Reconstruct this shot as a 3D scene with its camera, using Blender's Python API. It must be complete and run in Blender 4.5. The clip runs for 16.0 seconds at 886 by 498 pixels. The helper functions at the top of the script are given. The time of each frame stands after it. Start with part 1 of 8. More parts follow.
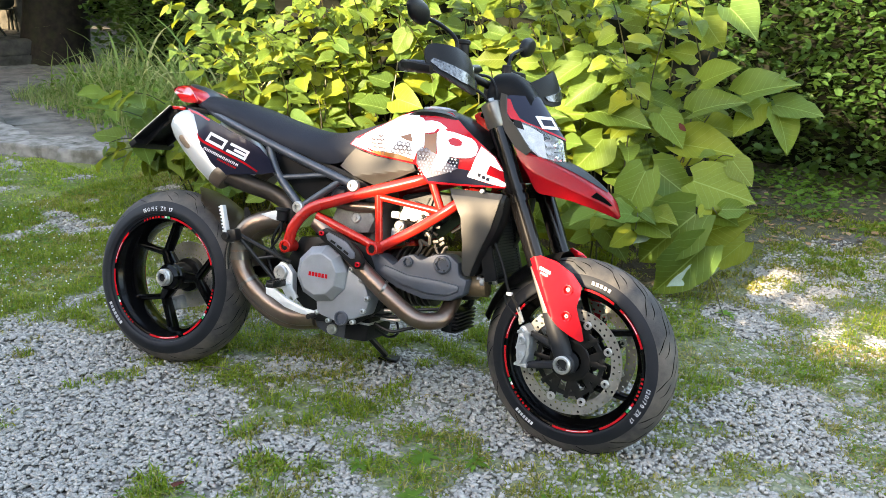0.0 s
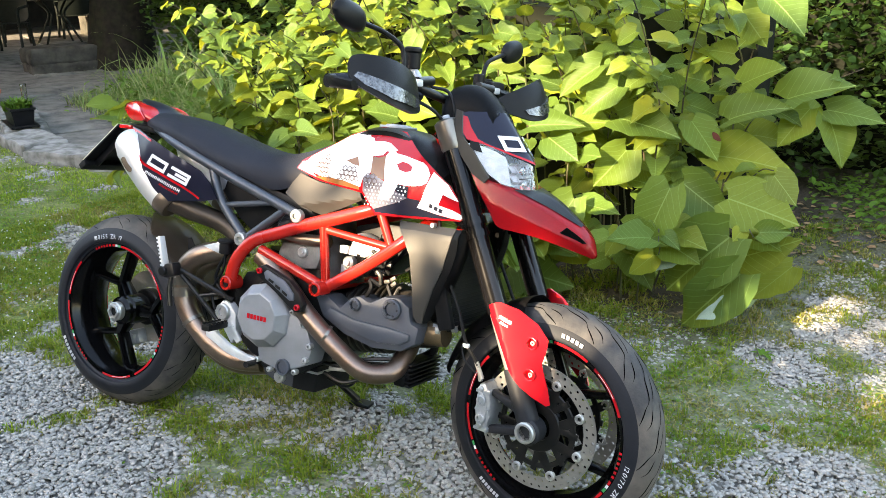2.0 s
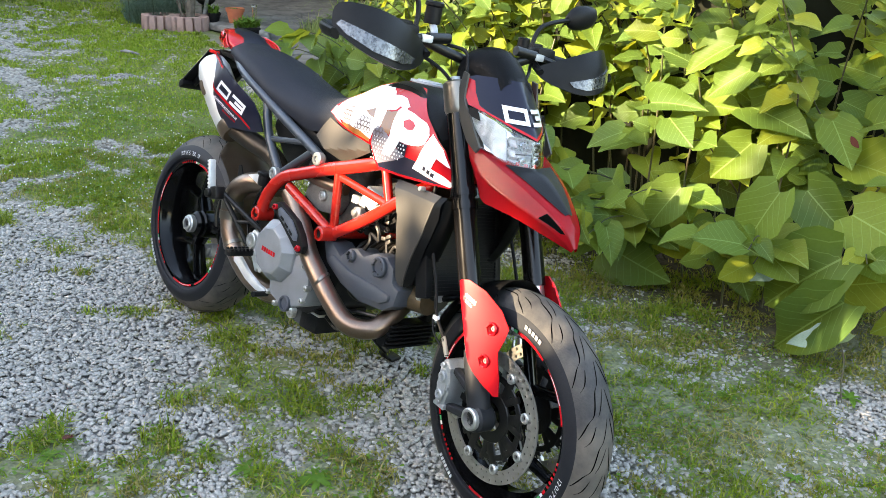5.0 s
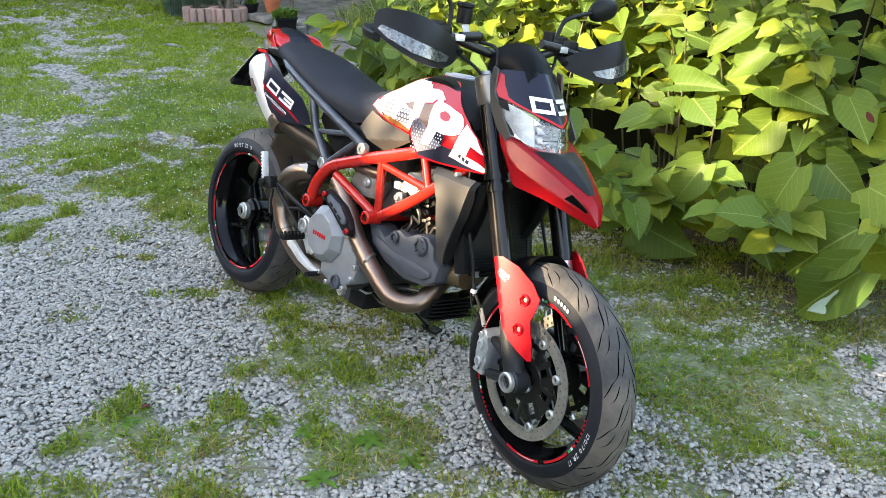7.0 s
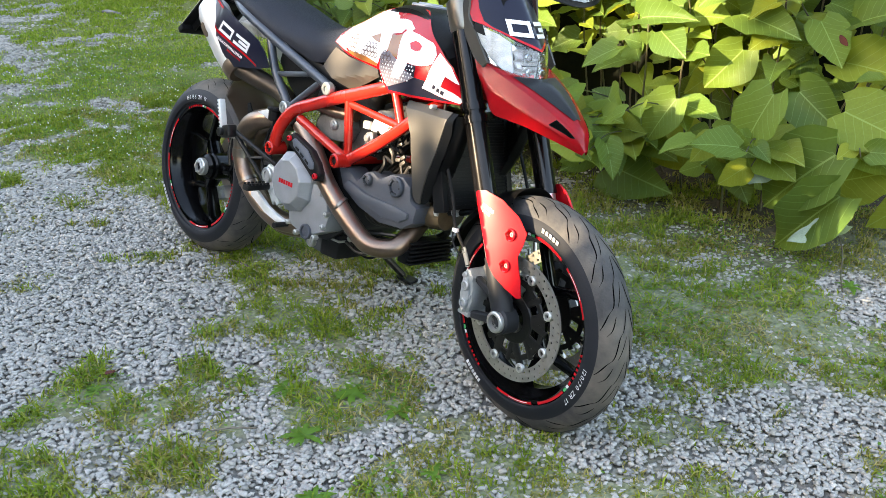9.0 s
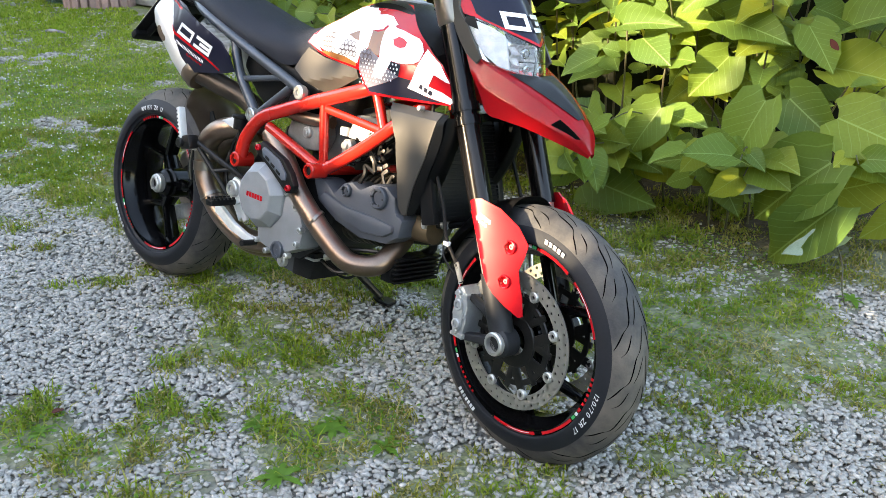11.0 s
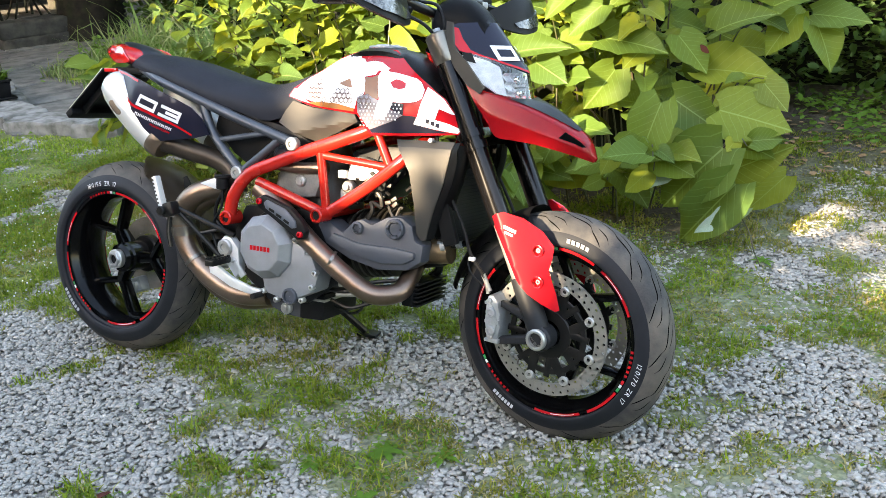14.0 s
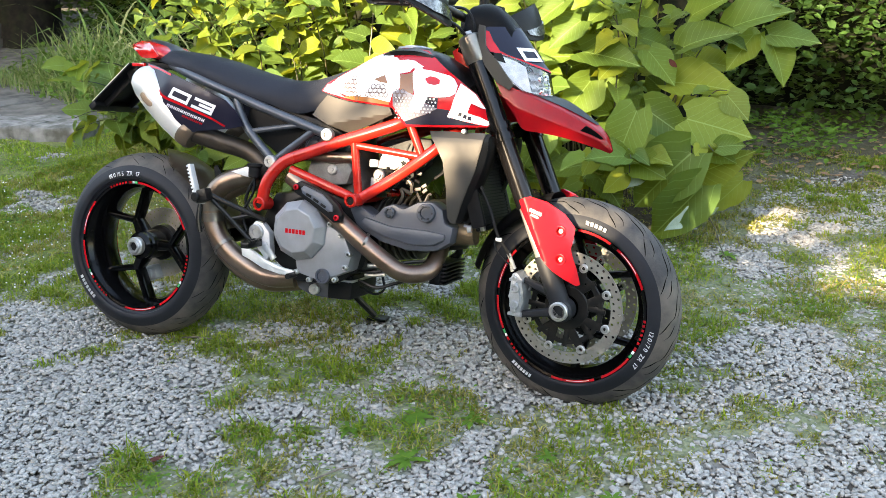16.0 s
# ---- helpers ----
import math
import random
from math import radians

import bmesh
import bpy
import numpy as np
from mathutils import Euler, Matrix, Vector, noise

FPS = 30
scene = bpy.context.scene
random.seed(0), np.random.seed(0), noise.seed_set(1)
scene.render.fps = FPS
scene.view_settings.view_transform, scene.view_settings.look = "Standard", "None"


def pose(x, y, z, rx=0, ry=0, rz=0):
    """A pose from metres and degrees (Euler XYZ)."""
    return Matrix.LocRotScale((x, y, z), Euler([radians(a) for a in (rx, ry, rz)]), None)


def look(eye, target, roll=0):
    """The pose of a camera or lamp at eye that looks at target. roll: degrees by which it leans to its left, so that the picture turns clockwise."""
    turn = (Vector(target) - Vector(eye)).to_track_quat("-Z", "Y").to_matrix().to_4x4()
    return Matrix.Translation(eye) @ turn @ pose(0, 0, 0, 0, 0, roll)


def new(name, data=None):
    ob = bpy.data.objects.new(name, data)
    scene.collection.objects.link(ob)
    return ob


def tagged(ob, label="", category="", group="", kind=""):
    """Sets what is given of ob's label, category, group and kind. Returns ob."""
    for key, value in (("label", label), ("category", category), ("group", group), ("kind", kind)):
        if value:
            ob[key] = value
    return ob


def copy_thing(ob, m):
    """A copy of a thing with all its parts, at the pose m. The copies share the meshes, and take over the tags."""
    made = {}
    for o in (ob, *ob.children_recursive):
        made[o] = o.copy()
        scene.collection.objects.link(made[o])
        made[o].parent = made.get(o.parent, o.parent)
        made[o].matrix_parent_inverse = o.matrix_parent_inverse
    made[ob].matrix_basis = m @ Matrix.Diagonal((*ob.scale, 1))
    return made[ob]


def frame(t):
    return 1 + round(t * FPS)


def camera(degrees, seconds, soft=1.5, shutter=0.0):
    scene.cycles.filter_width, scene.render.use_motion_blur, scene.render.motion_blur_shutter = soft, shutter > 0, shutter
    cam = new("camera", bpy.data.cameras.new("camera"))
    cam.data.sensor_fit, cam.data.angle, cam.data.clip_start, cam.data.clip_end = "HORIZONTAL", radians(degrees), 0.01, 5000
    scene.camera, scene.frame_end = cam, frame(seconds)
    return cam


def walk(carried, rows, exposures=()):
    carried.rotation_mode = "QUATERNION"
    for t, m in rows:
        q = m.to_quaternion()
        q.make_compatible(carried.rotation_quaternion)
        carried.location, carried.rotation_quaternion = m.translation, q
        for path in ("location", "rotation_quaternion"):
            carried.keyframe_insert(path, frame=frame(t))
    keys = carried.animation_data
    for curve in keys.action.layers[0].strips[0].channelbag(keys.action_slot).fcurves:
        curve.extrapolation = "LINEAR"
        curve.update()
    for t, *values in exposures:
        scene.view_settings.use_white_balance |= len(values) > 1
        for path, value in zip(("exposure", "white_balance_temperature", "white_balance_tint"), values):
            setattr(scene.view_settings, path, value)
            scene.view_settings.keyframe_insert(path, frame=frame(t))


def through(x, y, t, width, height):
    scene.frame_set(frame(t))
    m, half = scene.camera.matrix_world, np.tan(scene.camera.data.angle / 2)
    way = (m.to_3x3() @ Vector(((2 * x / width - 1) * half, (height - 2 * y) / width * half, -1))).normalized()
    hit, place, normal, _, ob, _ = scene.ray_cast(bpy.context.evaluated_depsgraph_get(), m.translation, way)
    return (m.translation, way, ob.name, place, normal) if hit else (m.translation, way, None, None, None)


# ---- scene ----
cam = camera(54.4, 16.0, soft=0.5)
PATH = [
    (0, (2.087, -2.312, 1.388), (1.309, -0.578, 0.764), 0.8),
    (0.5, (2.146, -2.264, 1.383), (1.258, -0.586, 0.755), -0.2),
    (1, (2.162, -2.112, 1.364), (1.238, -0.453, 0.736), -0.7),
    (1.5, (2.168, -1.901, 1.371), (1.226, -0.252, 0.743), -1.2),
    (2, (2.25, -1.788, 1.388), (1.286, -0.155, 0.753), -1.0),
    (2.5, (2.4, -1.686, 1.392), (1.307, -0.144, 0.739), 0.0),
    (3, (2.422, -1.575, 1.381), (1.246, -0.095, 0.726), 0.4),
    (3.5, (2.433, -1.461, 1.39), (1.218, -0.018, 0.726), 0.6),
    (4, (2.484, -1.363, 1.393), (1.185, 0.004, 0.727), 0.6),
    (4.5, (2.592, -1.291, 1.386), (1.237, 0.007, 0.694), 2.0),
    (5, (2.687, -1.312, 1.402), (1.311, -0.067, 0.657), 2.9),
    (5.2, (2.726, -1.337, 1.415), (1.34, -0.107, 0.662), 2.9),
    (7.3, (2.836, -1.445, 1.484), (1.42, -0.279, 0.686), 0.4),
    (7.5, (2.837, -1.449, 1.482), (1.449, -0.248, 0.687), 0.6),
    (8, (2.806, -1.429, 1.464), (1.407, -0.196, 0.742), -0.6),
    (8.5, (2.764, -1.434, 1.411), (1.402, -0.136, 0.732), 0.1),
    (9, (2.732, -1.439, 1.36), (1.406, -0.21, 0.505), -0.9),
    (9.2, (2.713, -1.434, 1.348), (1.378, -0.21, 0.5), -1.6),
    (11.3, (2.506, -1.382, 1.248), (1.247, -0.049, 0.451), -0.4),
    (11.5, (2.477, -1.397, 1.257), (1.215, -0.065, 0.46), -0.8),
    (12, (2.368, -1.407, 1.271), (1.126, -0.059, 0.47), -1.1),
    (12.5, (2.235, -1.43, 1.272), (1.023, -0.053, 0.476), -1.9),
    (13, (2.162, -1.623, 1.288), (1.164, -0.077, 0.505), -3.7),
    (13.5, (2.184, -1.758, 1.291), (1.255, -0.155, 0.539), -4.3),
    (14, (2.232, -1.839, 1.285), (1.304, -0.222, 0.56), -4.6),
    (14.5, (2.204, -1.965, 1.297), (1.293, -0.334, 0.583), -4.3),
    (15, (2.128, -2.142, 1.288), (1.31, -0.457, 0.586), -4.3),
    (15.5, (2.088, -2.224, 1.282), (1.316, -0.516, 0.584), -3.1),
    (16, (2.062, -2.186, 1.275), (1.303, -0.468, 0.587), -2.2),
]
walk(cam, [(t, look(eye, target, roll)) for t, eye, target, roll in PATH], exposures=[(0, 3.52, 8150, 12), (16, 3.52, 8150, 12)])

# ---- daylight ----
world = bpy.data.worlds.new("sky")
scene.world = world
world.use_nodes = True
sky = world.node_tree.nodes.new("ShaderNodeTexSky")
sky.sky_type = 'NISHITA'
sky.sun_disc = False
SUN_TO = Vector((-0.26, -0.90, 0.34)).normalized()      # the way to the sun
sky.sun_elevation = math.asin(SUN_TO.z)
sky.sun_rotation = math.atan2(SUN_TO.x, SUN_TO.y)
world.node_tree.links.new(sky.outputs[0], world.node_tree.nodes["Background"].inputs[0])
world.node_tree.nodes["Background"].inputs[1].default_value = 0.15
sun = new("sun", bpy.data.lights.new("sun", 'SUN'))
sun.data.energy = 2.9
sun.data.angle = radians(0.6)
sun.data.color = (1.0, 0.89, 0.71)
sun.matrix_world = look(SUN_TO * 20, (0, 0, 0))

# ---- materials ----
def mat(name, a, b=None, rough=0.5, metal=0.0, scale=20.0, bump=0.0, bscale=200.0, coat=0.0, trans=0.0, rvar=0.08, coords="Object", dust=None, ior=1.45, spec=None):
    """A surface of two tones mixed at two scales, with fine relief and uneven gloss. dust: colour, share."""
    m = bpy.data.materials.new(name)
    m.use_nodes = True
    t = m.node_tree
    N, K = t.nodes, t.links
    p = N["Principled BSDF"]
    b = b or tuple(c * 0.75 for c in a)
    tc = N.new("ShaderNodeTexCoord")
    big, fine = N.new("ShaderNodeTexNoise"), N.new("ShaderNodeTexNoise")
    for n, s, d in ((big, scale, 4), (fine, bscale, 3)):
        n.inputs["Scale"].default_value, n.inputs["Detail"].default_value = s, d
        K.new(tc.outputs[coords], n.inputs["Vector"])
    mix = N.new("ShaderNodeMix")
    mix.data_type = 'RGBA'
    ramp = N.new("ShaderNodeMapRange")
    ramp.inputs[1].default_value, ramp.inputs[2].default_value = 0.35, 0.68
    add = N.new("ShaderNodeMath")
    add.operation = 'MULTIPLY_ADD'
    add.inputs[1].default_value, add.inputs[2].default_value = 0.25, -0.12
    sum_ = N.new("ShaderNodeMath")
    K.new(fine.outputs[0], add.inputs[0])
    K.new(add.outputs[0], sum_.inputs[0])
    K.new(big.outputs[0], sum_.inputs[1])
    K.new(sum_.outputs[0], ramp.inputs[0])
    K.new(ramp.outputs[0], mix.inputs[0])
    mix.inputs[6].default_value, mix.inputs[7].default_value = (*a, 1), (*b, 1)
    out = mix.outputs[2]
    if dust:
        d = N.new("ShaderNodeTexNoise")
        d.inputs["Scale"].default_value, d.inputs["Detail"].default_value = 9, 6
        K.new(tc.outputs[coords], d.inputs["Vector"])
        r = N.new("ShaderNodeMapRange")
        r.inputs[1].default_value, r.inputs[2].default_value, r.inputs[4].default_value = 0.45, 0.75, dust[1]
        K.new(d.outputs[0], r.inputs[0])
        x = N.new("ShaderNodeMix")
        x.data_type = 'RGBA'
        K.new(r.outputs[0], x.inputs[0])
        K.new(out, x.inputs[6])
        x.inputs[7].default_value = (*dust[0], 1)
        out = x.outputs[2]
    K.new(out, p.inputs["Base Color"])
    rr = N.new("ShaderNodeMapRange")
    rr.inputs[3].default_value, rr.inputs[4].default_value = max(0.02, rough - rvar), min(1, rough + rvar)
    K.new(big.outputs[0], rr.inputs[0])
    K.new(rr.outputs[0], p.inputs["Roughness"])
    p.inputs["Metallic"].default_value = metal
    p.inputs["Coat Weight"].default_value = coat
    p.inputs["Coat Roughness"].default_value = 0.06
    p.inputs["Transmission Weight"].default_value = trans
    p.inputs["IOR"].default_value = ior
    p.inputs["Specular IOR Level"].default_value = spec if spec is not None else 0.2 if rough >= 0.8 else 0.5
    if bump:
        bn = N.new("ShaderNodeBump")
        bn.inputs["Strength"].default_value, bn.inputs["Distance"].default_value = bump, 0.002
        K.new(fine.outputs[0], bn.inputs["Height"])
        K.new(bn.outputs[0], p.inputs["Normal"])
    return m


RUBBER = mat("tyre_rubber", (0.0068, 0.0080, 0.0110), (0.010, 0.0115, 0.0150), 0.58, scale=14, bump=0.15, bscale=260, dust=((0.04, 0.038, 0.036), 0.07), ior=1.30)
# near-black: the shade in grooves and vents is put into this colour
RECESS_SHADE = mat("recess_shade", (0.002, 0.002, 0.002), rough=0.95, ior=1.1)
TREAD = mat("dusty_tread", (0.030, 0.030, 0.031), (0.050, 0.048, 0.046), 0.7, scale=30, bump=0.35, bscale=220, dust=((0.21, 0.175, 0.135), 0.45), ior=1.35)
RIM = mat("rim_black", (0.0025, 0.0025, 0.0028), rough=0.14, spec=0.22)
STEEL = mat("brushed_steel", (0.52, 0.51, 0.49), (0.40, 0.39, 0.37), 0.34, 0.75, scale=40, bump=0.1, bscale=400)
DISC = mat("disc_steel", (0.31, 0.295, 0.265), (0.24, 0.228, 0.205), 0.40, 0.65, scale=30, bump=0.15, bscale=500)
ALU = mat("cast_aluminium", (0.42, 0.43, 0.44), (0.32, 0.33, 0.34), 0.48, 0.35, scale=25, bump=0.2, bscale=350)
BARE = mat("bare_bright_aluminium", (0.66, 0.66, 0.65), (0.54, 0.54, 0.53), 0.42, 0.35, scale=25, bump=0.15, bscale=350)
CALIPER = mat("grey_caliper", (0.40, 0.41, 0.41), (0.30, 0.31, 0.31), 0.42, 0.5, scale=30, bump=0.2, bscale=300)
RED = mat("red_paint", (0.42, 0.006, 0.012), (0.36, 0.005, 0.010), 0.24, scale=6, coat=0.3, spec=0.3)
FRAME_RED = mat("red_frame_paint", (0.42, 0.014, 0.009), (0.36, 0.011, 0.007), 0.26, scale=10, bump=0.06, bscale=300, coat=0.4, spec=0.3)
NAVY = mat("dark_navy_paint", (0.008, 0.0085, 0.018), (0.011, 0.0115, 0.023), 0.30, scale=8, coat=0.15, spec=0.2)
WHITE = mat("white_print", (0.66, 0.66, 0.66), (0.54, 0.54, 0.55), 0.35, scale=30, coat=0.4)
ROSE = mat("dusky_rose_print", (0.075, 0.042, 0.042), (0.06, 0.034, 0.036), 0.4, scale=40)
ORANGE = mat("orange_print", (0.20, 0.070, 0.012), (0.16, 0.056, 0.010), 0.35, scale=30, coat=0.4)
GREEN = mat("green_print", (0.02, 0.30, 0.09), rough=0.4)
LILAC = mat("grey_lilac_print", (0.17, 0.155, 0.185), (0.12, 0.108, 0.135), 0.35, scale=60, coat=0.4)
CAP = mat("titanium_ring", (0.22, 0.195, 0.165), (0.17, 0.15, 0.13), 0.30, 0.85, scale=12, bump=0.05, bscale=500)
SOOT = mat("sooty_pipe", (0.035, 0.028, 0.023), (0.055, 0.043, 0.034), 0.45, 0.6, scale=9, bump=0.1, bscale=200)
COVER = mat("charcoal_cover", (0.058, 0.052, 0.046), (0.048, 0.043, 0.038), 0.5, scale=8, bump=0.05, bscale=400, spec=0.2)
TITAN = mat("titanium_grey_paint", (0.062, 0.057, 0.051), (0.052, 0.048, 0.043), 0.48, 0.25, scale=5, bump=0.03, bscale=500, spec=0.2)
GREY = mat("engine_grey", (0.215, 0.222, 0.235), (0.180, 0.187, 0.198), 0.42, 0.2, scale=18, bump=0.12, bscale=400, dust=((0.16, 0.14, 0.11), 0.15))
BELT = mat("slate_plastic", (0.048, 0.054, 0.067), (0.040, 0.045, 0.056), 0.45, scale=12, bump=0.10, bscale=420, dust=((0.15, 0.13, 0.10), 0.12))
SUBFRAME = mat("anthracite_tube", (0.060, 0.067, 0.080), (0.046, 0.052, 0.062), 0.36, 0.35, scale=20, bump=0.08, bscale=300)
FOOT = mat("dark_grey_casting", (0.017, 0.018, 0.021), (0.013, 0.014, 0.016), 0.5, 0.1, scale=20, bump=0.12, bscale=300, spec=0.25)
SHIELD = mat("blue_grey_inlay", (0.085, 0.095, 0.115), (0.070, 0.078, 0.095), 0.4, scale=20, bump=0.1, bscale=300)
BLACK = mat("black_plastic", (0.0055, 0.0055, 0.006), (0.009, 0.009, 0.0095), 0.42, scale=16, bump=0.15, bscale=380, spec=0.16)
DARK = mat("black_metal", (0.007, 0.007, 0.0075), (0.012, 0.0115, 0.011), 0.38, 0.4, scale=25, bump=0.15, bscale=260)
FIN = mat("radiator_black", (0.011, 0.011, 0.011), (0.007, 0.007, 0.007), 0.6, scale=30, spec=0.15)
FORK = mat("black_anodised", (0.006, 0.0055, 0.006), (0.009, 0.008, 0.0085), 0.16, 0.5, scale=10)
SEAT = mat("black_vinyl", (0.015, 0.0165, 0.0215), (0.020, 0.0215, 0.0275), 0.50, scale=10, bump=0.35, bscale=520, dust=((0.02, 0.02, 0.022), 0.10), spec=0.08)
BRONZE = mat("heat_tinted_pipe", (0.165, 0.112, 0.086), (0.25, 0.188, 0.146), 0.34, 0.9, scale=7, bump=0.06, bscale=300)
MUFFLER = mat("satin_silver_muffler", (0.62, 0.62, 0.61), (0.52, 0.52, 0.51), 0.42, 0.55, scale=8, bump=0.05, bscale=500)
BRASS = mat("bronze_head", (0.15, 0.105, 0.06), (0.10, 0.07, 0.04), 0.45, 0.5, scale=30, bump=0.25, bscale=200)
HEAD = mat("cast_head", (0.060, 0.055, 0.050), (0.036, 0.033, 0.030), 0.5, 0.45, scale=25, bump=0.3, bscale=200, dust=((0.11, 0.09, 0.065), 0.3))
CAST = mat("grey_casting", (0.20, 0.195, 0.185), (0.13, 0.125, 0.118), 0.5, 0.3, scale=25, bump=0.3, bscale=200)
HUGGER = mat("smoked_bronze_plastic", (0.085, 0.060, 0.042), (0.115, 0.085, 0.062), 0.30, 0.4, scale=8, bump=0.05, bscale=500)
GLASS = mat("clear_lens", (0.95, 0.95, 0.95), (0.92, 0.92, 0.92), 0.04, trans=1.0, rvar=0.02)
LENS_RED = mat("red_lens", (0.60, 0.015, 0.015), (0.45, 0.010, 0.010), 0.12, scale=30, coat=1.0)
DRL = mat("white_light_guide", (0.62, 0.62, 0.62), (0.45, 0.45, 0.46), 0.25, scale=60, coat=0.5)
FACET = mat("faceted_silver", (0.52, 0.50, 0.49), (0.30, 0.28, 0.28), 0.30, 0.5, scale=70)
CHROME = mat("reflector", (0.78, 0.78, 0.79), (0.50, 0.50, 0.51), 0.10, 1.0, scale=60)
LED = mat("frosted_lens", (0.12, 0.12, 0.125), (0.022, 0.022, 0.024), 0.16, 0.5, scale=90, bump=0.3, bscale=180, coat=0.8)
YELLOWED = mat("number_plate", (0.62, 0.58, 0.40), (0.55, 0.52, 0.38), 0.5, scale=20)


def island(name, cols, rough=0.7, bump=0.3, bscale=120.0, noise=0.35):
    """For many small pieces in one mesh: each takes a tone of its own."""
    m = bpy.data.materials.new(name)
    m.use_nodes = True
    N, K = m.node_tree.nodes, m.node_tree.links
    p = N["Principled BSDF"]
    g = N.new("ShaderNodeNewGeometry")
    r = N.new("ShaderNodeValToRGB")
    r.color_ramp.elements.remove(r.color_ramp.elements[1])
    for i, c in enumerate(cols):
        e = r.color_ramp.elements[0] if i == 0 else r.color_ramp.elements.new(i / (len(cols) - 1))
        e.position, e.color = i / (len(cols) - 1), (*c, 1)
    K.new(g.outputs["Random Per Island"], r.inputs[0])
    tc, n = N.new("ShaderNodeTexCoord"), N.new("ShaderNodeTexNoise")
    n.inputs["Scale"].default_value, n.inputs["Detail"].default_value = bscale, 4
    K.new(tc.outputs["Object"], n.inputs["Vector"])
    x = N.new("ShaderNodeMix")
    x.data_type, x.blend_type = 'RGBA', 'OVERLAY'
    x.inputs[0].default_value = noise
    K.new(r.outputs[0], x.inputs[6])
    K.new(n.outputs[0], x.inputs[7])
    K.new(x.outputs[2], p.inputs["Base Color"])
    p.inputs["Roughness"].default_value = rough
    p.inputs["Specular IOR Level"].default_value = 0.25
    b = N.new("ShaderNodeBump")
    b.inputs["Strength"].default_value, b.inputs["Distance"].default_value = bump, 0.003
    K.new(n.outputs[0], b.inputs["Height"])
    K.new(b.outputs[0], p.inputs["Normal"])
    return m


def leafy(name, tones, glow, through=0.4, rough=0.5, veins=False, per_object=False, gloss=0.15):
    """Thin leaves that let light through. tones: a ramp taken leaf by leaf; glow: the colour of light that passes."""
    m = bpy.data.materials.new(name)
    m.use_nodes = True
    N, K = m.node_tree.nodes, m.node_tree.links
    p, out = N["Principled BSDF"], N["Material Output"]
    g = N.new("ShaderNodeObjectInfo") if per_object else N.new("ShaderNodeNewGeometry")
    r = N.new("ShaderNodeValToRGB")
    r.color_ramp.elements.remove(r.color_ramp.elements[1])
    for i, c in enumerate(tones):
        e = r.color_ramp.elements[0] if i == 0 else r.color_ramp.elements.new(i / (len(tones) - 1))
        e.position, e.color = i / (len(tones) - 1), (*c, 1)
    K.new(g.outputs["Random" if per_object else "Random Per Island"], r.inputs[0])
    col = r.outputs[0]
    tc, n = N.new("ShaderNodeTexCoord"), N.new("ShaderNodeTexNoise")
    n.inputs["Scale"].default_value, n.inputs["Detail"].default_value = 30, 5
    K.new(tc.outputs["Object"], n.inputs["Vector"])
    x = N.new("ShaderNodeMix")
    x.data_type, x.blend_type = 'RGBA', 'OVERLAY'
    x.inputs[0].default_value = 0.3
    K.new(col, x.inputs[6])
    K.new(n.outputs[0], x.inputs[7])
    col = x.outputs[2]
    if veins:
        sep, uv = N.new("ShaderNodeSeparateXYZ"), N.new("ShaderNodeUVMap")
        K.new(uv.outputs[0], sep.inputs[0])

        def op(kind, a, b=None, c=None):
            q = N.new("ShaderNodeMath")
            q.operation = kind
            for i, v in enumerate((a, b, c)):
                if v is None:
                    continue
                if isinstance(v, (int, float)):
                    q.inputs[i].default_value = v
                else:
                    K.new(v, q.inputs[i])
            return q.outputs[0]
        d = op('ABSOLUTE', op('SUBTRACT', sep.outputs[0], 0.5))
        rib = op('LESS_THAN', d, 0.012)
        wave = op('FRACT', op('MULTIPLY', op('SUBTRACT', sep.outputs[1], op('MULTIPLY', d, 0.75)), 8.0))
        side = op('MULTIPLY', op('LESS_THAN', wave, 0.08), 0.45)
        v = op('MAXIMUM', rib, side)
        y = N.new("ShaderNodeMix")
        y.data_type = 'RGBA'
        K.new(op('MULTIPLY', v, 0.62), y.inputs[0])
        K.new(col, y.inputs[6])
        y.inputs[7].default_value = (0.24, 0.34, 0.10, 1)
        col = y.outputs[2]
        b = N.new("ShaderNodeBump")
        b.inputs["Strength"].default_value, b.inputs["Distance"].default_value = 0.5, 0.004
        K.new(wave, b.inputs["Height"])
        K.new(b.outputs[0], p.inputs["Normal"])
    K.new(col, p.inputs["Base Color"])
    p.inputs["Roughness"].default_value = rough
    p.inputs["Specular IOR Level"].default_value = gloss
    t = N.new("ShaderNodeBsdfTranslucent")
    h = N.new("ShaderNodeMix")
    h.data_type, h.blend_type = 'RGBA', 'MIX'
    h.inputs[0].default_value = 0.75
    K.new(col, h.inputs[6])
    h.inputs[7].default_value = (*glow, 1)
    K.new(h.outputs[2], t.inputs[0])
    s = N.new("ShaderNodeMixShader")
    s.inputs[0].default_value = through
    K.new(p.outputs[0], s.inputs[1])
    K.new(t.outputs[0], s.inputs[2])
    K.new(s.outputs[0], out.inputs[0])
    return m


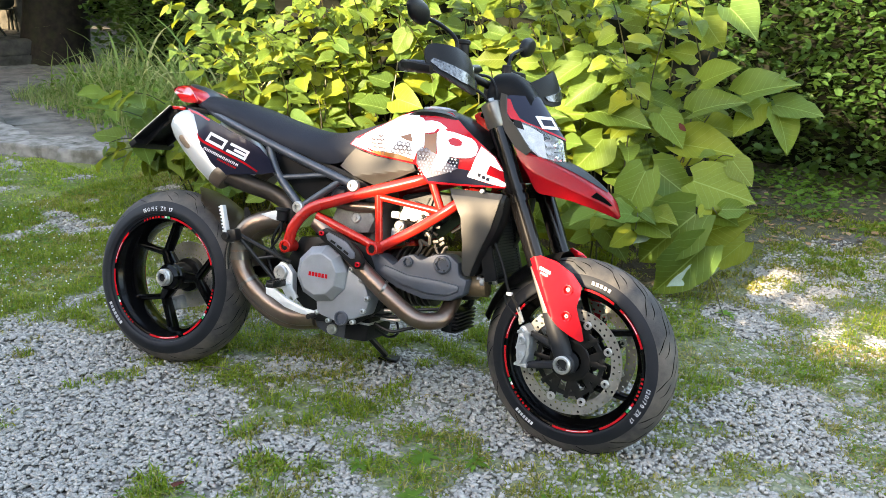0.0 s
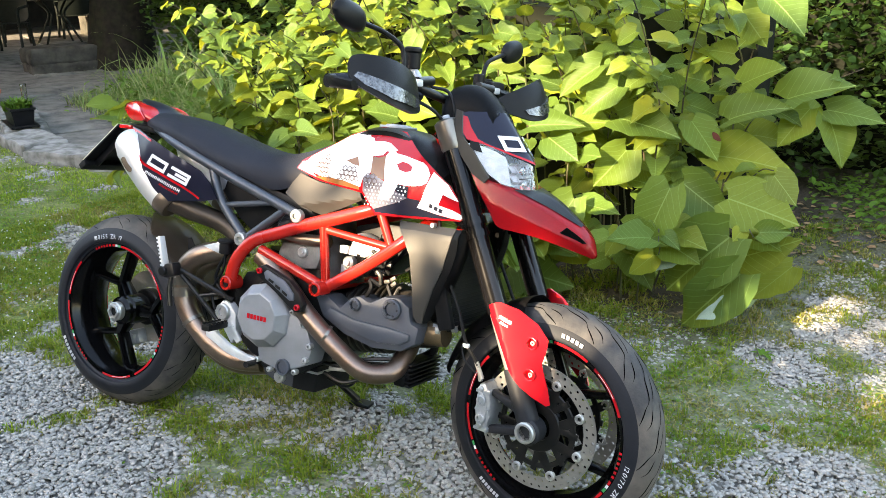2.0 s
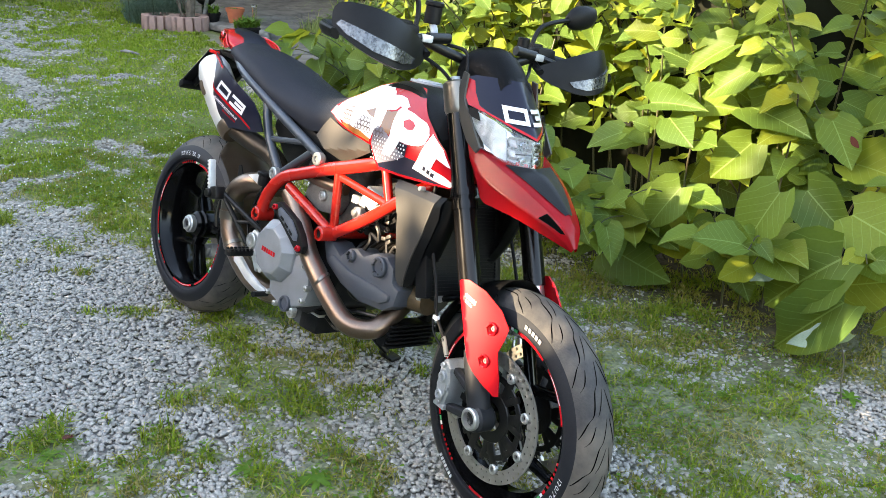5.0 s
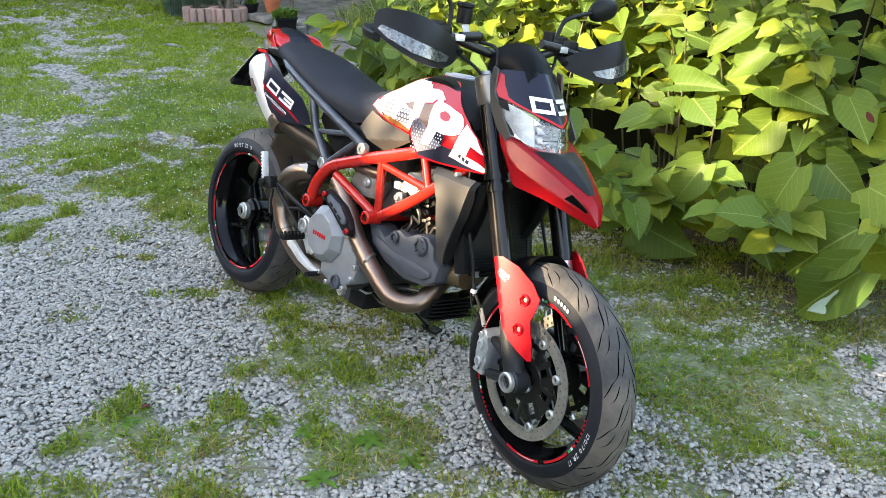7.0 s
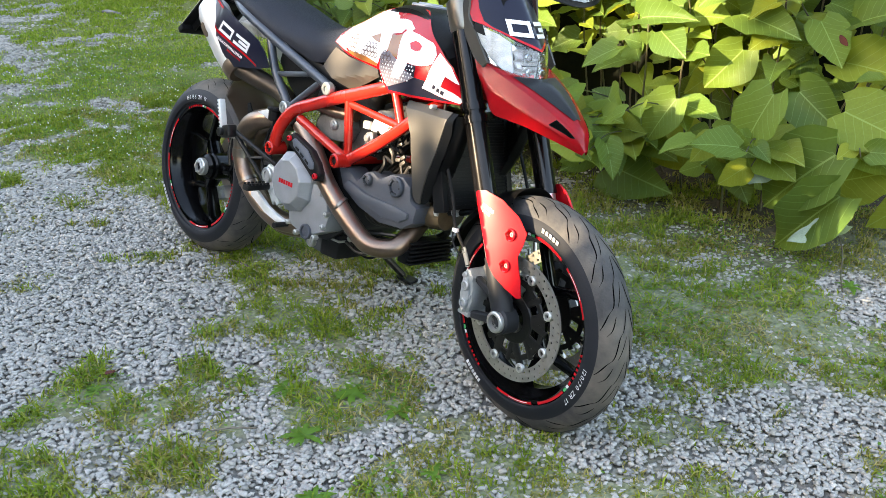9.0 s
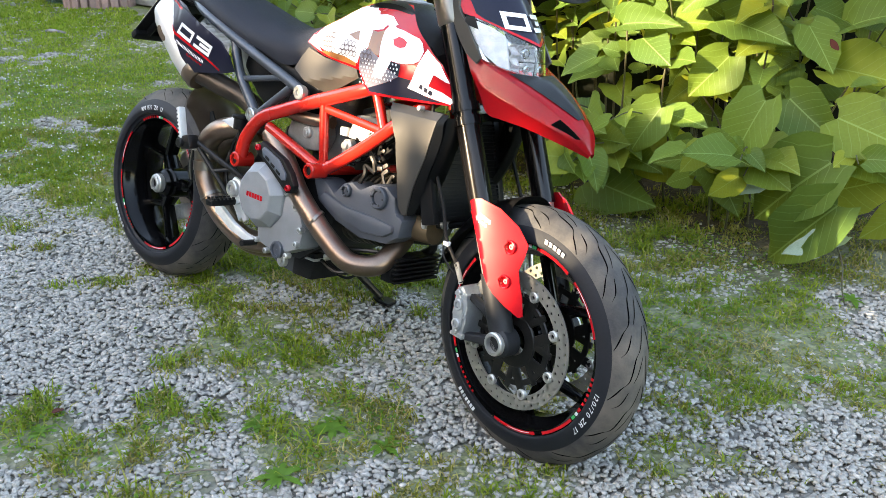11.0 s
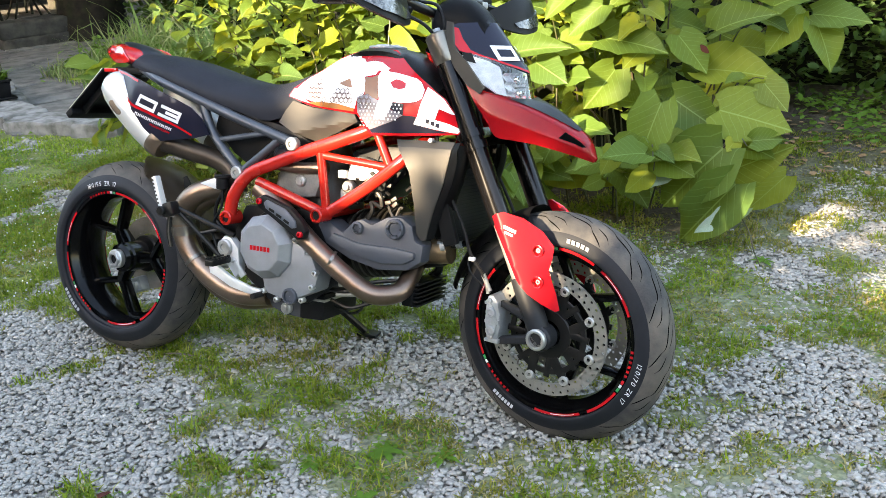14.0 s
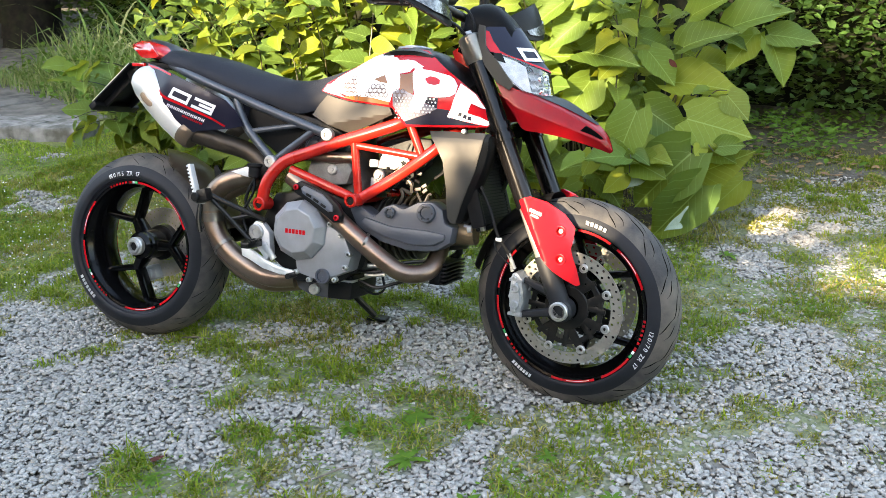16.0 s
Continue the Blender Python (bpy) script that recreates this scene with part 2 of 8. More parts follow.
KNOT = [(0.031, 0.063, 0.015), (0.061, 0.106, 0.018), (0.040, 0.080, 0.018), (0.106, 0.153, 0.020), (0.047, 0.090, 0.022), (0.078, 0.124, 0.018), (0.201, 0.219, 0.024), (0.035, 0.071, 0.018)]
KNOT_LEAF = leafy("knotweed_leaf", KNOT, (0.60, 0.64, 0.05), 0.25, 0.5, True, True, 0.14)
KNOT_REST = leafy("knotweed_leaf_far", KNOT, (0.60, 0.64, 0.05), 0.25, 0.5, True, False, 0.14)
KNOT_STEM = mat("knotweed_cane", (0.045, 0.058, 0.018), (0.055, 0.035, 0.020), 0.5, scale=20)
LEAF_BACK = mat("pale_leaf_back", (0.22, 0.30, 0.22), (0.28, 0.35, 0.27), 0.85, scale=30)
HEDGE = leafy("hedge_leaf", [(0.018, 0.045, 0.012), (0.026, 0.062, 0.016), (0.040, 0.085, 0.020), (0.022, 0.055, 0.016)], (0.22, 0.30, 0.04), 0.28, 0.45)
# near-black: the shade inside bush and hedges is put into this colour
HEDGE_SHADE = mat("hedge_inner_shade", (0.0045, 0.0060, 0.0030), (0.0085, 0.0095, 0.0050), 0.9, scale=9, bump=1.0, bscale=40)
BLADE = leafy("grass_blade", [(0.036, 0.076, 0.008), (0.070, 0.128, 0.010), (0.115, 0.178, 0.014), (0.165, 0.222, 0.018), (0.058, 0.108, 0.010), (0.21, 0.245, 0.024), (0.130, 0.185, 0.014), (0.34, 0.28, 0.11)], (0.36, 0.46, 0.04), 0.34, 0.6)
SPARSE = leafy("yellowing_blade", [(0.070, 0.081, 0.012), (0.133, 0.141, 0.018), (0.192, 0.185, 0.027), (0.096, 0.115, 0.013), (0.281, 0.237, 0.089), (0.340, 0.274, 0.133), (0.222, 0.148, 0.074)], (0.42, 0.42, 0.06), 0.32, 0.65)
LAWN = leafy("lawn_blade", [(0.055, 0.125, 0.010), (0.120, 0.225, 0.016), (0.190, 0.300, 0.022), (0.085, 0.170, 0.014), (0.25, 0.33, 0.035), (0.34, 0.32, 0.10), (0.14, 0.245, 0.018)], (0.40, 0.50, 0.05), 0.36, 0.65)
TALL = leafy("tall_grass_blade", [(0.070, 0.150, 0.036), (0.120, 0.215, 0.055), (0.190, 0.265, 0.085), (0.36, 0.33, 0.17), (0.090, 0.175, 0.042)], (0.38, 0.46, 0.15), 0.36, 0.6)
CONIFER = leafy("conifer_needle", [(0.040, 0.072, 0.016), (0.065, 0.105, 0.020), (0.028, 0.055, 0.014)], (0.20, 0.26, 0.05), 0.28, 0.55)
FRESH = leafy("fresh_tree_leaf", [(0.075, 0.150, 0.020), (0.120, 0.205, 0.028), (0.160, 0.240, 0.034)], (0.40, 0.50, 0.06), 0.36, 0.5)
WEED = leafy("weed_leaf", [(0.060, 0.140, 0.018), (0.085, 0.170, 0.022), (0.072, 0.150, 0.028)], (0.25, 0.36, 0.05), 0.3, 0.5)
BLUEGREEN = leafy("grey_green_leaf", [(0.11, 0.18, 0.15), (0.15, 0.22, 0.18), (0.09, 0.15, 0.11)], (0.2, 0.3, 0.15), 0.25, 0.6)
RUST = mat("withered_leaf", (0.085, 0.022, 0.018), (0.065, 0.018, 0.014), 0.8)
PETAL = mat("red_petal", (0.55, 0.02, 0.02), (0.42, 0.02, 0.03), 0.6)
STONE = island("gravel_stone", [(0.202, 0.192, 0.172), (0.298, 0.283, 0.257), (0.340, 0.323, 0.294), (0.256, 0.240, 0.219), (0.319, 0.302, 0.275), (0.383, 0.362, 0.328), (0.276, 0.247, 0.206)], 0.75, 0.4, 160)
EDGE = mat("pale_rough_stone", (0.26, 0.25, 0.235), (0.11, 0.105, 0.10), 0.9, scale=9, bump=1.0, bscale=38, dust=((0.08, 0.085, 0.05), 0.5))
SLAB = mat("weathered_slab", (0.170, 0.160, 0.148), (0.080, 0.076, 0.072), 0.85, scale=6, bump=0.9, bscale=45, dust=((0.24, 0.222, 0.19), 0.55))
BLOCK = mat("dark_mossy_stone", (0.070, 0.064, 0.055), (0.030, 0.028, 0.024), 0.9, scale=6, bump=1.0, bscale=35, dust=((0.10, 0.095, 0.07), 0.4))
BARK = mat("dark_bark", (0.020, 0.015, 0.011), (0.009, 0.0075, 0.006), 0.9, scale=14, bump=1.0, bscale=30, dust=((0.025, 0.030, 0.010), 0.5))
GREY_BARK = mat("grey_bark", (0.155, 0.130, 0.105), (0.09, 0.075, 0.060), 0.85, scale=18, bump=0.8, bscale=60)
BRICK = mat("pink_concrete_block", (0.34, 0.22, 0.19), (0.27, 0.18, 0.16), 0.85, scale=16, bump=0.6, bscale=120)
TERRA = mat("terracotta", (0.46, 0.13, 0.06), (0.38, 0.10, 0.05), 0.7, scale=20, bump=0.2, bscale=120)
SOIL = mat("potting_soil", (0.035, 0.026, 0.018), (0.055, 0.040, 0.028), 0.95, scale=40, bump=1.0, bscale=90)
CHAIRGREEN = mat("dark_garden_plastic", (0.008, 0.011, 0.009), (0.012, 0.015, 0.013), 0.5, scale=12, bump=0.1, bscale=200, spec=0.12)
WOOD = mat("old_wood", (0.10, 0.075, 0.05), (0.06, 0.045, 0.03), 0.8, scale=12, bump=0.5, bscale=90)
# the porch's inner shade is in this near-black colour; the ornament shares it
WALL = mat("near_black_rubble", (0.024, 0.022, 0.020), (0.012, 0.011, 0.010), 0.9, scale=6, bump=1.0, bscale=25)
RENDER_ = mat("pale_house_wall", (0.50, 0.46, 0.38), (0.42, 0.38, 0.31), 0.85, scale=4, bump=0.3, bscale=80)

# ---- mesh tools ----
from mathutils.geometry import delaunay_2d_cdt


def part(name, bm, material, parent=None, label="", smooth=True, m=None, angle=35):
    """Links a bmesh as one mesh object, under a thing or a part."""
    me = bpy.data.meshes.new(name)
    if m is not None:
        bm.transform(m)
    bmesh.ops.recalc_face_normals(bm, faces=bm.faces)
    if smooth:
        for f in bm.faces:
            f.smooth = True
        lim = radians(angle)
        for e in bm.edges:
            if len(e.link_faces) == 2 and e.calc_face_angle(0) > lim:
                e.smooth = False
    bm.to_mesh(me)
    bm.free()
    for x in material if isinstance(material, (list, tuple)) else (material,):
        me.materials.append(x)
    ob = new(name, me)
    if parent is not None:
        ob.parent = parent
    if label:
        tagged(ob, label)
    return ob


def join(*bms):
    """One bmesh out of several."""
    out = bms[0]
    for b in bms[1:]:
        me = bpy.data.meshes.new("scrap")
        b.to_mesh(me)
        out.from_mesh(me)
        b.free()
        bpy.data.meshes.remove(me)
    return out


def curve(pts, n=6, closed=False):
    """Catmull-Rom through points of any dimension."""
    P = [Vector(p) for p in pts]
    k, out = len(P), []
    for i in range(k if closed else k - 1):
        a = P[(i - 1) % k] if closed or i else P[0] * 2 - P[1]
        b, c = P[i], P[(i + 1) % k]
        d = P[(i + 2) % k] if closed or i + 2 < k else P[-1] * 2 - P[-2]
        for j in range(n):
            t = j / n
            out.append(0.5 * (2 * b + (c - a) * t + (2 * a - 5 * b + 4 * c - d) * t * t + (3 * b - a - 3 * c + d) * t ** 3))
    if not closed:
        out.append(P[-1])
    return out


def loft(rings, closed=True, cap=True):
    bm = bmesh.new()
    vs = [[bm.verts.new(p) for p in r] for r in rings]
    n = len(vs[0])
    for a, b in zip(vs, vs[1:]):
        for j in range(n if closed else n - 1):
            k = (j + 1) % n
            bm.faces.new((a[j], a[k], b[k], b[j]))
    if cap and closed:
        bm.faces.new(vs[0][::-1])
        bm.faces.new(vs[-1])
    return bm


def tube(pts, r=0.01, seg=10, smooth=6, cap=True, flat=1.0):
    """A round bar along a smooth line. r: one radius or one for each point."""
    rs = r if isinstance(r, (list, tuple)) else [r] * len(pts)
    if smooth and len(pts) > 2:
        line = curve(pts, smooth)
        rad = [v[0] for v in curve([(k, 0) for k in rs], smooth)]
    else:
        line, rad = [Vector(p) for p in pts], rs
    rings, up = [], None
    for i, p in enumerate(line):
        d = (line[min(i + 1, len(line) - 1)] - line[max(i - 1, 0)]).normalized()
        if up is None:
            up = d.orthogonal().normalized()
        up = (up - d * up.dot(d)).normalized()
        s = d.cross(up)
        rings.append([p + rad[i] * (math.cos(2 * math.pi * k / seg) * up + flat * math.sin(2 * math.pi * k / seg) * s) for k in range(seg)])
    return loft(rings, cap=cap)


def lathe(profile, n=64, closed=False, start=0.0, span=360.0):
    """Turns (y, r) pairs round the y axis."""
    full = span >= 360
    k = n if full else n + 1
    rings = []
    for i in range(k):
        a = radians(start + span * i / n)
        rings.append([Vector((r * math.cos(a), y, r * math.sin(a))) for y, r in profile])
    bm = bmesh.new()
    vs = [[bm.verts.new(p) for p in r] for r in rings]
    m = len(profile)
    for i in range(n):
        a, b = vs[i], vs[(i + 1) % k]
        for j in range(m if closed else m - 1):
            bm.faces.new((a[j], a[(j + 1) % m], b[(j + 1) % m], b[j]))
    if closed and not full:
        bm.faces.new(vs[0])
        bm.faces.new(vs[-1][::-1])
    return bm


def cyl(y0, y1, r, n=24, bev=0.002, hole=0.0):
    """A solid disc along y with softened edges, with a hole if wanted."""
    b = min(bev, r * 0.4, abs(y1 - y0) * 0.4)
    s = 1 if y1 > y0 else -1
    pr = [(y0, hole), (y0, r - b), (y0 + s * b, r), (y1 - s * b, r), (y1, r - b), (y1, hole)]
    return lathe(pr, n, closed=hole > 0) if hole > 0 else lathe([(y0, 0.0005)] + pr[1:-1] + [(y1, 0.0005)], n)


def box(c, s, bev=0.003, m=None):
    bm = bmesh.new()
    bmesh.ops.create_cube(bm, size=1)
    for v in bm.verts:
        v.co = Vector((v.co.x * s[0], v.co.y * s[1], v.co.z * s[2]))
    if bev:
        bmesh.ops.bevel(bm, geom=list(bm.edges), offset=min(bev, min(s) * 0.4), segments=2, affect='EDGES', profile=0.6)
    if m is not None:
        bm.transform(m)
    bmesh.ops.translate(bm, vec=Vector(c), verts=bm.verts)
    return bm


def plate(outline, y0, y1, bev=0.004):
    """An outline in x and z made solid between two y, with softened edges."""
    bm = bmesh.new()
    a = [bm.verts.new((x, y0, z)) for x, z in outline]
    f = bm.faces.new(a)
    e = bmesh.ops.extrude_face_region(bm, geom=[f])
    for v in e["geom"]:
        if isinstance(v, bmesh.types.BMVert):
            v.co.y = y1
    bmesh.ops.recalc_face_normals(bm, faces=bm.faces)
    if bev:
        bmesh.ops.bevel(bm, geom=list(bm.edges), offset=bev, segments=2, affect='EDGES', profile=0.6)
    return bm


def fill2(outline, step=0.02, holes=()):
    """Triangles inside an outline, with points within."""
    pts = [Vector(p) for p in outline]
    n = len(pts)
    faces = [list(range(n))]
    x0, x1 = min(p[0] for p in pts), max(p[0] for p in pts)
    z0, z1 = min(p[1] for p in pts), max(p[1] for p in pts)

    def inside(x, z):
        r = False
        for i in range(n):
            a, b = pts[i], pts[i - 1]
            if (a[1] > z) != (b[1] > z) and x < (b[0] - a[0]) * (z - a[1]) / (b[1] - a[1]) + a[0]:
                r = not r
        return r
    extra = []
    i = 0
    z = z0 + step / 2
    while z < z1:
        x = x0 + step * (0.25 if i % 2 else 0.75)
        while x < x1:
            if inside(x, z) and min((Vector((x, z)) - p).length for p in pts) > step * 0.4:
                extra.append(Vector((x, z)))
            x += step
        z += step * 0.87
        i += 1
    v, _, f, _, _, _ = delaunay_2d_cdt(pts + extra, [(k, (k + 1) % n) for k in range(n)], faces, 1, 1e-6)
    return v, f


def dense(outline, step):
    out = []
    for i, p in enumerate(outline):
        a, b = Vector(p), Vector(outline[(i + 1) % len(outline)])
        k = max(1, int((b - a).length / step))
        out += [a.lerp(b, j / k) for j in range(k)]
    return out


def panel(outline, place, thick=0.004, step=0.02, rounded=True):
    """A curved sheet: an outline of two numbers, each point put in space by place(u, v), made thick inward by thick."""
    o = curve(outline, 4, closed=True) if rounded else dense(outline, step)
    v, f = fill2(o, step)
    bm = bmesh.new()
    vs = [bm.verts.new(place(*p)) for p in v]
    for t in f:
        try:
            bm.faces.new([vs[i] for i in t])
        except ValueError:
            pass
    if thick:
        bmesh.ops.recalc_face_normals(bm, faces=bm.faces)
        bmesh.ops.solidify(bm, geom=list(bm.faces), thickness=thick)
    return bm


def text_mesh(body, size, shear=0.0):
    """The outline letters of the built-in font as a flat bmesh, from the origin along x, with y up."""
    cu = bpy.data.curves.new("letters", 'FONT')
    cu.body, cu.size, cu.shear, cu.resolution_u = body, size, shear, 3
    ob = bpy.data.objects.new("letters", cu)
    scene.collection.objects.link(ob)
    dg = bpy.context.evaluated_depsgraph_get()
    me = bpy.data.meshes.new_from_object(ob.evaluated_get(dg), depsgraph=dg)
    bm = bmesh.new()
    bm.from_mesh(me)
    bpy.data.objects.remove(ob)
    bpy.data.meshes.remove(me)
    bpy.data.curves.remove(cu)
    return bm


def arm(a, b, w0, w1, t0, t1=None, bev=0.004):
    """A tapering bar of oblong section from a to b: widths in the plane of travel, depths along y."""
    a, b = Vector(a), Vector(b)
    d = (b - a).normalized()
    side = d.cross(Vector((0, 1, 0))).normalized()
    deep = side.cross(d).normalized()
    t1 = t0 if t1 is None else t1
    rings = []
    for p, w, t in ((a, w0, t0), (a.lerp(b, 0.5), (w0 + w1) / 2, (t0 + t1) / 2), (b, w1, t1)):
        r = []
        for k in range(12):
            c, s = math.cos(math.pi * 2 * k / 12), math.sin(math.pi * 2 * k / 12)
            c, s = math.copysign(abs(c) ** 0.6, c), math.copysign(abs(s) ** 0.6, s)
            r.append(p + side * c * w / 2 + deep * s * t / 2)
        rings.append(r)
    return loft(rings)

# ---- motorcycle ----
bike = tagged(new("motorcycle"), "red and white motorcycle leaning on its side stand on gravel", "motorcycle")
bike.matrix_world = pose(-0.011, -0.081, -0.008, -13.5, 0.4, 1.6)
# the steered front: everything that turns with the bars
AX = Vector((1.12, 0, 1.0))
STEER = Matrix.Translation(AX) @ Matrix.Rotation(radians(-7.5), 4, Vector((-math.sin(radians(24)), 0, math.cos(radians(24))))) @ Matrix.Translation(-AX)


def wheel(name, hub, rad, half, hw, m, label):
    """A cast wheel of three forked spokes with its tyre. half: half the tyre's width; hw: half the rim's width."""
    T = m @ Matrix.Translation(hub)
    r0 = 0.222
    lip = hw + 0.006
    rim = lathe([(-lip, r0), (-lip - 0.002, r0 - 0.003), (-lip, r0 - 0.010), (-lip + 0.008, r0 - 0.013), (-lip + 0.016, r0 - 0.020), (-hw * 0.35, r0 - 0.034),
                 (hw * 0.35, r0 - 0.034), (lip - 0.016, r0 - 0.020), (lip - 0.008, r0 - 0.013), (lip, r0 - 0.010), (lip + 0.002, r0 - 0.003), (lip, r0), (lip - 0.01, r0 - 0.002), (-lip + 0.01, r0 - 0.002)], 96, closed=True)
    hub_r = 0.050 if half > 0.07 else 0.042
    rim = join(rim, cyl(-hw * 0.55, hw * 0.55, hub_r, 32, 0.006))
    w = part(name, rim, RIM, bike, label, m=T)
    for k in range(3):
        a = radians(120 * k + (2 if half > 0.07 else 62))
        knee = Vector((0.105 * math.cos(a), 0, 0.105 * math.sin(a)))
        bm = arm(Vector((0.03 * math.cos(a), 0, 0.03 * math.sin(a))), knee, 0.046, 0.030, hw * 0.9, hw * 0.6)
        for s in (-1, 1):
            e = a + s * radians(29)
            bm = join(bm, arm(knee - knee.normalized() * 0.012, (0.193 * math.cos(e), 0, 0.193 * math.sin(e)), 0.024, 0.020, hw * 0.6, hw * 0.75))
        part("spoke", bm, RIM, w, m=T)
    # tyre
    c = rad
    side = r0
    prof = [(0, c), (0.30, c - 0.004), (0.55, c - 0.014), (0.75, c - 0.029), (0.90, c - 0.048), (0.985, c - 0.064), (1.0, c - 0.073), (0.96, (c - 0.075 + side) / 2), (0.88, side + 0.008), (0.84, side + 0.001)]
    full = [(-half * y, r) for y, r in reversed(prof)] + [(half * y, r) for y, r in prof[1:]]
    line = curve(full, 3)
    tyre = lathe([tuple(p) for p in line], 128)
    # slanting tread grooves: raised strips with the grooves' shade as their colour
    tops = curve([(y, r) for y, r in prof], 8)

    def on(y, lift):
        y = abs(y) / half
        for p, q in zip(tops, tops[1:]):
            if p[0] <= y <= q[0]:
                return p[1] + (q[1] - p[1]) * (y - p[0]) / max(1e-6, q[0] - p[0]) + lift
        return c + lift
    g = bmesh.new()
    count = 15
    for s in (-1, 1):
        for k in range(count):
            for way in (((0, 0.04), (9, 0.20), (13, 0.36), (22, 0.48), (26, 0.66), (33, 0.84)), ((12, 0.08), (19, 0.24), (23, 0.36)), ((27, 0.46), (33, 0.58), (36, 0.72))):
                run = curve(way, 4)
                prev = None
                for i, (da, fy) in enumerate(run):
                    ang = radians(360 / count * (k + 0.5 * (s > 0)) - da)
                    y = s * half * fy
                    ww = 0.0019 * min(1, 0.35 + 0.3 * i, 0.35 + 0.3 * (len(run) - 1 - i))
                    now = []
                    for q in (-1, 1):
                        yy, aa = y + q * ww * 0.75, ang + q * ww * 0.7 / rad
                        rr = on(yy, 0.0013)
                        now.append(g.verts.new((rr * math.cos(aa), yy, rr * math.sin(aa))))
                    if prev:
                        g.faces.new((prev[0], prev[1], now[1], now[0]))
                    prev = now
    ty = part("tyre", tyre, RUBBER, w, "worn black road tyre with slanting grooves", m=T)
    band = [(y * half, on(y * half, 0.0007)) for y in [q / 12 * 0.86 for q in range(-12, 13)]]
    part("tread", lathe(band, 128), TREAD, w, "dusty worn tread", m=T)
    part("recess_shade", g, RECESS_SHADE, w, m=T, smooth=False)
    # rim stickers on both sides
    for s in (-1, 1):
        def arc(tone, a0, a1, ra=r0 - 0.0085, rb=r0 - 0.0015, lift=0.0035):
            bm = bmesh.new()
            y = s * (lip + lift)
            n = max(1, int(abs(a1 - a0) / 3))
            pv = None
            for i in range(n + 1):
                a = radians(a0 + (a1 - a0) * i / n)
                nw = [bm.verts.new((r * math.cos(a), y, r * math.sin(a))) for r in (ra, rb)]
                if pv:
                    bm.faces.new((pv[0], pv[1], nw[1], nw[0]))
                pv = nw
            part("rim_stripe", bm, tone, w, m=T, smooth=False)
        for b0 in (20, 140, 260):
            arc(RED, b0, b0 + 34)
            arc(WHITE, b0 + 12, b0 + 30, r0 - 0.0060, r0 - 0.0045, 0.0042)
            arc(RED, b0 + 40, b0 + 66)
            arc(GREEN, b0 + 67, b0 + 70)
            arc(WHITE, b0 + 70.5, b0 + 73)
            arc(RED, b0 + 73.5, b0 + 76.5)
            for q in range(6):
                arc(RED, b0 + 79 + q * 3.4, b0 + 80.8 + q * 3.4)
    return w, T, on


def side_letters(body, size, w, T, half, r_mid, mid_angle, on_r, bar=False):
    """Raised letters round a tyre's wall, on its near side. bar: a plain bar of that length instead."""
    bm = bmesh.new()
    chars = [(c, size * (0.40 if c in " /1I" else 0.68)) for c in body]
    total = sum(x for _, x in chars)
    at = -total / 2
    for c, adv in chars:
        if c != " ":
            t = box((0, 0, 0), (adv * 0.72, size * 0.62, 0.0005), 0) if bar else text_mesh(c, size)
            if not bar:
                bmesh.ops.translate(t, vec=(-adv * 0.42, -size * 0.35, 0), verts=t.verts)
            a = mid_angle - math.degrees((at + adv / 2) / r_mid)
            for v in t.verts:
                rr = r_mid + v.co.y
                aa = radians(a) - v.co.x / r_mid
                depth = 1.0 - 14 * abs(rr - 0.247) ** 1.3
                v.co = Vector((rr * math.cos(aa), -half * min(1.0, max(0.86, depth)) - (0.0034 if half > 0.07 else 0.0014), rr * math.sin(aa)))
            bm = join(bm, t)
        at += adv
    part("lettering", bm, WHITE, w, "white painted tyre lettering", m=T, smooth=False)


rw, RT, ron = wheel("rear_wheel", Vector((0, 0, 0.315)), 0.315, 0.091, 0.070, Matrix(), "black cast rear wheel with red rim tape")
fw, FT, fon = wheel("front_wheel", Vector((1.503, 0, 0.299)), 0.300, 0.061, 0.045, STEER, "black cast front wheel with red rim tape")
side_letters("180/55 ZR 17", 0.020, rw, RT, 0.091, 0.247, 98, ron)
side_letters("BARMARK", 0.020, rw, RT, 0.091, 0.247, 220, ron, True)
side_letters("120/70 ZR 17", 0.018, fw, FT, 0.061, 0.243, -22, fon)
side_letters("MARKS", 0.019, fw, FT, 0.061, 0.243, 74, fon, True)
side_letters("BARMARK", 0.015, fw, FT, 0.061, 0.243, -122, fon, True)
# rear hub nut
bm = join(cyl(-0.058, -0.080, 0.031, 32, 0.003, 0.018), cyl(-0.078, -0.087, 0.026, 6, 0.002, 0.017))
part("hub_cone", cyl(-0.030, -0.062, 0.046, 32, 0.010), RIM, rw, m=RT)
part("hub_nut", bm, STEEL, rw, "large bright hub nut", m=RT)
part("hub_bore", cyl(-0.060, -0.076, 0.0182, 24, 0.001), BLACK, rw, m=RT)


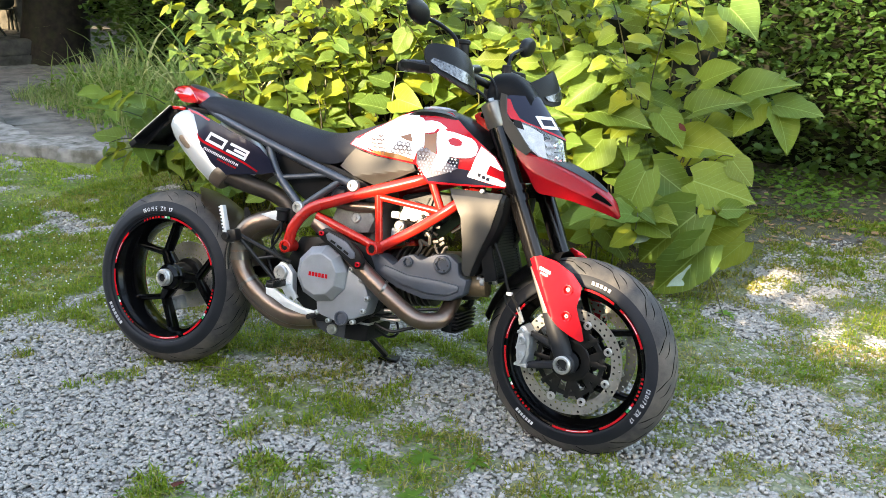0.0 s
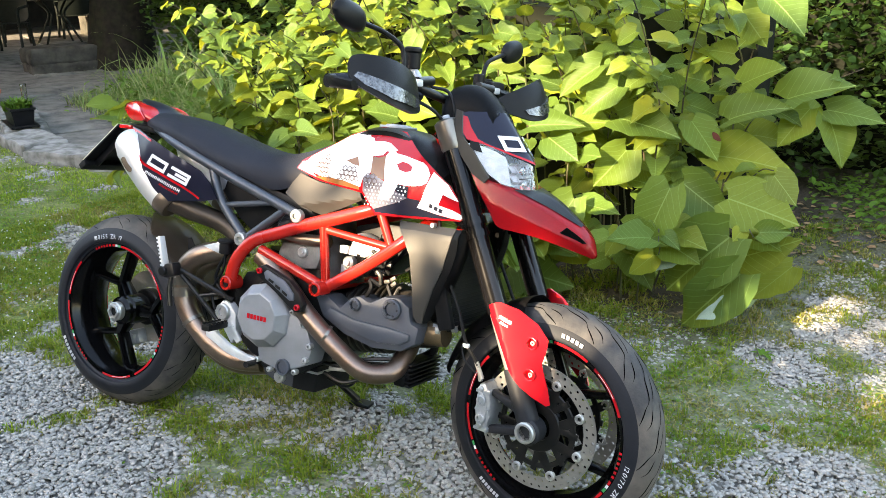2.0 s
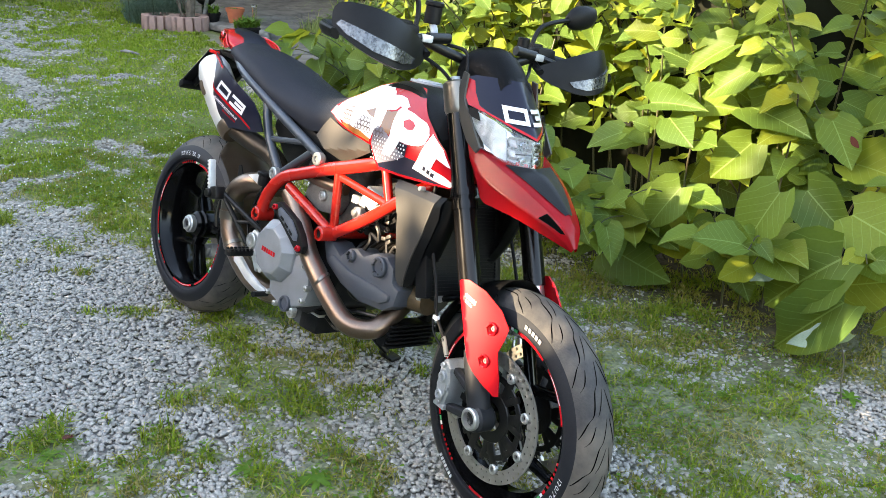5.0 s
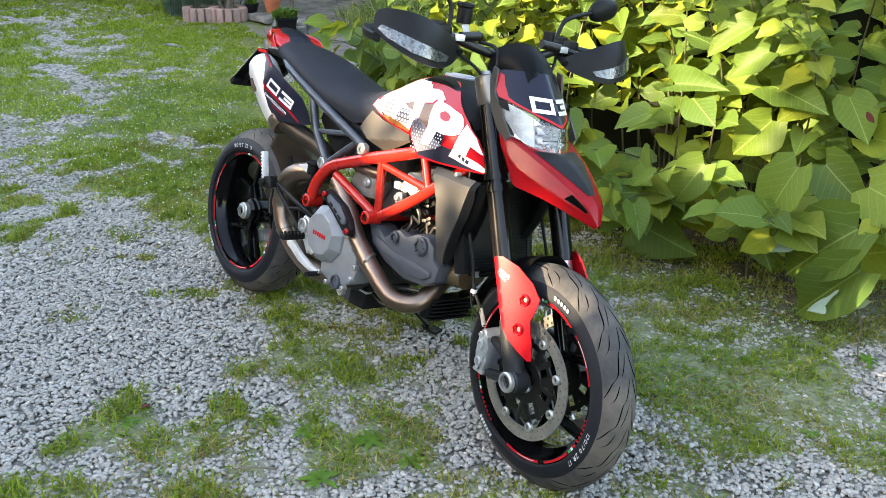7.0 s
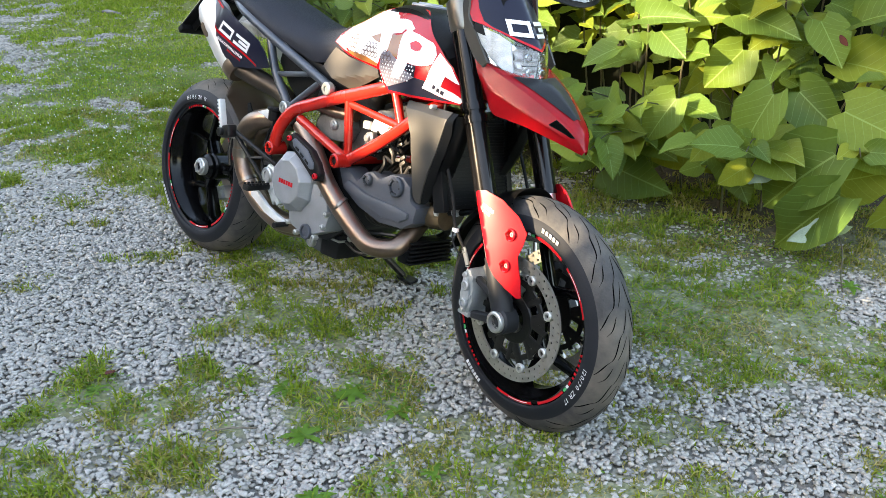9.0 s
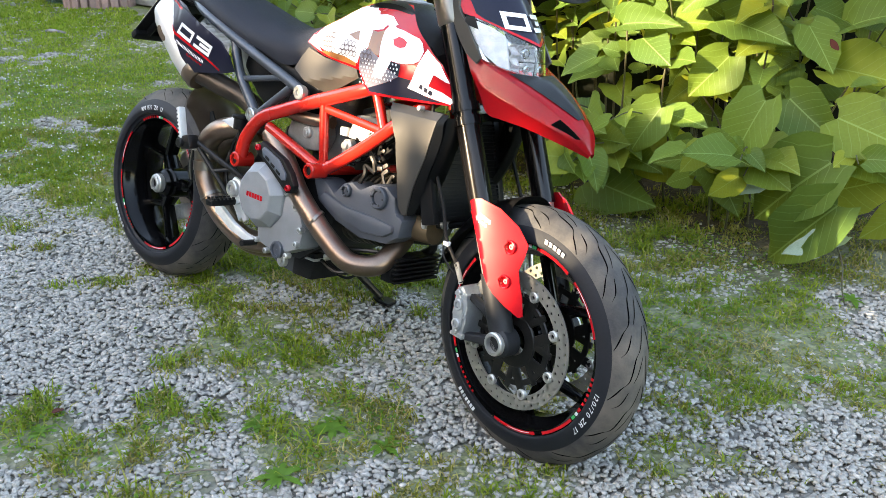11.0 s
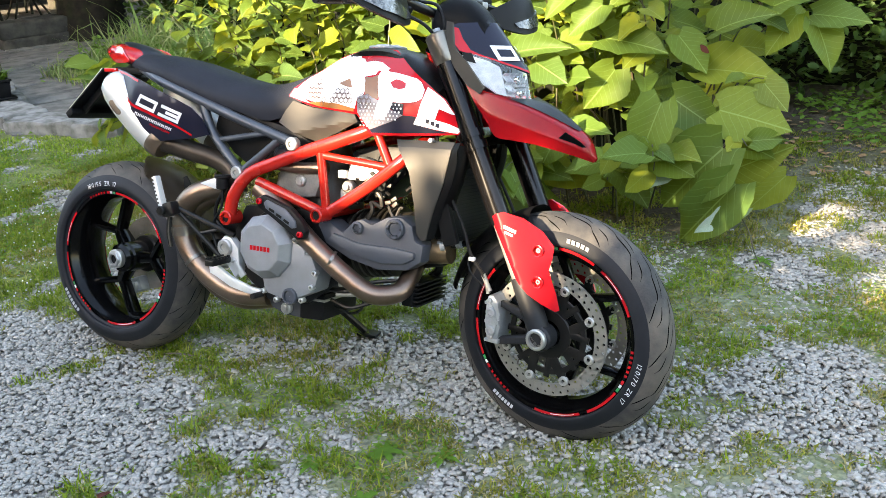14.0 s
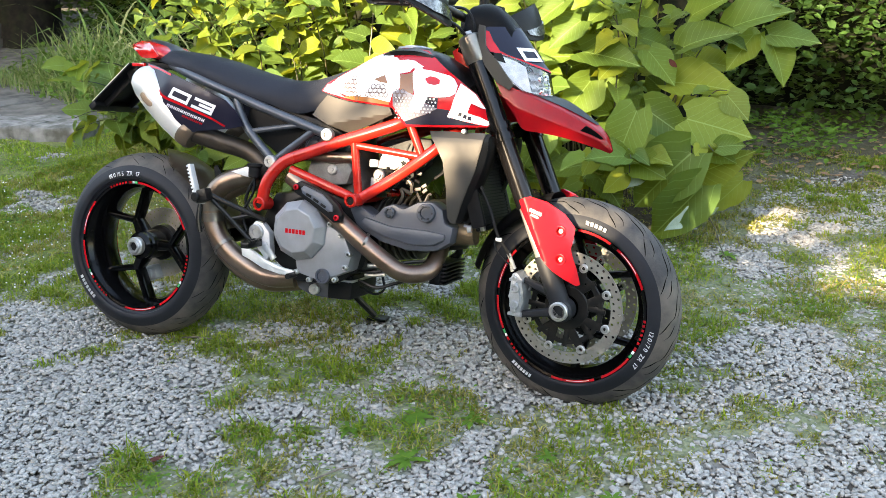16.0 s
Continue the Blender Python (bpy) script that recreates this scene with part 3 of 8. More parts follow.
def brake_disc(ri, ro, rows, count, thick, y):
    """A drilled ring, holes cut through."""
    bm = bmesh.new()
    for face in (0, 1):
        yy = y + thick * (face - 0.5)
        for q in range(rows):
            ra, rb = ri + (ro - ri) * q / rows, ri + (ro - ri) * (q + 1) / rows
            for k in range(count):
                a0 = 2 * math.pi * (k + 0.5 * (q % 2)) / count
                a1 = a0 + 2 * math.pi / count
                am, rm = (a0 + a1) / 2, (ra + rb) / 2
                out = [(a0, ra), (am, ra), (a1, ra), (a1, rm), (a1, rb), (am, rb), (a0, rb), (a0, rm)]
                hr = min(0.0042, (rb - ra) * 0.30)
                O = [bm.verts.new((r * math.cos(a), yy, r * math.sin(a))) for a, r in out]
                C = Vector((rm * math.cos(am), yy, rm * math.sin(am)))
                er, ea = Vector((math.cos(am), 0, math.sin(am))), Vector((-math.sin(am), 0, math.cos(am)))
                I = []
                for i in range(8):
                    th = radians(225 + 45 * i)
                    I.append(bm.verts.new(C + hr * (math.sin(th) * er + math.cos(th) * ea)))
                for i in range(8):
                    bm.faces.new((O[i], O[(i + 1) % 8], I[(i + 1) % 8], I[i]))
    e = lathe([(y - thick / 2, ro), (y + thick / 2, ro)], 96)
    e2 = lathe([(y - thick / 2, ri), (y + thick / 2, ri)], 96)
    return join(bm, e, e2)


for s in (-1, 1):
    d = part("brake_disc", brake_disc(0.128, 0.160, 2, 44, 0.005, s * 0.072), DISC, fw, "drilled steel front brake disc", m=FT, angle=30)
    part("disc_carrier", cyl(s * 0.066, s * 0.074, 0.064, 40, 0.002, 0.036), DARK, fw, "black disc carrier", m=FT)
    part("carrier_ring", cyl(s * 0.067, s * 0.073, 0.106, 48, 0.002, 0.092), DARK, fw, m=FT)
    for k in range(8):
        a = radians(45 * k + 10)
        b = a + radians(14)
        part("carrier_arm", join(arm((0.055 * math.cos(a), s * 0.070, 0.055 * math.sin(a)), (0.124 * math.cos(b), s * 0.071, 0.124 * math.sin(b)), 0.030, 0.022, 0.006),
                       arm((0.055 * math.cos(a), s * 0.070, 0.055 * math.sin(a)), (0.112 * math.cos(b - 0.42), s * 0.071, 0.112 * math.sin(b - 0.42)), 0.020, 0.016, 0.006)), DARK, fw, m=FT)
    for k in range(8):
        b = radians(45 * k + 24)
        bm = cyl(s * 0.068, s * 0.080, 0.0125, 18, 0.002, 0.0055)
        part("bobbin", bm, STEEL, fw, m=FT @ Matrix.Translation((0.124 * math.cos(b), 0, 0.124 * math.sin(b))))
part("brake_disc", brake_disc(0.066, 0.1225, 3, 36, 0.006, 0.078), DISC, rw, "drilled steel rear brake disc", m=RT, angle=30)
bm = join(cyl(0.050, 0.090, 0.062, 32, 0.004, 0.03), lathe([(0.068, 0.058), (0.075, 0.062), (0.075, 0.050), (0.068, 0.050)], 48, closed=True))
part("disc_carrier", bm, DARK, rw, m=RT)
part("rear_caliper", join(box((-0.046, 0.070, 0.200), (0.076, 0.06, 0.052), 0.010, Matrix.Rotation(radians(-20), 4, 'Y')), box((-0.046, 0.036, 0.200), (0.048, 0.02, 0.036), 0.008)), CALIPER, bike, "grey rear brake caliper")

# swingarm on the far side, chain
bm = loft([[Vector((x, y + 0.5 * w * c, z + 0.5 * h * s)) for c, s in ((math.copysign(abs(math.cos(t)) ** 0.5, math.cos(t)), math.copysign(abs(math.sin(t)) ** 0.5, math.sin(t))) for t in [2 * math.pi * k / 16 for k in range(16)])]
          for x, y, z, w, h in ((0.60, 0.00, 0.42, 0.24, 0.07), (0.50, 0.02, 0.425, 0.22, 0.09), (0.40, 0.10, 0.42, 0.07, 0.10), (0.20, 0.135, 0.37, 0.05, 0.10), (0.05, 0.130, 0.325, 0.055, 0.12), (-0.05, 0.128, 0.315, 0.05, 0.09))])
part("swingarm", bm, DARK, bike, "black single-sided swingarm", angle=50)
part("chain", tube([(0.0, 0.165, 0.405), (0.3, 0.15, 0.43), (0.56, 0.14, 0.465), (0.60, 0.14, 0.43), (0.56, 0.14, 0.39), (0.3, 0.15, 0.30), (0.0, 0.165, 0.225)], 0.009, 6, 6), STEEL, bike, "steel drive chain")

# rear hugger, a thin curved smoked guard that leaves the tyre's wall free
rings = []
for i in range(21):
    a = radians(87 - 72 * i / 20)
    row = []
    for j in range(13):
        q = j / 6 - 1
        back = radians(20 * (0.5 - 0.5 * q) ** 1.6) * max(0, 1 - i / 9)
        rr = 0.336 - 0.016 * abs(q) ** 3
        row.append(Vector((0.012 + rr * math.cos(a - back), 0.098 * q * min(1, 0.80 + i / 20), 0.315 + rr * math.sin(a - back))))
    rings.append(row)
bm = loft(rings, closed=False)
bmesh.ops.solidify(bm, geom=list(bm.faces), thickness=0.004)
part("rear_hugger", bm, HUGGER, bike, "smoked bronze rear wheel guard", angle=60)
part("hugger_stay", panel([(0.392, 0.612), (0.404, 0.616), (0.432, 0.575), (0.430, 0.535), (0.410, 0.530), (0.398, 0.560)], lambda u, v: Vector((u - 0.025, -0.150, v)), 0.004, 0.012, False), BLACK, bike, "black drilled plate beside the guard")

# ---- frame ----
for s in (-1, 1):
    def y(v):
        return s * v
    part("frame_tube", tube([(0.558, y(0.172), 0.512), (0.572, y(0.166), 0.580), (0.620, y(0.156), 0.640), (0.707, y(0.152), 0.676), (0.803, y(0.150), 0.711), (0.917, y(0.148), 0.748), (1.016, y(0.135), 0.786), (1.12, y(0.06), 0.85)], 0.0185, 14), FRAME_RED, bike, "glossy red trellis frame tube")
    part("frame_tube", tube([(0.645, y(0.152), 0.620), (0.756, y(0.147), 0.583), (0.866, y(0.142), 0.546)], 0.0145, 12, 0), FRAME_RED, bike)
    part("frame_tube", tube([(0.866, y(0.142), 0.546), (0.99, y(0.142), 0.624), (1.116, y(0.138), 0.719), (1.17, y(0.055), 0.80)], 0.0165, 12), FRAME_RED, bike)
    part("frame_tube", tube([(0.851, y(0.148), 0.715), (0.868, y(0.142), 0.553)], 0.0125, 12, 0), FRAME_RED, bike)
    part("frame_tube", tube([(0.862, y(0.146), 0.704), (1.055, y(0.140), 0.684)], 0.0105, 12, 0), FRAME_RED, bike)
    part("frame_tube", tube([(1.020, y(0.140), 0.775), (1.062, y(0.138), 0.684)], 0.0125, 12, 0), FRAME_RED, bike)
    for x, z, r in ((0.558, 0.512, 0.021), (0.866, 0.546, 0.020)):
        part("frame_boss", cyl(s * 0.135, s * 0.192, r, 24, 0.003, r * 0.62), FRAME_RED, bike, m=Matrix.Translation((x, 0, z)))
        part("boss_hole", cyl(s * 0.14, s * 0.186, r * 0.63, 20, 0.001), BLACK, bike, m=Matrix.Translation((x, 0, z)))
    # bolt-on grey tail frame
    part("tail_frame_tube", tube([(0.150, y(0.085), 0.925), (0.257, y(0.120), 0.889), (0.375, y(0.130), 0.850), (0.534, y(0.134), 0.798), (0.707, y(0.140), 0.746), (0.772, y(0.150), 0.728)], 0.0145, 12), SUBFRAME, bike, "anthracite steel tail frame tube")
    part("tail_frame_tube", tube([(0.432, y(0.131), 0.822), (0.452, y(0.134), 0.775), (0.486, y(0.138), 0.726), (0.579, y(0.146), 0.640)], 0.0135, 12, 4), SUBFRAME, bike)
    part("tail_frame_tube", tube([(0.579, y(0.146), 0.640), (0.715, y(0.140), 0.742)], 0.0115, 12, 0), SUBFRAME, bike)
    part("tail_frame_tube", tube([(0.486, y(0.136), 0.726), (0.685, y(0.140), 0.757)], 0.0085, 10, 0), SUBFRAME, bike)
    for x, z in ((0.769, 0.730), (0.579, 0.640)):
        part("frame_bolt", join(cyl(s * 0.150, s * 0.172, 0.019, 20, 0.003, 0.008), cyl(s * 0.150, s * 0.168, 0.009, 6, 0.002)), STEEL, bike, "bright flange bolt", m=Matrix.Translation((x, 0, z)))

# steering head and crossbars
part("steering_head", tube([(1.115, 0, 1.0), (1.215, 0, 0.775)], 0.034, 18, 0), FRAME_RED, bike, "red steering head tube")
part("frame_crossbar", tube([(0.866, -0.14, 0.546), (0.866, 0.14, 0.546)], 0.012, 10, 0), FRAME_RED, bike)

# ---- engine ----
case = plate([(0.535, 0.47), (0.575, 0.545), (0.70, 0.56), (0.83, 0.55), (0.90, 0.50), (0.91, 0.42), (0.885, 0.345), (0.80, 0.285), (0.66, 0.275), (0.57, 0.34)], -0.125, 0.14, 0.012)
engine = part("engine", case, DARK, bike, "dark twin-cylinder engine with grey side covers", angle=40)
part("sump", plate([(0.635, 0.300), (0.655, 0.252), (0.700, 0.236), (0.78, 0.232), (0.79, 0.30)], -0.105, 0.10, 0.008), BELT, engine, "dark cast sump")
part("oil_filter", plate([(0.765, 0.315), (0.762, 0.235), (0.842, 0.238), (0.848, 0.315)], -0.115, 0.06, 0.008), BLACK, engine, "black ribbed oil filter")
part("filter_band", plate([(0.760, 0.292), (0.760, 0.298), (0.850, 0.300), (0.850, 0.293)], -0.1175, 0.05, 0.001), STEEL, engine)
part("drain_plug", join(cyl(-0.10, -0.120, 0.017, 24, 0.003), cyl(-0.119, -0.123, 0.008, 6, 0.001)), STEEL, engine, m=Matrix.Translation((0.716, 0, 0.258)))
# lower side case
part("side_case", plate([(0.690, 0.372), (0.700, 0.318), (0.782, 0.300), (0.868, 0.338), (0.880, 0.386), (0.856, 0.440), (0.806, 0.470), (0.740, 0.46)], -0.12, -0.195, 0.010), GREY, engine, "grey painted alternator case", angle=25)
for x, z, r in ((0.790, 0.318, 0.023),):
    part("case_plug", join(cyl(-0.19, -0.204, r, 28, 0.002, r * 0.72), cyl(-0.19, -0.199, r * 0.72, 28, 0.002)), BELT, engine, m=Matrix.Translation((x, 0, z)))
for k, (x, z) in enumerate(((0.862, 0.352), (0.872, 0.392), (0.846, 0.446), (0.808, 0.474), (0.70, 0.322), (0.745, 0.303), (0.83, 0.312))):
    part("case_bolt", cyl(-0.185, -0.205, 0.008, 12, 0.002, 0.003), STEEL, engine, m=Matrix.Translation((x, 0, z)))
# faceted clutch cover
rings = []
for yy, rr in ((-0.150, 0.090), (-0.196, 0.091), (-0.202, 0.089), (-0.226, 0.068), (-0.228, 0.064), (-0.228, 0.001)):
    rings.append([Vector((0.708 + rr * math.cos(radians(36 * k + 12)), yy, 0.447 + rr * math.sin(radians(36 * k + 12)))) for k in range(10)])
part("clutch_cover", loft(rings), GREY, engine, "grey faceted clutch cover with a red mark", angle=14)
bm = bmesh.new()
for k in range(6):
    bm = join(bm, box((0.682 + k * 0.0115, -0.2285, 0.446 - k * 0.0002), (0.0085, 0.0012, 0.013), 0))
part("clutch_mark", bm, RED, engine, "red brand mark drawn as bars", smooth=False)
part("clutch_gasket", cyl(-0.14, -0.150, 0.098, 40, 0.002), DARK, engine, m=Matrix.Translation((0.708, 0, 0.447)))
# sprocket side plate and pivot
part("pivot_plate", plate([(0.520, 0.40), (0.515, 0.435), (0.535, 0.458), (0.560, 0.452), (0.585, 0.425), (0.592, 0.36), (0.575, 0.335), (0.556, 0.36)], -0.14, -0.168, 0.006), BARE, bike, "bare aluminium pivot plate")
part("pivot_bolt", join(cyl(-0.165, -0.180, 0.024, 28, 0.003, 0.011), cyl(-0.165, -0.176, 0.012, 6, 0.001)), STEEL, bike, m=Matrix.Translation((0.542, 0, 0.424)))
# forward cylinder with its slate belt cover
part("front_cylinder", tube([(0.88, 0, 0.45), (1.00, 0, 0.468), (1.15, 0, 0.49)], [0.085, 0.082, 0.075], 20, 3), HEAD, engine, "cast forward cylinder and head")
for k in range(7):
    part("cooling_fin", lathe([(-0.004, 0.05), (-0.004, 0.098), (0.0, 0.100), (0.004, 0.098), (0.004, 0.05)], 24), HEAD, engine, m=Matrix.Translation((0.90 + 0.02 * k, 0, 0.452 + 0.003 * k)) @ Matrix.Rotation(radians(90), 4, 'Z'))
belt = plate([(0.84, 0.525), (0.88, 0.530), (0.925, 0.503), (0.955, 0.535), (0.985, 0.545), (1.015, 0.532), (1.06, 0.556), (1.105, 0.560), (1.138, 0.540), (1.146, 0.500), (1.172, 0.492), (1.166, 0.446), (1.125, 0.420), (1.035, 0.412), (0.945, 0.432), (0.87, 0.468)], -0.075, -0.150, 0.012)
part("belt_cover", belt, BELT, engine, "slate-grey plastic timing belt cover", angle=30)
part("belt_cover_rib", plate([(0.88, 0.478), (0.96, 0.448), (1.05, 0.432), (1.120, 0.438), (1.150, 0.455), (1.150, 0.472), (1.09, 0.478), (0.98, 0.480), (0.90, 0.50)], -0.14, -0.160, 0.008), BELT, engine, angle=30)
for x, z, r in ((1.090, 0.528, 0.027), (0.976, 0.520, 0.016)):
    cap = part("belt_cap", join(cyl(-0.148, -0.162, r, 30, 0.003, r * 0.62), cyl(-0.148, -0.157, r * 0.62, 30, 0.002)), BELT, engine, m=Matrix.Translation((x, 0, z)))
    for k in range(6):
        part("cap_notch", cyl(-0.155, -0.1625, r * 0.13, 10, 0.001), BLACK, engine, m=Matrix.Translation((x + r * 0.72 * math.cos(k * math.pi / 3), 0, z + r * 0.72 * math.sin(k * math.pi / 3))))
part("head_stub", tube([(1.12, -0.075, 0.462), (1.215, -0.075, 0.472)], 0.032, 22, 0), BRASS, engine, "bronze-coloured head cover stub")
# upright cylinder under the seat end of the tank
part("rear_cylinder", tube([(0.80, 0, 0.53), (0.775, 0, 0.64), (0.765, 0, 0.74)], [0.088, 0.084, 0.07], 20, 3), HEAD, engine, "cast upright cylinder and head")
part("valve_cover", plate([(0.675, 0.605), (0.690, 0.655), (0.730, 0.672), (0.815, 0.662), (0.832, 0.630), (0.815, 0.585), (0.745, 0.578)], -0.070, -0.118, 0.012), CAST, engine, "grey cast valve cover", angle=30)
part("valve_bolt", join(cyl(-0.115, -0.128, 0.015, 20, 0.003), cyl(-0.127, -0.131, 0.007, 6, 0.001)), STEEL, engine, m=Matrix.Translation((0.768, 0, 0.628)))
part("intake_housing", plate([(0.885, 0.575), (0.885, 0.715), (0.96, 0.735), (1.06, 0.735), (1.06, 0.66), (0.985, 0.585)], -0.05, 0.10, 0.012), BLACK, engine, "black throttle body housing")
part("throttle_body", plate([(0.905, 0.640), (0.930, 0.705), (0.990, 0.690), (1.015, 0.668), (0.965, 0.640)], -0.05, -0.112, 0.010), BARE, engine, "bare cast throttle body", angle=30)
part("throttle_knob", join(cyl(-0.095, -0.122, 0.017, 18, 0.004), cyl(-0.12, -0.13, 0.010, 12, 0.002)), STEEL, engine, m=Matrix.Translation((0.918, 0, 0.622)))
part("header_pipe", tube([(0.60, -0.112, 0.655), (0.68, -0.122, 0.668), (0.76, -0.124, 0.664), (0.85, -0.112, 0.668)], 0.0165, 14), BRONZE, engine, "bronze-tinted header pipe")
part("connector", box((0.945, -0.112, 0.598), (0.020, 0.016, 0.034), 0.003, Matrix.Rotation(0.5, 4, 'Y')), BARE, engine, "pale cable connector")
part("connector", box((0.985, -0.116, 0.618), (0.030, 0.014, 0.016), 0.003, Matrix.Rotation(-0.4, 4, 'Y')), CAST, engine)
part("connector", box((0.900, -0.110, 0.655), (0.026, 0.018, 0.022), 0.004), BARE, engine)
part("sensor_box", box((0.905, -0.085, 0.598), (0.040, 0.035, 0.030), 0.004), ALU, engine, "pale connector block")
rng = random.Random(4)
for k in range(14):
    a = Vector((rng.uniform(0.93, 1.10), -rng.uniform(0.075, 0.115), rng.uniform(0.56, 0.70)))
    pts = [a]
    for j in range(3):
        pts.append(pts[-1] + Vector((rng.uniform(-0.035, 0.035), rng.uniform(-0.012, 0.012), rng.uniform(-0.045, 0.03))))
    part("cable", tube(pts, rng.choice((0.003, 0.0045, 0.006)), 7, 5), BLACK if k % 4 else HEAD, engine)
for k in range(5):
    part("hose_clip", box((rng.uniform(0.98, 1.09), -0.118, rng.uniform(0.57, 0.65)), (0.018, 0.008, 0.010), 0.002, Matrix.Rotation(rng.uniform(-1, 1), 4, 'Y')), HEAD, engine)
part("shock_spring", join(*[tube([(0.60 + 0.03 * (k / 3), -0.03 + 0.0 * k, 0.50 + 0.055 * k) for k in range(3)], 0.03, 12, 0)]), BLACK, bike, "black rear shock absorber")
part("battery_tray", plate([(0.450, 0.760), (0.47, 0.820), (0.56, 0.812), (0.70, 0.775), (0.80, 0.735), (0.74, 0.660), (0.60, 0.640), (0.52, 0.690)], -0.108, 0.108, 0.010), BLACK, bike, "black plastic side box under the seat")
part("side_knob", join(cyl(-0.10, -0.122, 0.028, 6, 0.004), cyl(-0.10, -0.116, 0.033, 24, 0.003)), BELT, bike, m=Matrix.Translation((0.700, 0, 0.690)))
part("side_knob", cyl(-0.10, -0.118, 0.014, 20, 0.003), BELT, bike, m=Matrix.Translation((0.735, 0, 0.712)))
# coolant hoses and breather lines low on the engine
for a in ([(0.86, -0.11, 0.33), (0.92, -0.12, 0.335), (0.985, -0.10, 0.35), (1.05, -0.08, 0.36)], [(0.86, -0.10, 0.30), (0.92, -0.10, 0.285), (0.97, -0.08, 0.30), (1.06, -0.05, 0.33)], [(0.88, -0.10, 0.36), (0.96, -0.12, 0.362), (1.03, -0.11, 0.375), (1.10, -0.09, 0.385)]):
    part("oil_line", tube(a, 0.0055, 8), DARK, engine)
part("oil_line_sleeve", tube([(0.90, -0.121, 0.352), (0.975, -0.121, 0.360)], 0.0065, 10, 0), STEEL, engine)
part("oil_line_sleeve", tube([(0.89, -0.118, 0.322), (0.955, -0.116, 0.330)], 0.0065, 10, 0), STEEL, engine)

# ---- exhaust ----
part("front_exhaust_pipe", tube([(0.640, -0.140, 0.600), (0.710, -0.150, 0.560), (0.770, -0.168, 0.528), (0.828, -0.184, 0.488), (0.885, -0.188, 0.447), (0.957, -0.184, 0.396), (1.035, -0.172, 0.352), (1.095, -0.135, 0.358), (1.105, -0.09, 0.395), (1.10, -0.05, 0.425)], 0.0265, 18), BRONZE, bike, "heat-tinted bronze exhaust pipe")
part("pipe_clamp", lathe([(-0.004, 0.0262), (-0.004, 0.0285), (0.004, 0.0285), (0.004, 0.0262)], 28), CAP, bike, m=Matrix.Translation((0.915, -0.187, 0.430)) @ Matrix.Rotation(radians(-50), 4, 'X') @ Matrix.Rotation(radians(-52), 4, 'Z'))
part("rear_exhaust_pipe", tube([(0.500, -0.105, 0.592), (0.430, -0.135, 0.575), (0.382, -0.145, 0.543), (0.362, -0.147, 0.497), (0.368, -0.147, 0.432), (0.405, -0.145, 0.372), (0.478, -0.138, 0.315), (0.560, -0.125, 0.282), (0.640, -0.10, 0.285)], 0.0315, 20), BRONZE, bike, "heat-tinted bronze exhaust pipe")
part("rear_exhaust_pipe", tube([(0.500, -0.060, 0.585), (0.430, -0.085, 0.560), (0.378, -0.098, 0.530), (0.350, -0.102, 0.488), (0.346, -0.102, 0.420), (0.376, -0.100, 0.350), (0.450, -0.095, 0.288), (0.540, -0.085, 0.258), (0.640, -0.06, 0.270)], 0.0315, 20), BRONZE, bike)
for z, r in ((0.452, 0.0345), (0.486, 0.0340)):
    part("pipe_sleeve", tube([(0.3655, -0.147, z - 0.013), (0.3625, -0.147, z + 0.013)], r, 22, 0), CAP, bike)
part("pipe_clamp", tube([(0.411, -0.1445, 0.366), (0.404, -0.145, 0.374)], 0.0340, 22, 0), CAP, bike)
part("pipe_clamp", tube([(0.381, -0.100, 0.344), (0.375, -0.100, 0.353)], 0.0340, 22, 0), CAP, bike)
part("pipe_bracket", box((0.345, -0.178, 0.500), (0.030, 0.006, 0.012), 0.002), STEEL, bike)
for k in range(3):
    part("pipe_spring", tube([(0.330 + 0.006 * k, -0.172, 0.405), (0.328 + 0.006 * k, -0.178, 0.45), (0.334 + 0.004 * k, -0.176, 0.50)], 0.0034, 6), (DARK, CAP, DARK)[k], bike)
part("up_pipe", tube([(0.515, -0.085, 0.575), (0.500, -0.080, 0.630), (0.440, -0.085, 0.665), (0.350, -0.110, 0.690), (0.262, -0.128, 0.718)], [0.030, 0.029, 0.029, 0.031, 0.036], 18), SOOT, bike, "sooty bronze link pipe")
part("bright_bracket", plate([(0.435, 0.600), (0.490, 0.618), (0.520, 0.612), (0.505, 0.585), (0.470, 0.592)], -0.150, -0.158, 0.002), BARE, bike, "bright bare metal bracket")
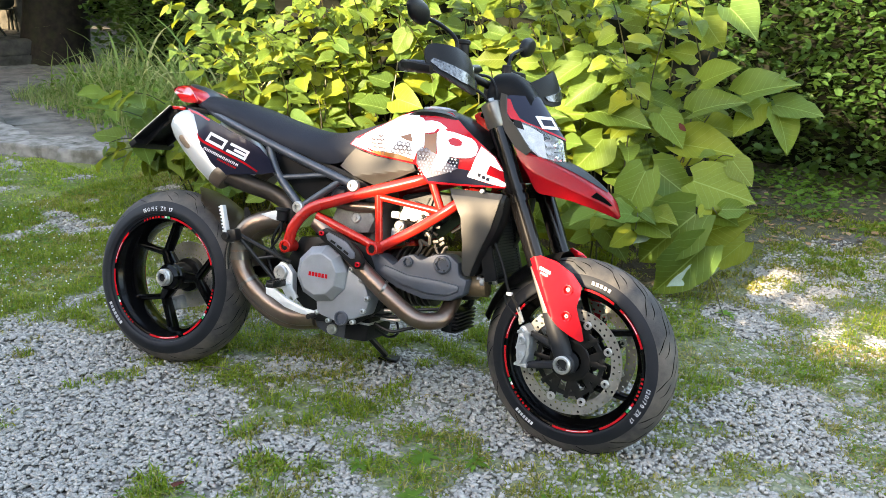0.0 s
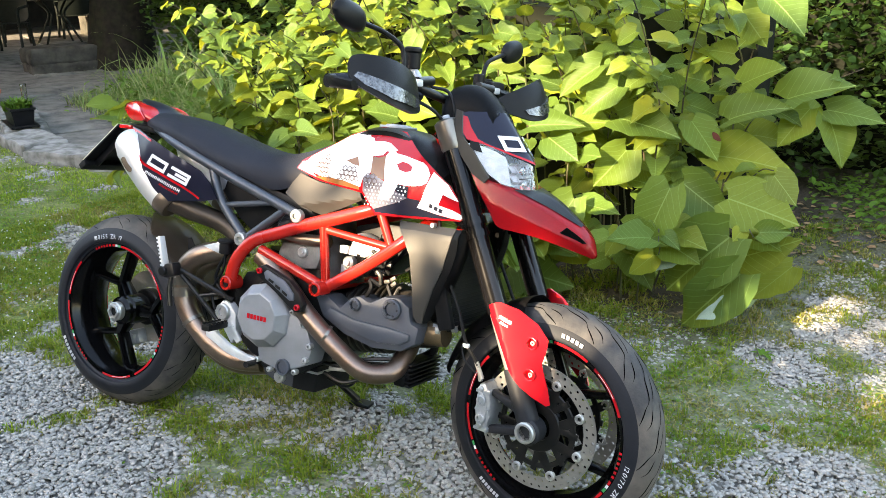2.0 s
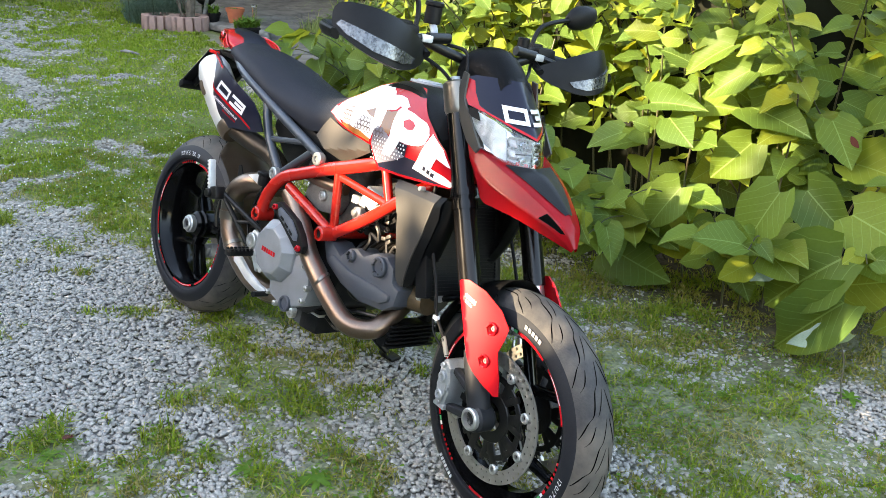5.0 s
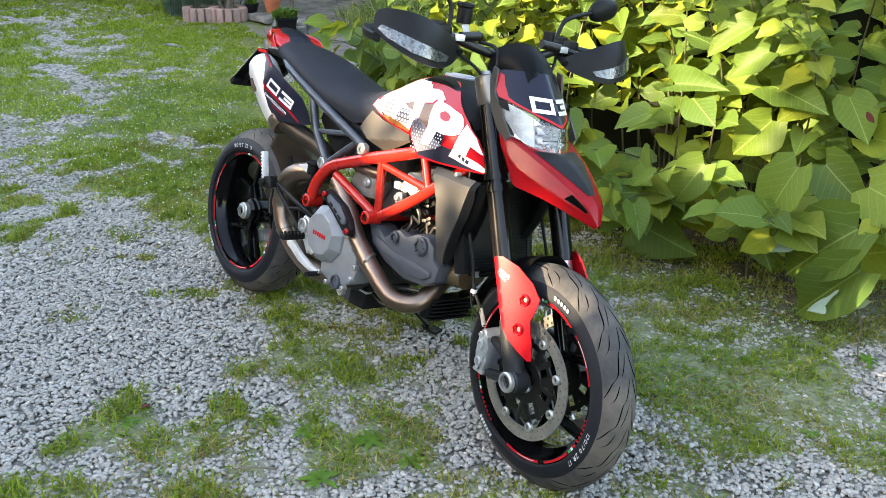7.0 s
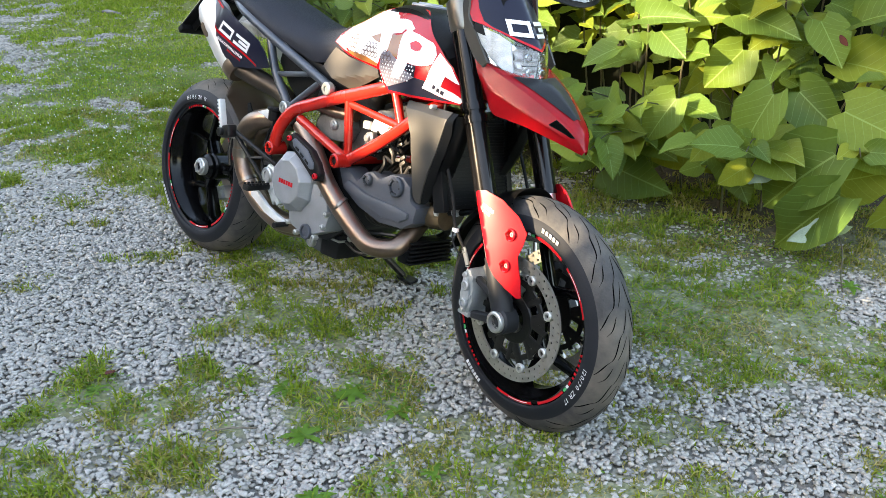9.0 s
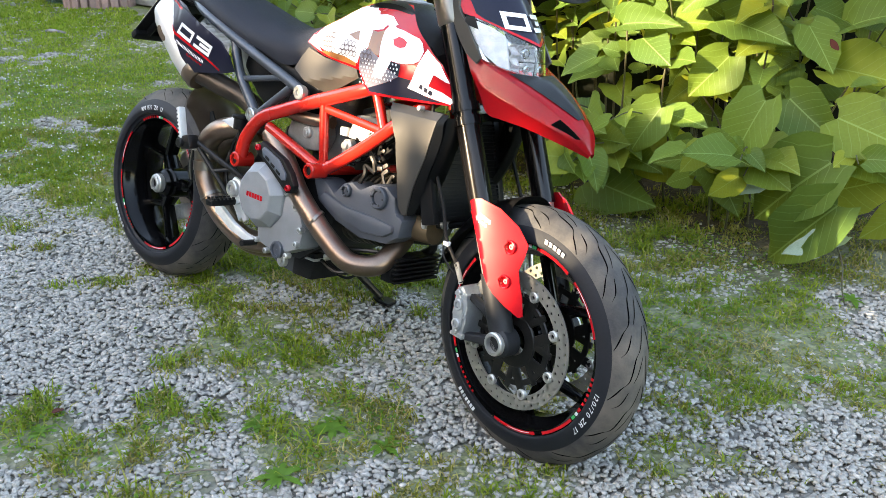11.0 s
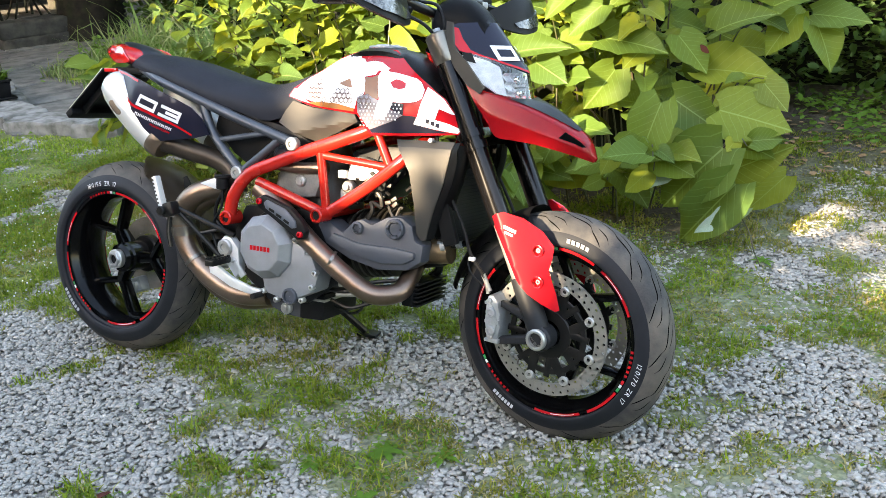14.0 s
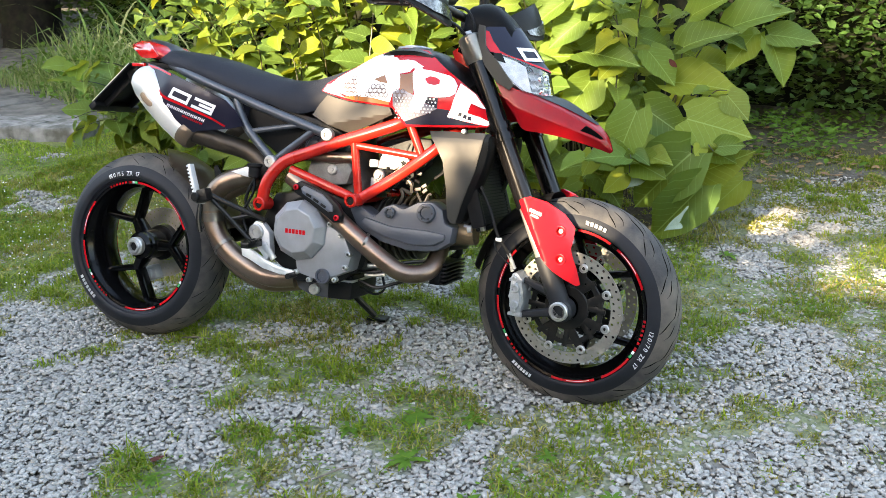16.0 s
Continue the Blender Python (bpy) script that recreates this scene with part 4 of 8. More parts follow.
for s in (-1, 1):
    line = [((0.262, 0.722), 0.040, 0.047), ((0.235, 0.740), 0.044, 0.052), ((0.190, 0.782), 0.050, 0.060), ((0.130, 0.838), 0.052, 0.062), ((0.085, 0.880), 0.050, 0.058), ((0.062, 0.900), 0.042, 0.047), ((0.052, 0.908), 0.030, 0.034)]
    rings = []
    for (x, z), ra, rb in line:
        d, nrm = Vector((-0.74, 0, 0.67)), Vector((0.67, 0, 0.74))
        rings.append([Vector((x + 0.010, s * 0.128, z - 0.020)) + nrm * rb * math.cos(2 * math.pi * k / 28) + Vector((0, 1, 0)) * ra * math.sin(2 * math.pi * k / 28) for k in range(28)])
    muf = part("muffler", loft(rings), MUFFLER, bike, "satin silver silencer under the tail", angle=60)
    part("muffler_ring", loft([[Vector((x + 0.010, s * 0.128, z - 0.020)) + Vector((0.67, 0, 0.74)) * rb * math.cos(2 * math.pi * k / 28) + Vector((0, 1, 0)) * ra * math.sin(2 * math.pi * k / 28) for k in range(28)]
                               for (x, z), ra, rb in (((0.272, 0.714), 0.036, 0.043), ((0.266, 0.719), 0.042, 0.050), ((0.240, 0.738), 0.0465, 0.0545), ((0.236, 0.741), 0.044, 0.052))]), HUGGER, muf)
    bm = panel([(-0.030, 0), (-0.018, 0.010), (0.018, 0.010), (0.030, 0), (0.018, -0.010), (-0.018, -0.010)], lambda u, v: Vector((0.118 + 0.010 - 0.70 * u * 1.0 + 0.67 * v, s * (0.128 + 0.0525 - 5.5 * (v + 0.01) ** 2), 0.806 + 0.64 * u * 1.0 + 0.74 * v)), 0.0015, 0.008)
    part("muffler_badge", bm, HUGGER, muf, "red-edged oval badge")

# heat shield over the crossing pipe
hs = [(0.703, 0.560), (0.700, 0.582), (0.722, 0.594), (0.760, 0.582), (0.812, 0.564), (0.846, 0.535), (0.864, 0.508), (0.858, 0.486), (0.836, 0.482), (0.800, 0.505), (0.760, 0.530)]
shield = part("heat_shield", plate(hs, -0.210, -0.230, 0.005), BLACK, bike, "black slotted exhaust heat shield with red screws")
part("shield_inlay", plate([(0.728, 0.574), (0.738, 0.582), (0.800, 0.561), (0.832, 0.532), (0.834, 0.515), (0.820, 0.512), (0.770, 0.540), (0.735, 0.558)], -0.228, -0.2345, 0.002), SHIELD, shield)
for k in range(3):
    part("shield_slot", plate([(0.748 + k * 0.024, 0.562 - k * 0.0125), (0.765 + k * 0.024, 0.555 - k * 0.0135), (0.763 + k * 0.024, 0.548 - k * 0.0135), (0.746 + k * 0.024, 0.555 - k * 0.0125)], -0.233, -0.2353, 0.0008), BLACK, shield)
for x, z in ((0.712, 0.576), (0.846, 0.498)):
    part("shield_screw", cyl(-0.226, -0.238, 0.0085, 16, 0.002, 0.004), RED, shield, "red anodised screw", m=Matrix.Translation((x, 0, z)))

# ---- seat, tail, side panels ----
ST = [(0.075, 0.050, 0.958, 0.950, 0.938), (0.095, 0.080, 0.972, 0.956, 0.932), (0.140, 0.104, 0.973, 0.950, 0.924), (0.22, 0.122, 0.966, 0.938, 0.905), (0.32, 0.134, 0.948, 0.914, 0.876), (0.45, 0.136, 0.914, 0.874, 0.838),
      (0.56, 0.130, 0.893, 0.852, 0.808), (0.64, 0.122, 0.893, 0.846, 0.788), (0.70, 0.114, 0.907, 0.856, 0.802), (0.76, 0.104, 0.928, 0.878, 0.838), (0.82, 0.092, 0.950, 0.905, 0.870), (0.87, 0.080, 0.968, 0.933, 0.900)]
rings = []
for x, w, zt, ze, zb in curve(ST, 4):
    r = []
    for q in range(25):
        t = q / 24 * 2 - 1
        a = abs(t)
        if a < 0.72:
            f = a / 0.72
            yy, zz = w * 0.93 * f, zt - (zt - ze) * f ** 3.0
        else:
            f = (a - 0.72) / 0.28
            yy, zz = w * (0.93 + 0.07 * math.sin(f * math.pi * 0.75)), ze + (zb - ze) * f
        r.append(Vector((x, math.copysign(yy, t), zz)))
    r.append(Vector((x, 0, zb)))
    rings.append(r)
part("seat", loft(rings), SEAT, bike, "long black vinyl motorcycle saddle", angle=50)
# tail light and tail cover
TL = [(-0.055, 0.018, 0.990, 0.978), (-0.035, 0.050, 0.999, 0.962), (0.005, 0.076, 1.004, 0.948), (0.050, 0.092, 0.999, 0.938), (0.095, 0.098, 0.986, 0.930), (0.130, 0.092, 0.966, 0.926)]
rings = []
for x, w, zt, zb in curve(TL, 4):
    rings.append([Vector((x, w * math.copysign(abs(math.cos(a)) ** 0.7, math.cos(a)), (zt + zb) / 2 + (zt - zb) / 2 * math.copysign(abs(math.sin(a)) ** 0.8, math.sin(a)))) for a in [2 * math.pi * k / 28 for k in range(28)]])
tail = part("tail_cover", loft(rings), RED, bike, "red tail cover with a dark centre", angle=50)
bm = panel([(0.015, -0.022), (0.04, -0.048), (0.09, -0.060), (0.125, -0.055), (0.128, 0), (0.125, 0.055), (0.09, 0.060), (0.04, 0.048), (0.015, 0.022)], lambda u, v: Vector((u, v, 1.012 - 0.10 * max(0, u) - 2.2 * max(0, u - 0.02) ** 2 - 2.6 * v * v)), 0.004, 0.02)
part("tail_inlay", bm, NAVY, tail, "dark grip inlay")
for s in (-1, 1):
    bm = panel([(-0.045, 0.984), (-0.020, 0.995), (0.030, 0.997), (0.072, 0.986), (0.098, 0.962), (0.106, 0.944), (0.060, 0.940), (0.025, 0.945), (0.000, 0.962)], lambda u, v: Vector((u, s * (0.030 + 0.072 * min(1, max(0, (u + 0.055) / 0.14)) ** 0.6 + 0.004 - 12 * (v - 0.962) ** 2), v)), 0.004, 0.012)
    part("tail_light", bm, LENS_RED, tail, "glossy red tail light lens")
bm = join(plate([(0.02, 0.930), (0.05, 0.915), (0.14, 0.905), (0.16, 0.925)], -0.085, 0.085, 0.006), tube([(0.05, 0, 0.92), (0.0, 0, 0.918), (-0.05, 0, 0.890)], 0.03, 8, 4, flat=0.5))
part("tail_underside", bm, BLACK, bike, "black under-tail tray")
# number plate holder, seen from its dark inner side
NP = Matrix.Translation((-0.012, 0, 0.925)) @ Matrix.Rotation(radians(-40.5), 4, 'Y')
holder = part("plate_holder", join(box((-0.105, 0, -0.006), (0.215, 0.20, 0.006), 0.003), box((-0.02, 0, -0.02), (0.05, 0.16, 0.03), 0.008), box((-0.205, 0, -0.016), (0.03, 0.21, 0.022), 0.005)), BLACK, bike, "black plastic plate holder under the tail", m=NP)
for s in (-1, 1):
    part("holder_rib", box((-0.10, s * 0.06, -0.02), (0.18, 0.008, 0.026), 0.003), BLACK, holder, m=NP)
part("number_plate", box((-0.105, 0, 0.002), (0.200, 0.188, 0.003), 0.001), YELLOWED, holder, "plain pale number plate", m=NP)
part("plate_lamp", join(box((0.035, -0.105, 0.918), (0.05, 0.012, 0.012), 0.003)), LENS_RED, bike)


def side_y(x, z, s=-1, lift=0.0):
    return s * (0.178 - 1.6 * (z - 0.805) ** 2 - 0.06 * max(0, x - 0.30) - 0.25 * max(0, 0.20 - x) + lift)


def number_blocks(place, height, bar, width, gap):
    """The figures 0 and 3 built from square strokes; place(u, v) puts them."""
    q = []
    w, h, b = width, height, bar
    q += [(0, 0, w, b), (0, h - b, w, h), (0, b, b, h - b), (w - b, b, w, h - b)]
    o = w + gap
    q += [(o, 0, o + w, b), (o, h - b, o + w, h), (o + w * 0.3, (h - b) / 2, o + w - b, (h + b) / 2), (o + w - b, b, o + w, h - b)]
    bm = bmesh.new()
    for u0, v0, u1, v1 in q:
        n, k = max(1, int((u1 - u0) / 0.008)), max(1, int((v1 - v0) / 0.008))
        g = [[bm.verts.new(place(u0 + (u1 - u0) * i / n, v0 + (v1 - v0) * j / k)) for j in range(k + 1)] for i in range(n + 1)]
        for i in range(n):
            for j in range(k):
                bm.faces.new((g[i][j], g[i + 1][j], g[i + 1][j + 1], g[i][j + 1]))
    return bm


for s in (-1, 1):
    out = [(0.090, 0.922), (0.137, 0.914), (0.218, 0.890), (0.290, 0.864), (0.363, 0.838), (0.418, 0.815), (0.456, 0.782), (0.477, 0.741), (0.425, 0.729), (0.340, 0.720), (0.266, 0.709), (0.250, 0.726), (0.213, 0.780), (0.178, 0.811), (0.144, 0.855), (0.106, 0.899)]
    sp = part("side_panel", panel(out, lambda u, v: Vector((u, side_y(u, v, s), v)), 0.005, 0.02, False), NAVY, bike, "dark navy tail panel with white number and red edge")
    edge = curve([(0.097, 0.916), (0.132, 0.890), (0.164, 0.841), (0.196, 0.817), (0.266, 0.794), (0.361, 0.761), (0.415, 0.736)], 6)
    bm = bmesh.new()
    pv = None
    for i, p in enumerate(edge):
        d = (edge[min(i + 1, len(edge) - 1)] - edge[max(0, i - 1)]).normalized()
        n = Vector((-d.y, d.x)) * 0.0052 * (1 - 0.45 * i / len(edge))
        nw = [bm.verts.new((q.x, side_y(q.x, q.y, s, 0.0018), q.y)) for q in (p + n, p - n)]
        if pv:
            bm.faces.new((pv[0], pv[1], nw[1], nw[0]))
        pv = nw
    part("red_line", bm, RED, sp, "red pinstripe", smooth=False)
    bm = bmesh.new()
    pv = None
    for p in curve([(0.097, 0.915), (0.158, 0.903), (0.214, 0.886)], 4):
        nw = [bm.verts.new((p.x, side_y(p.x, p.y + k, s, 0.0018), p.y + k)) for k in (-0.003, 0.003)]
        if pv:
            bm.faces.new((pv[0], pv[1], nw[1], nw[0]))
        pv = nw
    part("red_line", bm, RED, sp, smooth=False)

    def put(u, v, base=(0.211, 0.8175), e=(0.952, -0.307), f=(0.51, 0.86)):
        if s > 0:
            u = 0.166 - u
        x, z = base[0] + e[0] * u + f[0] * v, base[1] + e[1] * u + f[1] * v
        return Vector((x, side_y(x, z, s, 0.0018), z))
    part("number", number_blocks(put, 0.036, 0.0095, 0.076, 0.014), WHITE, sp, "white racing number zero three", smooth=False)

    def name_bars(base, n, step, height, tone, label=""):
        """A word drawn as a row of slanting strokes."""
        bm = bmesh.new()
        for k in range(n):
            for a, b, c, d in ((0.05, 0, 0.30, 1), (0.55, 0, 0.80, 1), (0.30, 0.38 if k % 3 else 0.75, 0.55, 0.62 if k % 3 else 1.0)):
                bm.faces.new([bm.verts.new(put((k + p) * step, q * height, base)) for p, q in ((a, b), (c, b), (c, d), (a, d))])
        part("model_bars", bm, tone, sp, label, smooth=False)
    name_bars((0.205, 0.789), 11, 0.0132, 0.0095, WHITE, "white model name drawn as bars")
    name_bars((0.262, 0.759), 6, 0.0128, 0.0070, RED)

# ---- tank and front panels ----
def along(x, table):
    for (a, p), (b, q) in zip(table, table[1:]):
        if a <= x <= b:
            t = (x - a) / (b - a)
            t = t * t * (3 - 2 * t)
            return p + (q - p) * t
    return table[0][1] if x < table[0][0] else table[-1][1]


TW = [(0.72, 0.115), (0.80, 0.135), (0.90, 0.155), (1.00, 0.166), (1.10, 0.168), (1.18, 0.156), (1.26, 0.132)]


def tank_y(x, z, s=-1, lift=0.0):
    k = along(x, TW)
    zc = 0.835
    return s * (k - (4.2 * (z - zc) ** 2 if z > zc else 1.5 * (zc - z) ** 2) + lift)


TS = [(0.78, 0.925, 0.05), (0.85, 0.962, 0.07), (0.92, 0.992, 0.085), (1.00, 0.996, 0.092), (1.07, 0.980, 0.095), (1.14, 0.948, 0.085), (1.19, 0.915, 0.075)]
rings = []
for x, zt, ws in curve(TS, 4):
    k = along(x, TW) - 0.012
    half = [(0, zt), (ws * 0.6, zt - 0.003), (ws, zt - 0.014), (abs(tank_y(x, zt - 0.035)) - 0.012, zt - 0.035), (abs(tank_y(x, 0.90)) - 0.012, min(zt - 0.05, 0.90)), (k, 0.85), (k - 0.003, 0.80), (0.05, 0.79)]
    rings.append([Vector((x, -y, z)) for y, z in half] + [Vector((x, y, z)) for y, z in reversed(half[1:])])
tank = part("fuel_tank", loft(rings), BLACK, bike, "fuel tank with black top and printed side panels", angle=50)
part("filler_cap", join(cyl(0, 0.008, 0.052, 32, 0.002), cyl(0.006, 0.012, 0.034, 32, 0.002)), ALU, tank, "satin metal filler cap", m=Matrix.Translation((0.965, 0, 0.992)) @ Matrix.Rotation(radians(90), 4, 'X'))
for s in (-1, 1):
    def tp(u, v, lift=0.0):
        return Vector((u, tank_y(u, v, s, lift), v))
    o = [(0.717, 0.858), (0.733, 0.881), (0.769, 0.899), (0.823, 0.932), (0.872, 0.966), (0.914, 0.983), (0.953, 0.994), (1.036, 0.986), (1.068, 0.965), (1.136, 0.918), (1.171, 0.895), (1.217, 0.863), (1.247, 0.821), (1.262, 0.793), (1.252, 0.777), (1.182, 0.773), (1.104, 0.769), (1.016, 0.766), (1.004, 0.776), (0.981, 0.806), (0.972, 0.817), (0.882, 0.826), (0.813, 0.833), (0.759, 0.847)]
    tpan = part("tank_panel", panel(o, tp, 0.004, 0.016, False), RED, bike, "red tank side panel with white graffiti print")

    def print_(pts, m, lift, label="", rounded=False, step=0.012):
        bm = panel(pts, lambda u, v: tp(u, v, lift), 0, step, rounded)
        part("print", bm, m, tpan, label)
    print_([(0.720, 0.858), (0.734, 0.879), (0.760, 0.881), (0.775, 0.860), (0.808, 0.840), (0.752, 0.851)], LILAC, 0.0008, "grey-lilac corner print")
    print_([(0.742, 0.874), (0.769, 0.896), (0.823, 0.929), (0.872, 0.963), (0.914, 0.980), (0.925, 0.976), (0.939, 0.963), (0.950, 0.962), (0.962, 0.953), (0.988, 0.956), (1.012, 0.953), (1.047, 0.936), (1.036, 0.929), (1.015, 0.931), (1.010, 0.920), (0.980, 0.914), (0.993, 0.888), (0.990, 0.868), (0.972, 0.860), (0.965, 0.832), (0.908, 0.838), (0.844, 0.840), (0.775, 0.856)], WHITE, 0.0014, "white graffiti letter shapes")
    print_([(0.800, 0.842), (0.844, 0.846), (0.905, 0.843), (0.962, 0.832), (0.962, 0.824), (0.890, 0.830), (0.836, 0.834)], ORANGE, 0.0018, "orange print")
    print_([(0.901, 0.896), (0.933, 0.909), (0.949, 0.885), (0.925, 0.888)], ORANGE, 0.0020)
    print_([(0.983, 0.914), (1.000, 0.912), (1.022, 0.920), (1.036, 0.858), (1.014, 0.862), (0.994, 0.869)], ORANGE, 0.0020)
    print_([(0.972, 0.862), (1.001, 0.870), (1.036, 0.855), (1.073, 0.834), (1.111, 0.820), (1.077, 0.803), (1.011, 0.780), (0.975, 0.822)], LILAC, 0.0020)
    print_([(1.072, 0.852), (1.112, 0.848), (1.111, 0.820), (1.098, 0.824), (1.073, 0.835)], NAVY, 0.0020)
    print_([(1.077, 0.803), (1.111, 0.820), (1.145, 0.818), (1.139, 0.799), (1.200, 0.786), (1.230, 0.780), (1.182, 0.778), (1.016, 0.772), (1.011, 0.780)], NAVY, 0.0012, "dark print")
    print_([(1.020, 0.919), (1.024, 0.930), (1.037, 0.935), (1.050, 0.928), (1.077, 0.925), (1.113, 0.917), (1.134, 0.912), (1.148, 0.903), (1.161, 0.885), (1.158, 0.863), (1.145, 0.855), (1.129, 0.852), (1.104, 0.850), (1.081, 0.852), (1.073, 0.832), (1.056, 0.807), (1.024, 0.810), (1.039, 0.858)], WHITE, 0.0026)
    print_([(1.063, 0.901), (1.077, 0.909), (1.095, 0.906), (1.109, 0.899), (1.110, 0.888), (1.095, 0.884), (1.075, 0.888)], RED, 0.0032)
    print_([(1.168, 0.892), (1.190, 0.880), (1.213, 0.864), (1.242, 0.826), (1.233, 0.827), (1.204, 0.839), (1.195, 0.812), (1.228, 0.803), (1.258, 0.790), (1.248, 0.780), (1.224, 0.783), (1.180, 0.791), (1.139, 0.799), (1.149, 0.821), (1.155, 0.846)], WHITE, 0.0026)
    for du in (0.0, 0.014, 0.026):
        print_([(1.172 + du, 0.813 - 0.36 * du), (1.181 + du, 0.811 - 0.36 * du), (1.179 + du, 0.801 - 0.36 * du), (1.170 + du, 0.804 - 0.36 * du)], NAVY, 0.0034)
    # honeycomb and halftone dots
    hexes, dots = bmesh.new(), bmesh.new()
    for i in range(40):
        for j in range(14):
            u, v = 0.770 + 0.0150 * (i + 0.5 * (j % 2)), 0.828 + 0.0118 * j
            near_ = min(((u - a) / ra) ** 2 + ((v - b) / rb) ** 2 for a, b, ra, rb in ((0.825, 0.874, 0.030, 0.026), (0.921, 0.862, 0.036, 0.021), (0.850, 0.850, 0.022, 0.012), (0.992, 0.852, 0.022, 0.016)))
            if near_ < 1:
                ro, ri = 0.0080, 0.0058
                a_, b_ = [], []
                for k in range(6):
                    c_, s_ = math.cos(k * math.pi / 3 + 0.52), math.sin(k * math.pi / 3 + 0.52)
                    a_.append(hexes.verts.new(tp(u + ro * c_, v + ro * s_, 0.0036)))
                    b_.append(hexes.verts.new(tp(u + ri * c_, v + ri * s_, 0.0036)))
                for k in range(6):
                    hexes.faces.new((a_[k], a_[(k + 1) % 6], b_[(k + 1) % 6], b_[k]))
    for i in range(16):
        for j in range(8):
            u, v = 0.985 + 0.0105 * (i + 0.5 * (j % 2)), 0.790 + 0.0092 * j
            if (u < 1.10 and 0.784 + 0.25 * (u - 1.0) < v < 0.848 - 0.35 * max(0, u - 1.03)) or (1.076 < u < 1.108 and 0.826 < v < 0.846):
                z_ = 0.0020 + 0.0012 * ((i * 7 + j * 3) % 3) / 2
                dots.faces.new([dots.verts.new(tp(u + z_ * math.cos(k * math.pi / 3), v + z_ * math.sin(k * math.pi / 3), 0.0036)) for k in range(6)])
    part("print_honeycomb", hexes, ROSE, tpan, "dusky honeycomb print", smooth=False)
    part("print_dots", dots, WHITE, tpan, "white halftone dots", smooth=False)
    # titanium-grey cover below the seat nose
    def cover_y(u, v):
        edge_z = 0.760 + 0.20 * (u - 0.76)
        return s * (0.140 + 0.09 * (u - 0.72) - (0.9 * (edge_z - v) if v < edge_z else 0.12 * (v - edge_z)))
    co = [(0.700, 0.786), (0.722, 0.818), (0.747, 0.846), (0.770, 0.840), (0.823, 0.829), (0.900, 0.823), (0.962, 0.819), (0.968, 0.808), (0.972, 0.798), (0.900, 0.768), (0.819, 0.738), (0.767, 0.755)]
    part("side_cover", panel(co, lambda u, v: Vector((u, cover_y(u, v), v)), 0.006, 0.010, False), COVER, bike, "charcoal-grey side cover", angle=18)
    # radiator shroud: a top strip, a flat face and a scooped front edge that meet in creases
    left_ = [(0.506, 1.160), (0.520, 1.150), (0.600, 1.150), (0.680, 1.138), (0.722, 1.112), (0.757, 1.084)]
    right_ = [(0.506, 1.180), (0.512, 1.186), (0.550, 1.205), (0.600, 1.222), (0.655, 1.245), (0.705, 1.258), (0.757, 1.262)]
    crease = [(0.506, 1.172), (0.550, 1.188), (0.600, 1.208), (0.655, 1.232), (0.738, 1.252), (0.757, 1.254)]

    def line_at(v, table):
        for (p, q), (p2, q2) in zip(table, table[1:]):
            if v <= p2:
                return q + (q2 - q) * (v - p) / (p2 - p)
        return table[-1][1]
    rings, edges = [], []
    for j in range(31):
        v = 0.506 + 0.251 * j / 30
        l_, c_, r_ = line_at(v, left_), line_at(v, crease), line_at(v, right_)
        ys = 0.174 - 0.9 * max(0, 0.70 - v) ** 2 - 0.9 * max(0, v - 0.738)
        row = [(l_, ys - 0.30 * max(0, 1.13 - l_) - 0.012), (l_ + 0.004, ys - 0.30 * max(0, 1.13 - l_))]
        row += [(l_ + (c_ - l_) * q, ys - 0.30 * max(0, 1.13 - l_) * (1 - q)) for q in (0.35, 0.7, 0.97)] + [(c_ + (r_ - c_) * 0.06, ys - 0.001)]
        rings.append([Vector((u, s * y, v)) for u, y in row])
        edges.append([Vector((u, s * y, v)) for u, y in [(c_ + (r_ - c_) * 0.06, ys - 0.001)] + [(c_ + (r_ - c_) * q, ys - 1.4 * (r_ - c_) * q) for q in (0.4, 0.75, 1.0)]])
    bm = loft(edges, closed=False)
    bmesh.ops.recalc_face_normals(bm, faces=bm.faces)
    bmesh.ops.solidify(bm, geom=list(bm.faces), thickness=0.003 * s)
    part("shroud_edge", bm, BLACK, bike, "black scooped edge of the shroud")
    bm = loft(rings, closed=False)
    bmesh.ops.recalc_face_normals(bm, faces=bm.faces)
    bmesh.ops.solidify(bm, geom=list(bm.faces), thickness=0.004 * s)
    part("radiator_shroud", bm, TITAN, bike, "titanium-grey radiator shroud", angle=20)
    bm = panel([(1.262, 0.750), (1.258, 0.705), (1.245, 0.655), (1.222, 0.600), (1.205, 0.550), (1.186, 0.512), (1.18, 0.508), (1.19, 0.52), (1.20, 0.60), (1.215, 0.68), (1.225, 0.745)], lambda u, v: Vector((u - 0.012, s * (0.148 - 0.25 * max(0, u - 1.205) - 0.5 * max(0, 0.70 - v) ** 2), v)), 0.012, 0.016, False)
    part("shroud_lining", bm, BLACK, bike, "black shroud lining")
    rings = []
    for j in range(13):
        v = 0.512 + 0.240 * j / 12
        r_ = line_at(v, right_)
        ys = 0.150 - 0.9 * max(0, 0.70 - v) ** 2
        rings.append([Vector((r_ + dx, s * (ys - dy), v)) for dx, dy in ((0.000, 0.0), (0.012, 0.012), (0.016, 0.030), (0.010, 0.050))])
    bm = loft(rings, closed=False)
    bmesh.ops.solidify(bm, geom=list(bm.faces), thickness=0.003)
    part("shroud_inner", bm, BLACK, bike, "black inner duct of the shroud", angle=50)
